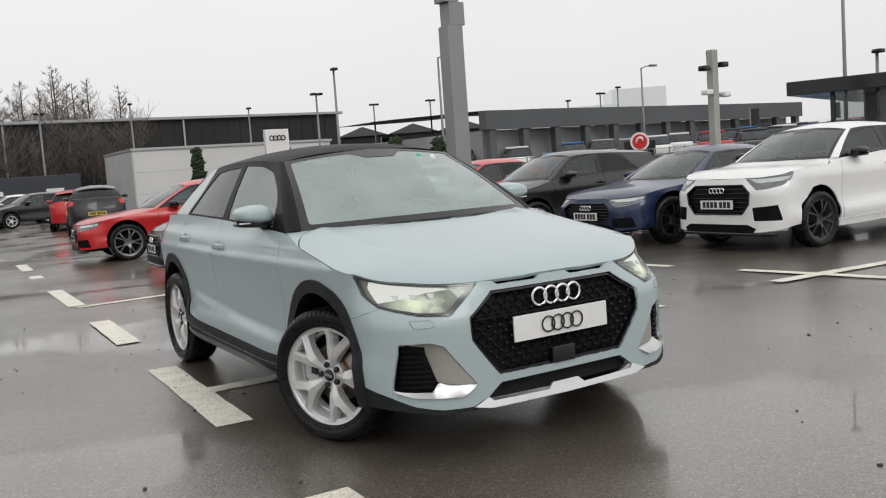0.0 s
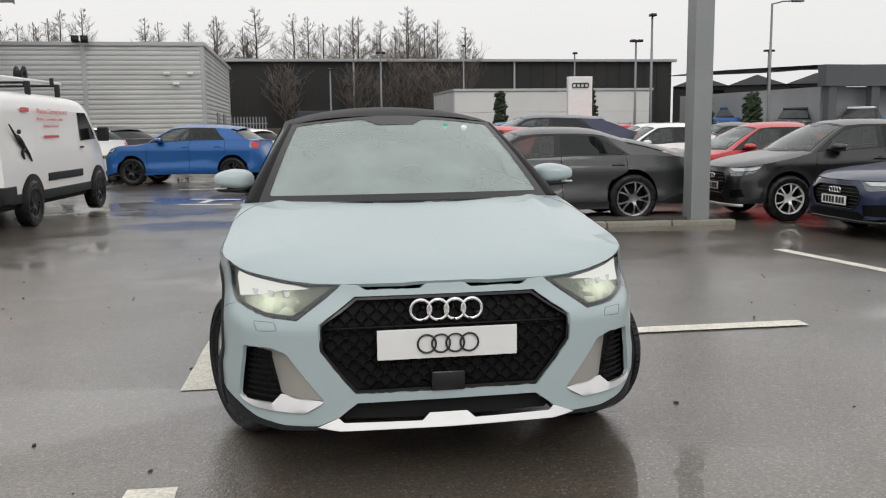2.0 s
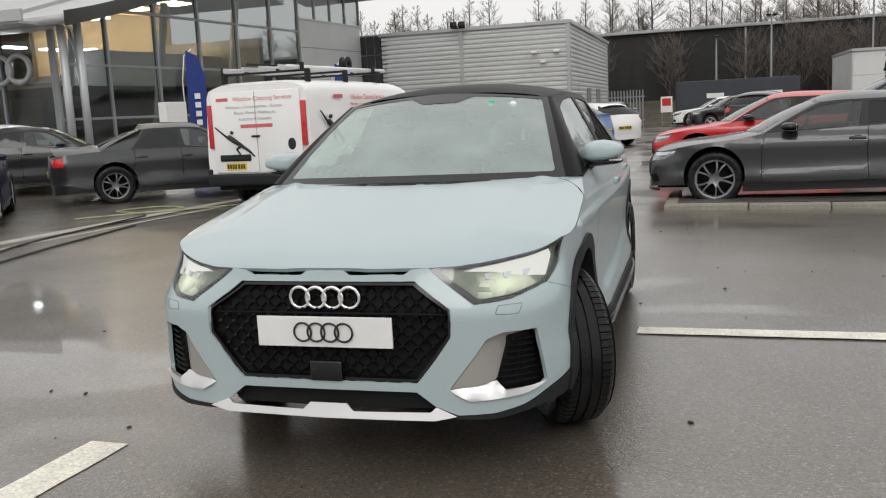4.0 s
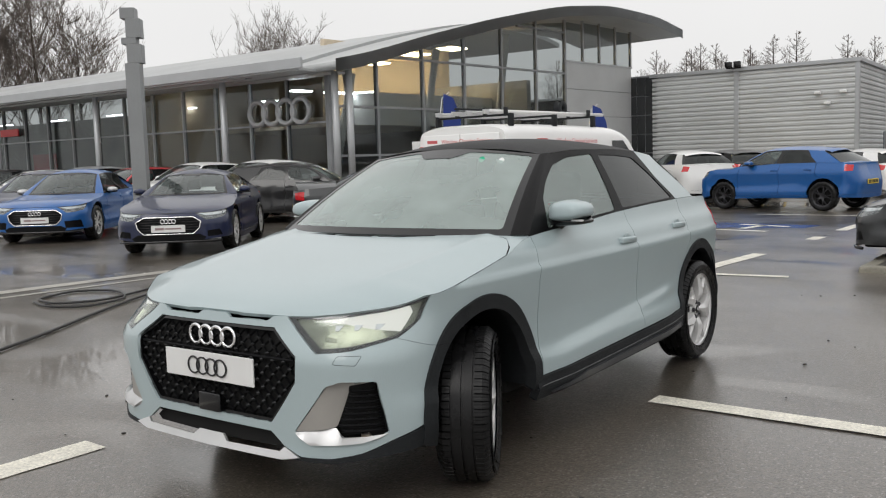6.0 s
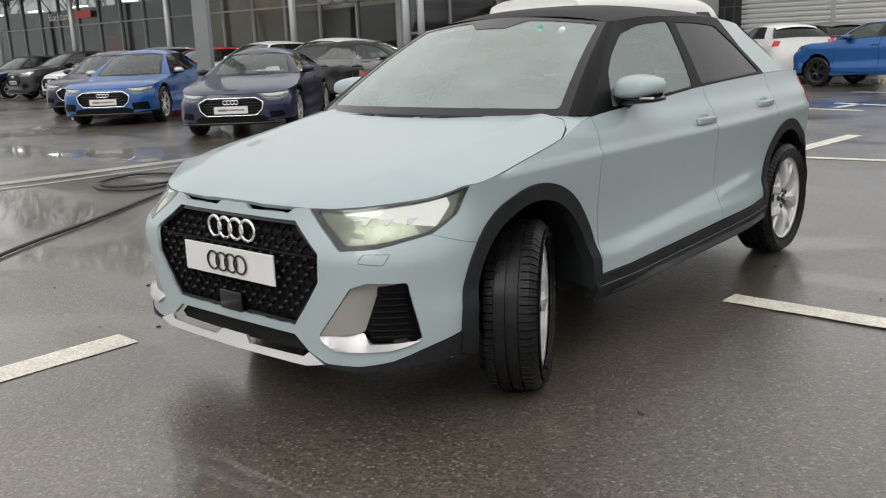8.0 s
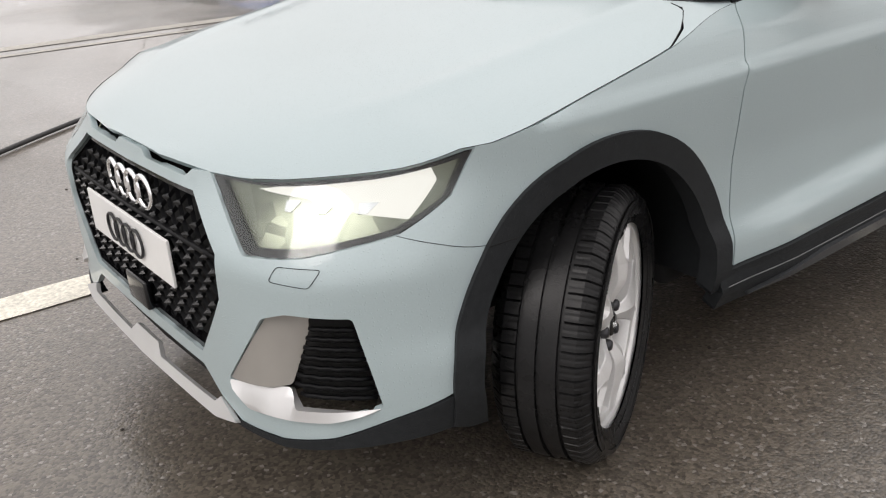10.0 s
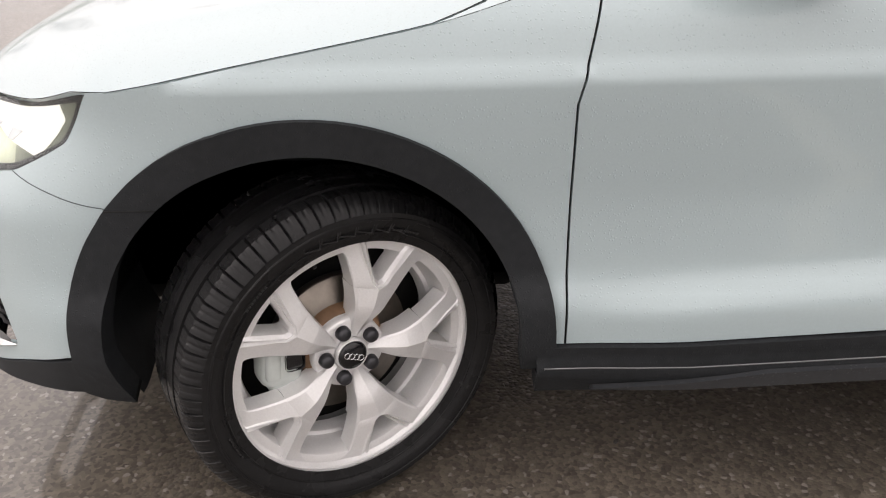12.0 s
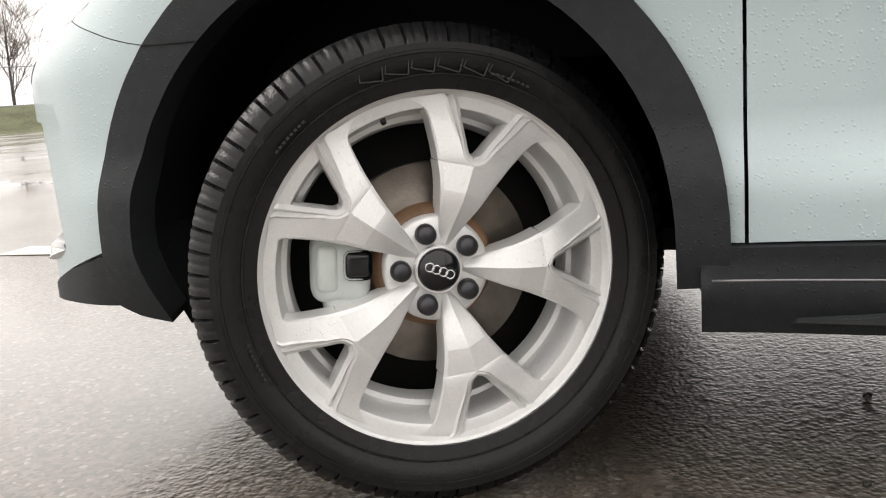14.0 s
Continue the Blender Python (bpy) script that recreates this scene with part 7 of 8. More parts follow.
for i in range(n):
    x0, x1 = -.1 - i * 1.62, -.1 - (i + 1) * 1.62
    for z0, z1 in ((.1, 1.25), (1.25, 2.75), (2.75, 4.08)):
        o = part("glass_pane", slab(x1 + .03, x0 - .03, .03, .042, z0 + .02, z1 - .02), G_SHOP, wing, smooth=False)
        o.visible_shadow = False
    part("mullion", slab(x0 - .03, x0 + .03, -.04, .1, 0, 4.09), M_MULLION, wing, smooth=False)
for z in (.06, 1.25, 2.75):
    part("transom", slab(-wl + .6, 0, -.03, .08, z - .025, z + .025), M_MULLION, wing, smooth=False)
for i in range(5):
    part("outer_column", tube([(-3.2 - i * 6.5, -1.2, 0), (-3.2 - i * 6.5, -1.2, 4.1)], .10, 12), M_FASCIA, wing, "round grey column")
part("inner_floor", slab(-wl, -.1, .2, 12, -.02, .1), M_INDOOR, wing, smooth=False)
part("inner_back_wall", slab(-wl, -.1, 11.6, 11.9, .1, 4.6), M_INDOOR, wing, smooth=False)
part("end_wall", slab(-wl, -wl + .2, .1, 11.9, 0, 4.6), M_CLADGREY, wing, smooth=False)
for i in range(9):
    part("ceiling_lamp", slab(-3 - i * 4.6, -1.8 - i * 4.6, 4.0, 4.2, 3.9, 3.94), M_COOL_LIGHT, wing, "cool ceiling lamp", smooth=False)
for x in (-4.5, -17.2, -9.5):
    part("red_panel", slab(x - .8, x + .8, 1.2, 1.3, 1.0 if x > -12 else 1.2, 1.4 if x > -12 else 2.3), M_REDSIGN, wing, "red display panel indoors", smooth=False)
part("wing_badge", rings(2.7, .075, lambda a, b2: Vector((-1.95 + a, -.14, 3.12 + b2)), segs=28), M_FASCIA, wing, "large chrome four-ring emblem")
lettering("Blackburn", .46, pose(-19.3, -.10, 3.0, 90), M_WHITE_PLATE, wing)
part("sign_bar", slab(-18.0, -16.7, -.12, -.06, 3.02, 3.30), M_REDSIGN, wing, "red name bar", smooth=False)

# dark tiled strip and the ribbed grey building
strip = thing("tiled_link", "black tiled link block between showroom and ribbed building", "building", pose(-13.1, 33.1, -.15))
part("wall", slab(0, 1.15, .05, 3, 0, 4.85), M_MULLION, strip, smooth=False)
tm = mesh_of(slab(.02, .36, 0, .05, .02, .78, .008), "tile", M_TILE, False)
for i in range(3):
    for j in range(6):
        o = new("tile", tm)
        o.parent, o.matrix_basis = strip, pose(.01 + i * .38, 0, j * .80)
shed = thing("ribbed_building", "pale grey building clad in horizontal ribbed sheets", "building", pose(-11.95, 33.0, -.15))
W, D, H = 8.0, 15.0, 4.72
for nm, fn, nu in (("front_wall", lambda u, z, o: Vector((u * W, -o, z)), 2), ("side_wall", lambda u, z, o: Vector((W + o, u * D, z)), 2)):
    b = bmesh.new()
    rows = []
    k = 25
    for j in range(k):
        z0 = H * j / k
        dz = H / k
        for f, o in ((0, 0), (.18, .035), (.62, .035), (.80, 0)):
            rows.append((z0 + f * dz, o))
    rows.append((H, 0))
    prev = None
    for z, o in rows:
        cur = [b.verts.new(fn(i / nu, z, o)) for i in range(nu + 1)]
        if prev:
            for i in range(nu):
                b.faces.new((prev[i], prev[i + 1], cur[i + 1], cur[i]))
        prev = cur
    part(nm, b, M_CLADGREY, shed, "horizontal ribbed cladding", smooth=False)
part("corner_trim", slab(W - .10, W + .06, -.06, .12, 0, H + .02), M_FASCIA, shed, smooth=False)
part("seam_trim", slab(W * .44 - .09, W * .44 + .09, -.055, .02, 0, H), M_FASCIA, shed, smooth=False)
part("coping", slab(-.1, W + .12, -.10, D, H, H + .14), M_FASCIA, shed, "silver coping", smooth=False)
part("back_wall", slab(0, W, D - .2, D, 0, H), M_CLADGREY, shed, smooth=False)
part("end_wall", slab(0, .2, .0, D, 0, H), M_CLADGREY, shed, smooth=False)
for y in (5.2, 9.0):
    part("side_door", slab(W + .03, W + .07, y, y + 1.4, 0, 2.2), M_MULLION, shed, smooth=False)
fl = part("flood_lamp", slab(W * .44 - .30, W * .44 - .04, -.55, -.35, H + .12, H + .34, .02), M_GLOSS, shed, "black twin floodlamp")
part("flood_lamp", slab(W * .44 + .04, W * .44 + .30, -.55, -.35, H + .12, H + .34, .02), M_GLOSS, shed, "black twin floodlamp")
part("lamp_arm", tube([(W * .44 - .3, -.35, H + .1), (W * .44 + .3, -.35, H + .1)], .03, 6), M_GLOSS, shed)
for dx, dz in ((-1.5, 3.6), (-1.15, 3.2), (-.6, 3.6)):
    part("camera_box", slab(W + dx, W + dx + .22, -.22, -.03, dz, dz + .10, .02), M_WHITE_PLATE, shed, "small white camera box")
part("wall_box", slab(W * .40, W * .40 + .3, -.2, -.03, .9, 1.6, .02), M_GLOSS, shed, "black wall box")

# long dark warehouse behind
ware = thing("dark_warehouse", "long dark grey warehouse with a pale roof edge", "building", pose(-46, 62, -.3))
part("wall", slab(0, 74.5, 0, 30, 0, 6.3), M_DARKCLAD, ware, "dark ribbed wall", smooth=False)
ribs = bmesh.new()
for i in range(74):
    slab(i * 1.0 + .3, i * 1.0 + .36, -.04, 0, .2, 6.2, 0, ribs)
part("wall_ribs", ribs, M_DARKCLAD, ware, smooth=False)["kind"] = "stuff"
part("roof_edge", slab(-.3, 74.8, -.35, 30, 6.30, 6.50, .03), surface("pale_roof_edge", (.36, .37, .38), rough=.5, stain=(.2, .1)), ware, "pale roof edge", smooth=False)
part("roof", surf_grid(lambda u, v: Vector((u * 74.5, v * 30, 6.5 + .7 * math.sin(math.pi * v))), 4, 8), M_ROOFGREY, ware)
for x in (9, 30, 50, 62):
    part("downpipe", slab(x - .06, x + .06, -.16, -.04, 0, 6.3), M_FASCIA, ware, smooth=False)
# low white building with a sign tower
low_b = thing("white_building", "low white panelled building with a white sign tower", "building", pose(8.2, 44, -.25))
M_PANELWHITE = surface("white_wall_panel", (.62, .62, .61), rough=.5, stain=(.4, .06), grain=(14, .03))
for j in range(3):
    part("wall_panel", slab(0, 11.2, 0, 7, .0 + j * 1.14, 1.13 + j * 1.14, .01), M_PANELWHITE, low_b, smooth=False)
part("side_wall", slab(-.06, 0, .05, 7, 0, 3.40), M_CLADGREY, low_b, smooth=False)
part("coping", slab(-.1, 11.3, -.08, 7.1, 3.42, 3.55), M_FASCIA, low_b, smooth=False)
tower = thing("sign_tower", "white sign tower with a grey four-ring emblem", "sign", pose(10.15, 28.6, -.15, 0, 0, -4))
part("slab", slab(-.46, .46, -.14, .14, 0, 3.25, .02), M_WHITE_PLATE, tower, "white sign slab", smooth=False)
part("emblem", rings(.66, .02, lambda a, b2: Vector((a, -.16, 2.92 + b2)), segs=20), M_GLOSS, tower, "dark four-ring emblem")

# dark storage boxes and palisade fence at the far corner
stor = thing("storage_box", "dark blue-grey storage container by the fence", "container", pose(-.2, 47.5, -.25, 0, 0, 3))
part("body", slab(0, 6.4, 0, 2.4, 0, 2.5, .02), surface("dark_container_paint", (.035, .04, .05), rough=.5, stain=(.7, .15)), stor, smooth=False)
for x in (1.6, 4.6):
    part("sign_plate", slab(x, x + .9, -.03, -.01, 1.55, 1.8), M_WHITE_PLATE, stor, "small white sign plate", smooth=False)
notice = thing("notice_board", "white and red warning notice on the fence", "sign", pose(-1.0, 46.6, -.25))
part("board", slab(0, .62, 0, .03, .9, 1.75), M_WHITE_PLATE, notice, smooth=False)
for nx_ in (.04, .54):
    part("board_post", slab(nx_, nx_ + .04, .03, .07, 0, 1.75), M_MULLION, notice, smooth=False)
part("red_panel", slab(.08, .54, -.006, 0, 1.25, 1.65), M_REDSIGN, notice, smooth=False)
fence = thing("palisade_fence", "grey steel palisade fence along the far edge", "fence", pose(0, 0, -.25))
pale = mesh_of(slab(-.035, .035, -.01, .01, 0, 2.2), "pale", M_MULLION, False)
for i in range(90):
    o = new("pale", pale)
    o.parent, o.matrix_basis = fence, pose(-2.0 - i * .17, 47.5, 0)
for z in (.5, 1.8):
    part("rail", slab(-17.5, -1.9, 47.52, 47.56, z, z + .06), M_MULLION, fence, smooth=False)


# ---- posts and lamps ----
M_POST = surface("grey_painted_steel_post", (.25, .26, .265), rough=.45, stain=(1.2, .08), grain=(50, .05), bump=(40, .002))
M_GALV = surface("galvanised_steel", (.20, .21, .215), rough=.45, metal=.4, stain=(2, .12))


def sign_post(x, y, h, turn):
    p = thing("gateway_post", "tall square grey steel post with notched top", "post", pose(x, y, gz(x, y), 0, 0, turn))
    part("shaft", slab(-.135, .135, -.135, .135, 0, h, .008), M_POST, p, "grey painted steel shaft", smooth=False)
    z = h
    for i, (dx, hh) in enumerate(((.05, .35), (-.04, .12), (.05, .35), (-.04, .2))):
        part("notch_block", slab(-.135 + dx, .135 + dx, -.135, .135, z + .002, z + hh, .006), M_POST, p, smooth=False)
        z += hh
    part("foot_plate", slab(-.24, .24, -.24, .24, 0, .025, .004), M_GALV, p, smooth=False)
    return p


sign_post(5.05, 7.81, 3.45, 0)
sign_post(-11.8, 7.45, 3.35, 40)


def street_lamp(x, y, h, arm, label, heads=1, z0=-.2, turn=0):
    p = thing("street_lamp", label, "lamp", pose(x, y, z0, 0, 0, turn))
    part("column", tube([(0, 0, 0), (0, 0, h * .3), (0, 0, h)], [.09, .07, .045], 8), M_GALV, p)
    if arm:
        part("arm", tube([(0, 0, h - .02), (arm * .5, 0, h + .10), (arm, 0, h + .12)], .03, 6), M_GALV, p)
        part("head", slab(arm - .1, arm + .42, -.12, .12, h + .08, h + .20, .03), M_GALV, p, "grey lamp head")
    else:
        for i in range(heads):
            dx = (i - (heads - 1) / 2) * .34
            part("head", slab(dx - .13, dx + .13, -.20, .10, h - .02, h + .10, .03), M_GLOSS, p, "dark floodlamp head")
    return p


street_lamp(14.56, 32.4, 6.0, 0, "tall dark floodlamp on a thin column")
street_lamp(15.8, 37.3, 5.4, 0, "twin dark floodlamps on a thin column", 2)
street_lamp(19.7, 31.9, 6.5, 1.0, "grey street lamp with a single arm")
street_lamp(36.0, 35.4, 6.4, .8, "grey street lamp with a single arm")
street_lamp(37.6, 40.9, 5.4, 0, "twin dark floodlamps on a thin column", 2)
street_lamp(38.4, 40.1, 5.7, 0, "thin grey lamp column")
street_lamp(36.0, 42.3, 5.1, 0, "thin grey lamp column")
street_lamp(26.5, 15.7, 9.5, 0, "tall thin grey mast")
street_lamp(22.9, 12.2, 3.9, 0, "low floodlamp on a thin column")
street_lamp(5.0, 52.0, 6.0, 0, "twin dark floodlamps on a thin column", 2)
street_lamp(2.0, 55.0, 5.2, 0, "thin grey lamp column")
street_lamp(11.0, 56.0, 6.8, 0, "thin grey lamp column")
street_lamp(17.5, 52.0, 6.0, 0, "thin grey lamp column")
street_lamp(24.0, 47.0, 5.6, 0, "twin dark floodlamps on a thin column", 2)
street_lamp(27.0, 45.0, 5.6, 0, "twin dark floodlamps on a thin column", 2)
street_lamp(-28.5, 32, 7.8, 0, "thin lamp column behind the showroom")

cctv = thing("camera_post", "pale square post carrying four security cameras", "post", pose(12.6, 9.4, -.15))
part("shaft", slab(-.085, .085, -.085, .085, 0, 3.45, .01), surface("pale_concrete_post", (.36, .36, .34), rough=.6, stain=(2, .12), grain=(40, .06)), cctv, smooth=False)
for dx, z in ((-.32, 3.0), (.24, 3.08), (.28, 2.45), (-.26, 2.5)):
    part("camera", slab(dx - .10, dx + .10, -.16, .02, z, z + .11, .025), M_WHITE_PLATE if z < 2.8 else M_GLOSS, cctv, "small security camera")
    part("bracket", tube([(0, 0, z + .05), (dx, -.06, z + .05)], .018, 6), M_GALV, cctv)


# ---- feather flags ----
M_FLAG = surface("blue_flag_cloth", (.02, .045, .22), rough=.8, stain=(3, .12), grain=(200, .1))
for x, y, h, tn in ((-12.45, 18.2, 3.5, 50), (-10.65, 24.3, 3.25, 48)):
    f = thing("feather_flag", "blue feather flag with pale lettering bars", "flag", pose(x, y, -.15, 0, 0, tn))
    part("pole", tube([(0, 0, 0), (0, 0, h * .75), (.10, 0, h * .95), (.32, 0, h)], .016, 6), M_WHITE_PLATE, f)
    cl = surf_grid(lambda u, v: Vector((.02 + (.10 + .52 * u) * (1 - .0 * v) * (1 if v < .8 else 1 - (v - .8) * 1.6) + .08 * max(0, v - .75) * 4 * (1 - u) * .6, .03 * math.sin(4 * v + 2 * u), .55 + v * (h - .58) * (1 - .05 * u))), 6, 18)
    part("cloth", cl, M_FLAG, f, "blue cloth")
    for j in range(6):
        part("lettering_bar", slab(.28, .44, -.055, -.05, .95 + j * .24, 1.10 + j * .24), M_WHITE_PLATE, f, smooth=False)
# ---- neighbouring dealer to the side, with its own parked cars ----
M_ROOFDARK = surface("dark_roof_sheet", (.085, .09, .095), rough=.6, stain=(.2, .15))
FA, GA, GB = Vector((24.9, 35.6)), Vector((34.8, 75.9)), Vector((47.7, 68.5))
far = thing("retail_sheds", "row of low grey sheds with dark columns and pale shop fronts", "building", Matrix.Translation((FA.x, FA.y, -.5)) @ pose(0, 0, 0, 0, 0, math.degrees(math.atan2(38.2 - FA.y, 53.6 - FA.x))))
fl_len = math.hypot(53.6 - FA.x, 38.2 - FA.y)
part("wall", slab(0, fl_len, .6, 14, 0, 3.5), surface("pale_shop_front", (.28, .29, .30), rough=.5, stain=(.3, .2)), far, smooth=False)
part("fascia", slab(-.5, fl_len + .5, -.4, .2, 3.5, 4.5), M_ROOFDARK, far, "dark fascia", smooth=False)
rp = smooth_curve([0, 8, 11, 22, fl_len], [4.4, 4.7, 4.9, 4.7, 4.3])
part("roof", surf_grid(lambda u, v: Vector((-.5 + u * (fl_len + 1), -.4 + v * 16, 4.5 + (rp(u * fl_len) - 4.1) * min(1, v * 1.6))), 20, 6), M_ROOFDARK, far, "dark sheet roof")
for i in range(13):
    x = i * fl_len / 12
    part("column", slab(x - .22, x + .22, -.3, .1, 0, 3.5), M_ROOFDARK, far, smooth=False)
low_shed = thing("gabled_sheds", "row of low dark gabled sheds in the distance", "building", Matrix.Translation((GA.x, GA.y, -.5)) @ pose(0, 0, 0, 0, 0, math.degrees(math.atan2(GB.y - GA.y, GB.x - GA.x))))
gl = (GB - GA).length
part("wall", slab(0, gl, .3, 12, 0, 5.2), M_DARKCLAD, low_shed, "dark shed wall", smooth=False)
for i in range(3):
    gab = bmesh.new()
    x0, x1 = i * gl / 3, (i + 1) * gl / 3
    fr = [gab.verts.new((x, y, z)) for y in (0, 12) for x, z in ((x0, 5.2), (x1, 5.2), ((x0 + x1) / 2, 6.1))]
    gab.faces.new(fr[:3])
    gab.faces.new(list(reversed(fr[3:])))
    gab.faces.new((fr[0], fr[2], fr[5], fr[3]))
    gab.faces.new((fr[1], fr[4], fr[5], fr[2]))
    part("roof", gab, M_ROOFDARK, low_shed, "dark pitched roof", smooth=False)
blue = thing("blue_container", "pale blue shipping container", "container", pose(23.4, 27.4, -.4, 0, 0, -40))
bb = slab(-1.1, 1.1, -.6, .6, 0, 1.9, .03)
part("body", bb, surface("pale_blue_container_paint", (.12, .28, .42), rough=.5, stain=(.8, .15)), blue, smooth=False)
cor = bmesh.new()
for i in range(18):
    slab(-1.08 + i * .12, -1.03 + i * .12, -.63, -.6, .1, 1.8, 0, cor)
part("corrugation", cor, surface("pale_blue_container_paint", (.12, .28, .42)), blue, smooth=False)
hs = thing("dealer_sign", "black sign board with a red round emblem and a white bar", "sign", pose(28.9, 28.5, -.3, 0, 0, -40))
part("board", slab(-.75, .75, -.08, .08, .2, 2.1, .02), M_GLOSS, hs, "black sign board", smooth=False)
disc = bmesh.new()
bmesh.ops.create_cone(disc, cap_ends=True, segments=28, radius1=.46, radius2=.46, depth=.1, matrix=Matrix.Translation((0, -.06, 2.05)) @ pose(0, 0, 0, 90))
part("emblem", disc, M_WHITE_PLATE, hs, "white round emblem", smooth=False)
disc = bmesh.new()
bmesh.ops.create_cone(disc, cap_ends=True, segments=28, radius1=.36, radius2=.36, depth=.1, matrix=Matrix.Translation((0, -.075, 2.05)) @ pose(0, 0, 0, 90))
part("emblem_face", disc, M_REDSIGN, hs, "red emblem face", smooth=False)
part("emblem_mark", tube([(.16 * math.cos(.5 * i), -.13, 2.05 + .2 * math.sin(.5 * i)) for i in range(8)], [.02, .05, .07, .06, .05, .05, .04, .02], 6), M_WHITE_PLATE, hs, "white plain emblem mark")
part("name_bar", slab(-.42, .42, -.095, -.085, 1.02, 1.26), M_WHITE_PLATE, hs, "white name bar", smooth=False)
show = thing("glass_pavilion", "dark flat-roofed glass pavilion at the car park edge", "building", pose(21.3, 12.6, -.2, 0, 0, -67))
part("roof", slab(-1.0, 11, -1.2, 9, 2.75, 3.15, .02), M_GLOSS, show, "black flat roof", smooth=False)
for i in range(6):
    part("column", slab(-.06 + i * 1.8, .06 + i * 1.8, -.06, .06, 0, 2.75), M_GLOSS, show, smooth=False)
    if i < 5:
        part("glass_pane", slab(.08 + i * 1.8, 1.72 + i * 1.8, .0, .012, .1, 2.7), G_SHOP, show, smooth=False)
part("back_wall", slab(-.06, 9.1, 5, 5.2, 0, 2.75), M_INDOOR, show, smooth=False)
part("floor", slab(-.06, 9.1, 0, 5, -.02, .06), M_INDOOR, show, smooth=False)
hp2 = thing("mesh_fence", "dark mesh fence between the two car parks", "fence", pose(0, 0, -.3))
fm = bmesh.new()
for i in range(60):
    x, y = 16 + i * .42, 40 - i * .52
    slab(x - .025, x + .025, y - .025, y + .025, 0, 1.7, 0, fm)
for z in (.3, .8, 1.3, 1.65):
    tube([(16, 40, z), (41, 9.3, z)], .02, 4, fm)
part("mesh_panel", fm, M_MULLION, hp2, smooth=False)
banner = bmesh.new()
for i in range(7):
    bx, by = 27 + i * 3.6, 52 - i * 3.4
    bp = thing("banner_pole", "thin pole with a dark banner", "flag", pose(bx, by, -.4))
    part("pole", tube([(0, 0, 0), (0, 0, 4.0)], .04, 6), M_GALV, bp)
    part("banner", slab(.05, .85, -.02, .02, 2.9, 3.9), M_DARKCLAD, bp, smooth=False)
banner.free()
# tightly parked cars of the neighbouring lot: simple two-box shapes joined into rows
def lot_z(x, y):
    """The neighbouring lot climbs away from the fence."""
    return -.40 + .028 * max(0, math.hypot(x, y) - 8)


bank = surf_grid(lambda u, v: Vector((17 + 26 * u + 26 * v, 41 - 32 * u + 30 * v, lot_z(17 + 26 * u + 26 * v, 41 - 32 * u + 30 * v) - .005)), 14, 14)
solid("lot_ground", face_out(bank, (0, 0, 1)), M_TARMAC, "wet tarmac of the rising neighbouring lot", "ground", kind="structure", smooth=True)
LOT = [(P_GREY, "dark"), (P_SILVER, "silver"), (P_WHITE, "white"), (P_RED, "red"), (P_BLUE, "blue")]
lots = [bmesh.new() for _ in LOT]
cabins = bmesh.new()
for r in range(5):
    for i in range(15):
        x, y = 22.5 + i * 2.05 + r * 2.0, 40 - i * 2.25 + r * 4.4
        if random.random() < .12:
            continue
        pick = lots[random.choice((0, 0, 1, 1, 2, 2, 2, 3, 4))]
        mm = Matrix.Translation((x, y, lot_z(x, y))) @ pose(0, 0, 0, 0, 0, -44 + random.uniform(-4, 4))
        body = slab(-.85, .85, -2.0, 2.0, .25, .88, .16)
        for w in body.verts:
            if w.co.z > .6:
                w.co.z -= .10 * max(0, abs(w.co.y) - 1.2)
        bmesh.ops.transform(body, matrix=mm, verts=body.verts)
        join(pick, body)
        for z0, z1, k, dst in ((.84, 1.30, .80, cabins), (1.29, 1.40, .78, pick)):
            q = slab(-.74, .74, -.9, 1.6, z0, z1, .05)
            for w in q.verts:
                f = step01(.84, 1.30, w.co.z)
                w.co.x *= 1 - .2 * f
                w.co.y = w.co.y * (1 - .32 * f) + .2 * f
            bmesh.ops.transform(q, matrix=mm, verts=q.verts)
            join(dst, q)
for bm_, (mat, nm) in zip(lots, LOT):
    solid("parked_cars", bm_, mat, "tightly parked %s cars in the neighbouring lot" % nm, "cars", kind="stuff", smooth=True)
solid("parked_cars", cabins, surface("car_cabin_glass", (.04, .045, .05), rough=.12, stain=(3, .4)), "dark cabins of the tightly parked cars", "cars", kind="stuff", smooth=True)

# ---- trees ----
M_BARK = surface("wet_bark", (.060, .050, .042), rough=.85, stain=(4, .25), grain=(60, .2), bump=(50, .004))
# twigs paler than the bark: distance haze is put into their colour
M_TWIG = surface("hazed_winter_twigs", (.15, .125, .108), rough=.9, stain=(2, .25))
M_EVERGREEN = surface("dark_evergreen", (.028, .045, .020), rough=.9, stain=(4, .35), grain=(30, .3))


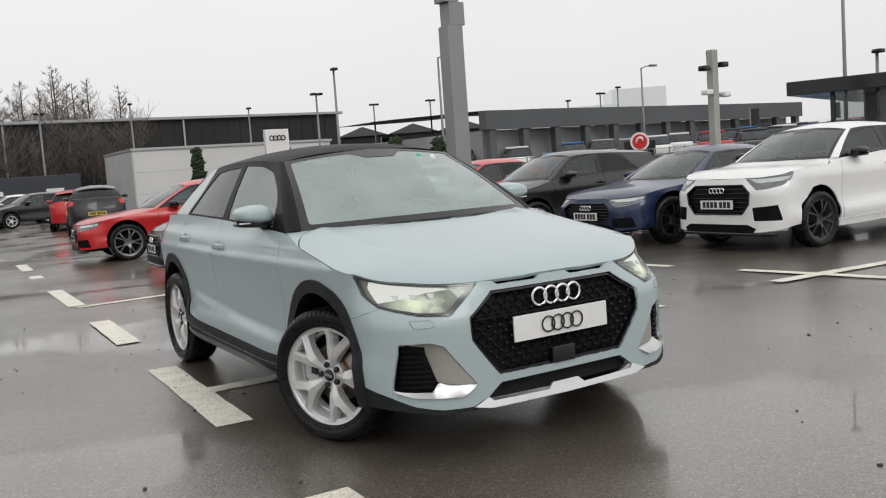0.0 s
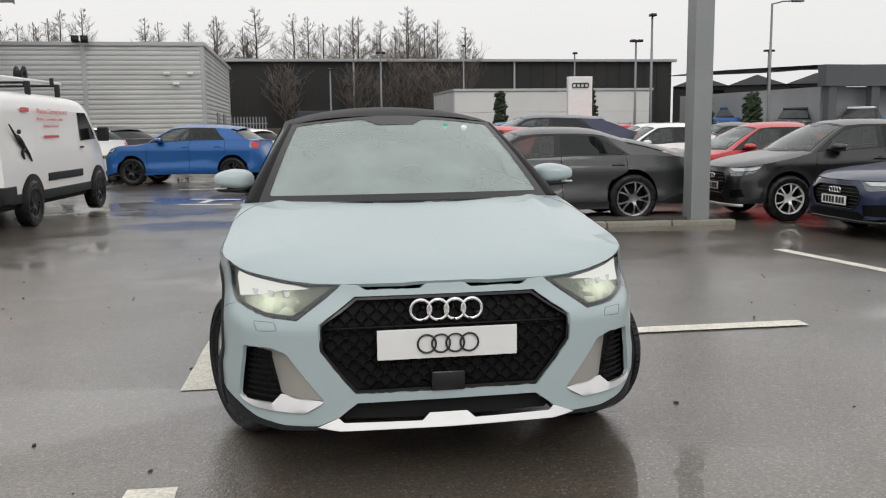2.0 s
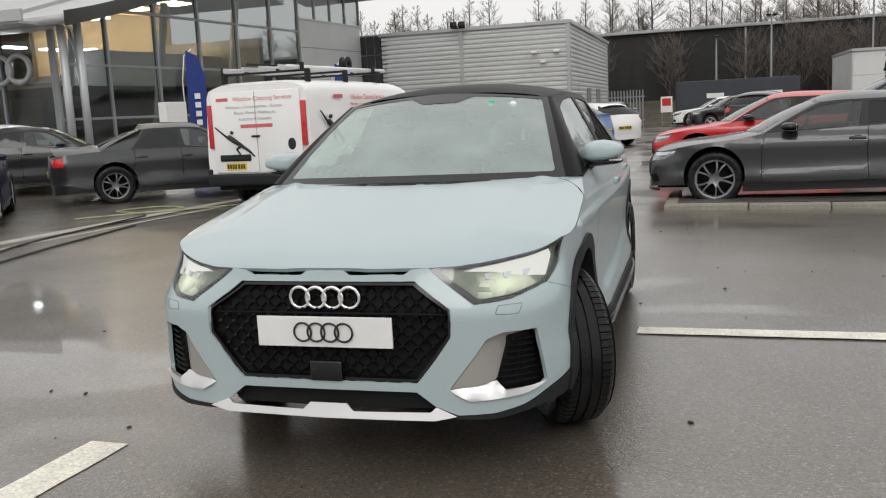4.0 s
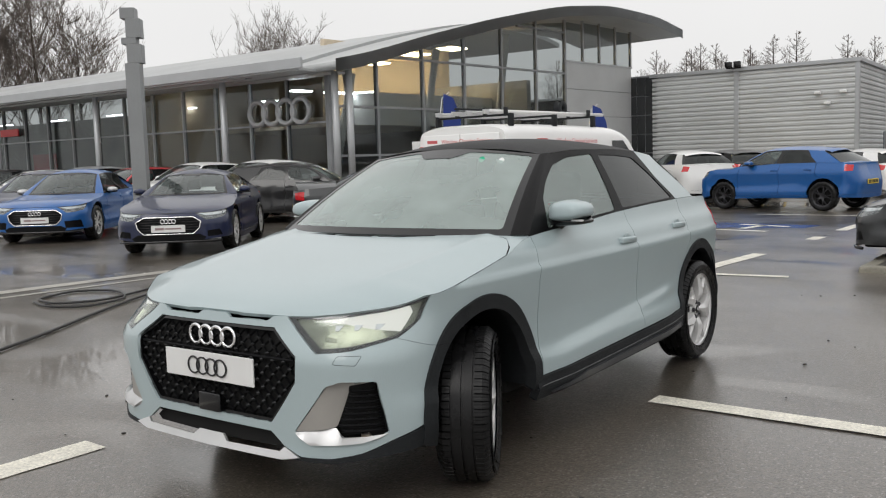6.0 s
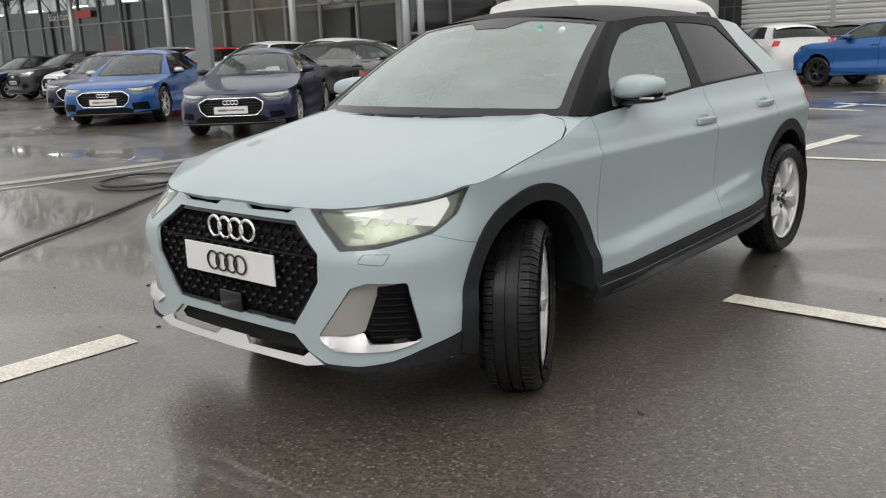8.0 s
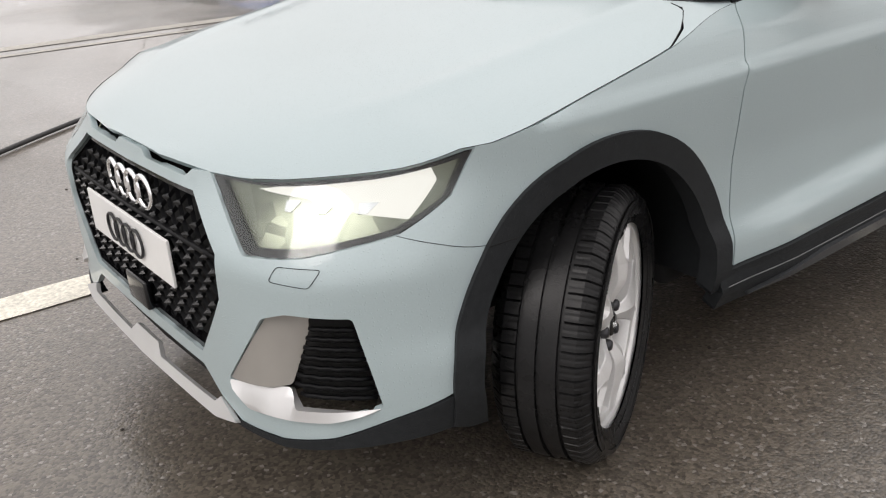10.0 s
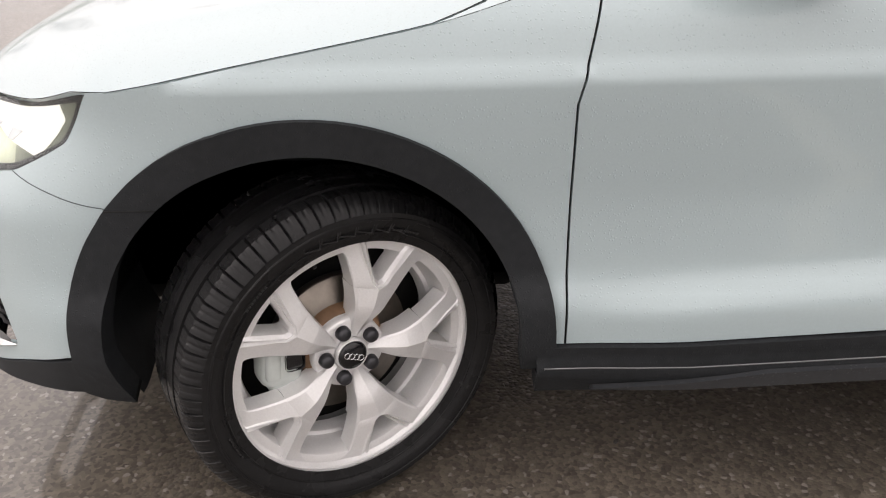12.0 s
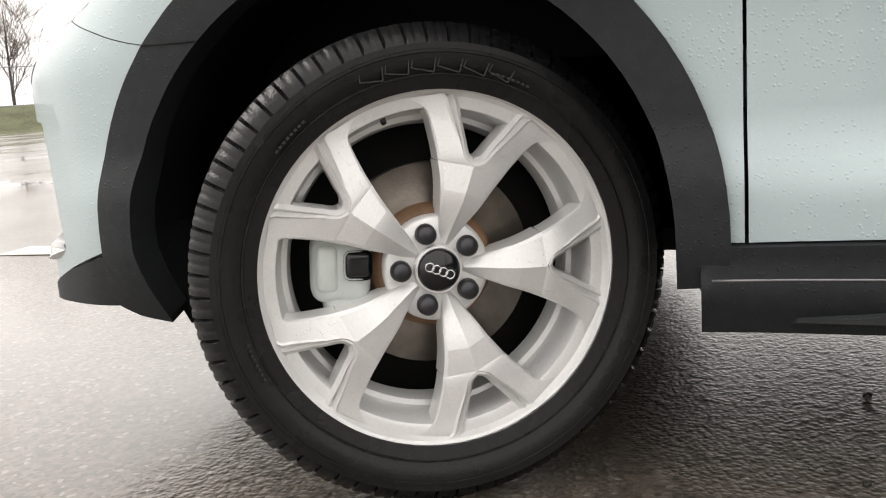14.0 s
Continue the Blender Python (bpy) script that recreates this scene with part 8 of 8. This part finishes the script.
def bare_tree(seed, h, spread, levels, conifer):
    rnd = random.Random(seed)
    trunk, twigs = bmesh.new(), bmesh.new()
    lean = rnd.uniform(-.03, .03) * h
    tp = [Vector((lean * (i / 8) ** 2 + rnd.uniform(-.02, .02) * h * .2, rnd.uniform(-.02, .02) * h * .2, h * i / 8)) for i in range(9)]
    tube(tp, [.015 * h * (1 - i / 8.6) + .01 for i in range(9)], 6, trunk)

    def limb(p, d, ln, r, lv, bm):
        pts = [p]
        q = d.copy()
        for i in range(3):
            q = (q + Vector((rnd.uniform(-.22, .22), rnd.uniform(-.22, .22), rnd.uniform(-.05, .22)))).normalized()
            pts.append(pts[-1] + q * ln / 3)
        if lv:
            tube(pts, [r, r * .85, r * .65, r * .4], 3, bm, caps=False)
        else:
            tube(pts[::3] if ln < .5 else [pts[0], pts[2], pts[3]], [r, r * .4] if ln < .5 else [r, r * .65, r * .4], 3, bm, caps=False)
        if lv > 0:
            for k in range(rnd.randint(3, 5)):
                i = rnd.randint(1, 3)
                nd = (q + Vector((rnd.uniform(-1, 1), rnd.uniform(-1, 1), rnd.uniform(-.3, .6)))).normalized()
                limb(pts[i], nd, ln * rnd.uniform(.42, .70), max(r * .45, .007 + .003 * lv), lv - 1, twigs)
    n = 70 if conifer else 33
    for k in range(n):
        t = (.16 + .82 * k / n) if conifer else rnd.uniform(.22, .92)
        i = min(int(t * 8), 7)
        p = tp[i].lerp(tp[i + 1], t * 8 - i)
        a = rnd.uniform(0, 2 * math.pi)
        up = rnd.uniform(.15, .7) if conifer else rnd.uniform(.7, 1.7)
        ln = spread * ((1.05 - t) * rnd.uniform(.7, 1.1) if conifer else rnd.uniform(.55, 1.0) * (1.15 - .55 * t))
        limb(p, Vector((math.cos(a), math.sin(a), up)).normalized(), ln, .0055 * h * (1.1 - t), levels, trunk)
    return mesh_of(trunk, "trunk", M_BARK), mesh_of(twigs, "crown", M_TWIG)


def plant(meshes, x, y, s, turn, label, group, z=-.3):
    t = thing("tree", label, "tree", Matrix.Translation((x, y, z)) @ pose(0, 0, 0, 0, 0, turn) @ Matrix.Scale(s, 4), group)
    for nm, me in zip(("trunk", "crown"), meshes):
        o = new(nm, me)
        o.parent = t


larch = [bare_tree(11 + i, 10, 3.4, 2, True) for i in range(3)]
scrub = [bare_tree(51, 5, 2.6, 2, False)]
for i, (x, s) in enumerate(((-33, 1.0), (-29, 1.05), (-25.5, .95), (-20, 1.1), (-14.5, .9), (-9.5, 1.0), (-6.2, 1.02), (-3.6, .9), (-1.2, 1.1), (1.4, 1.02), (5.2, .95), (8.0, 1.0), (11.2, .9), (13.2, 1.08), (16.4, .94), (20.0, .85))):
    plant(larch[i % 3], x - 2 + random.uniform(-.8, .8), 96 + random.uniform(-4, 4), s * 1.32, 40 * i, "leafless larch behind the warehouse", "larches behind the warehouse")
oak = [bare_tree(31 + i, 9, 4.2, 3, False) for i in range(2)]
for i, (x, y, s) in enumerate(((-63.5, 32, 1.55), (-61.8, 35, 1.5), (-60.5, 37.5, 1.3), (-67, 29, 1.4), (-52, 48.5, 1.2), (-49.8, 50.5, 1.15), (-66, 36, 1.4))):
    plant(oak[i % 2], x, y, s, 70 * i, "leafless broad tree behind the showroom", "bare trees behind the showroom")


for i, (x, y) in enumerate(((-26.4, 66.0), (-24.7, 66.7), (-23.1, 67.3), (-21.9, 67.8), (-20.5, 68.2), (-18.5, 68.9), (-11.7, 70.5), (-28.5, 65.2), (-30.6, 64.5), (-33, 64))):
    plant(larch[i % 3], x, y, (.88, .95, 1.0, .92, .98, 1.02, 1.05)[i % 7] * .98, 55 * i, "leafless slender tree behind the ribbed building", "slender trees behind the ribbed building")
for i, (x, y) in enumerate(((9.3, 95.5), (11.0, 95.3), (12.2, 95.1), (14.1, 94.8), (15.4, 94.6), (18.5, 94.0), (6.4, 95.8), (-31.1, 91.0), (-28.8, 91.7), (-25.8, 92.6), (-23.4, 93.3), (-14.1, 95.2), (-8.4, 95.9), (-5.5, 96.1), (1.5, 96.4), (4.9, 96.3))):
    plant(larch[(i + 1) % 3], x, y, (1.32, 1.24, 1.36, 1.28)[i % 4], 47 * i, "leafless larch behind the warehouse", "larches behind the warehouse")
for i, (x, y) in enumerate(((4.2, 59.8), (5.9, 59.6), (7.2, 59.4), (8.9, 59.1), (10.3, 58.9), (11.7, 58.6), (-6, 60), (-12, 60), (-17, 60), (-1, 60))):
    plant(scrub[0], x, y, (1.0, .85, 1.1)[i % 3], 61 * i, "leafless scrub tree on the bank", "scrub on the bank")


# grass bank, wire fence and scrub along the near side of the car park
bk = surf_grid(lambda u, v: Vector((-52 + 48 * u - 4.5 * v, -2 - 48 * u - 4.5 * v, -.05 + 1.3 * step01(0, 1, v) + .08 * math.sin(9 * u))), 24, 5)
solid("grass_bank", face_out(bk, (0, 0, 1)), surface("rough_winter_grass", (.10, .105, .055), rough=.95, stain=(.8, .3), grain=(9, .35), bump=(14, .05)), "rough winter grass bank at the car park edge", "bank", kind="structure", smooth=True)
wf = thing("wire_fence", "dark wire fence on the grass bank", "fence", pose(-32, -32, 1.15, 0, 0, -45))
wpost = mesh_of(tube([(0, 0, -.2), (0, 0, 1.9)], .045, 6), "fence_post", M_MULLION)
for i in range(17):
    o = new("fence_post", wpost)
    o.parent, o.matrix_basis = wf, pose(-24 + i * 3, 0, 0)
for z in (.05, 1.85):
    part("rail", tube([(-24, 0, z), (24, 0, z)], .03, 6), M_MULLION, wf)
wires = bmesh.new()
for i in range(320):
    slab(-24 + i * .15, -23.985 + i * .15, -.006, .006, .05, 1.85, 0, wires)
for j in range(9):
    slab(-24, 24, -.006, .006, .2 + j * .19, .212 + j * .19, 0, wires)
part("wire_mesh", wires, M_MULLION, wf, smooth=False)["kind"] = "stuff"
for i in range(12):
    plant(scrub[0], -62 + i * 4.2 + random.uniform(-1, 1), -16 - i * 4.4, (1.3, 1.05, 1.4)[i % 3], 61 * i, "leafless scrub tree behind the wire fence", "scrub behind the wire fence", -.05)


def evergreen(x, y, h, r, label):
    t = thing("conifer", label, "tree", pose(x, y, -.2))
    part("trunk", tube([(0, 0, 0), (0, 0, h * .9)], [.06, .02], 6), M_BARK, t)
    b = bmesh.new()
    rnd = random.Random(int(x * 10))
    for i in range(520):
        z = rnd.uniform(.08, 1)
        rr = r * (1 - abs(z - .35) * .9) * rnd.uniform(.4, 1.05)
        a = rnd.uniform(0, 6.283)
        s = rnd.uniform(.06, .13)
        bmesh.ops.create_icosphere(b, subdivisions=1, radius=s, matrix=Matrix.Translation((rr * math.cos(a), rr * math.sin(a), z * h)) @ pose(0, 0, 0, rnd.uniform(0, 90), rnd.uniform(0, 90), 0) @ Matrix.Diagonal((.5, .5, 1.7, 1)))
    part("crown", b, M_EVERGREEN, t, "dense dark green sprays")


evergreen(7.3, 29.5, 2.75, .28, "narrow dark conifer in front of the white building")
evergreen(11.1, 30.5, 3.2, .5, "narrow dark conifer beside the sign tower")
evergreen(13.6, 25.5, 2.6, .42, "narrow dark conifer at the car park edge")
evergreen(15.3, 25.2, 2.5, .40, "narrow dark conifer at the car park edge")

# ---- hills and far sheds, with the mist painted into their pale colours ----
M_MIST_TINT = surface("mist_tinted_hillside", (.62, .63, .64), rough=1.0, stain=(.02, .06), grain=(.15, .05))
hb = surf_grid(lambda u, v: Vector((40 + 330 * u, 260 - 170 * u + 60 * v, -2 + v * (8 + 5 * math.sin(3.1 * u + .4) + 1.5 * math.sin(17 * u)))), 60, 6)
solid("hillside", hb, M_MIST_TINT, "hillside tinted pale for mist", "hill", kind="structure", smooth=True)
shed2 = thing("far_factory", "factory block on the hill tinted pale for mist", "building", pose(118, 120, 0, 0, 0, -35))
part("block", slab(-5, 5, 0, 14, 0, 13.2), surface("mist_tinted_pale_cladding", (.78, .80, .82), rough=.9, stain=(.05, .05)), shed2, smooth=False)
part("lean_to", slab(-16, -5, 0, 14, 0, 10.5), surface("mist_tinted_blue_cladding", (.76, .80, .83), rough=.9, stain=(.05, .05)), shed2, smooth=False)
emb = surf_grid(lambda u, v: Vector((-70 + 100 * u, 56 + v * 5, -.3 + v * 1.6)), 30, 4)
solid("embankment", emb, surface("winter_scrub_bank", (.075, .065, .045), rough=.95, stain=(.6, .35), grain=(5, .3), bump=(6, .05)), "brown scrubby bank below the warehouse", "bank", kind="structure", smooth=True)
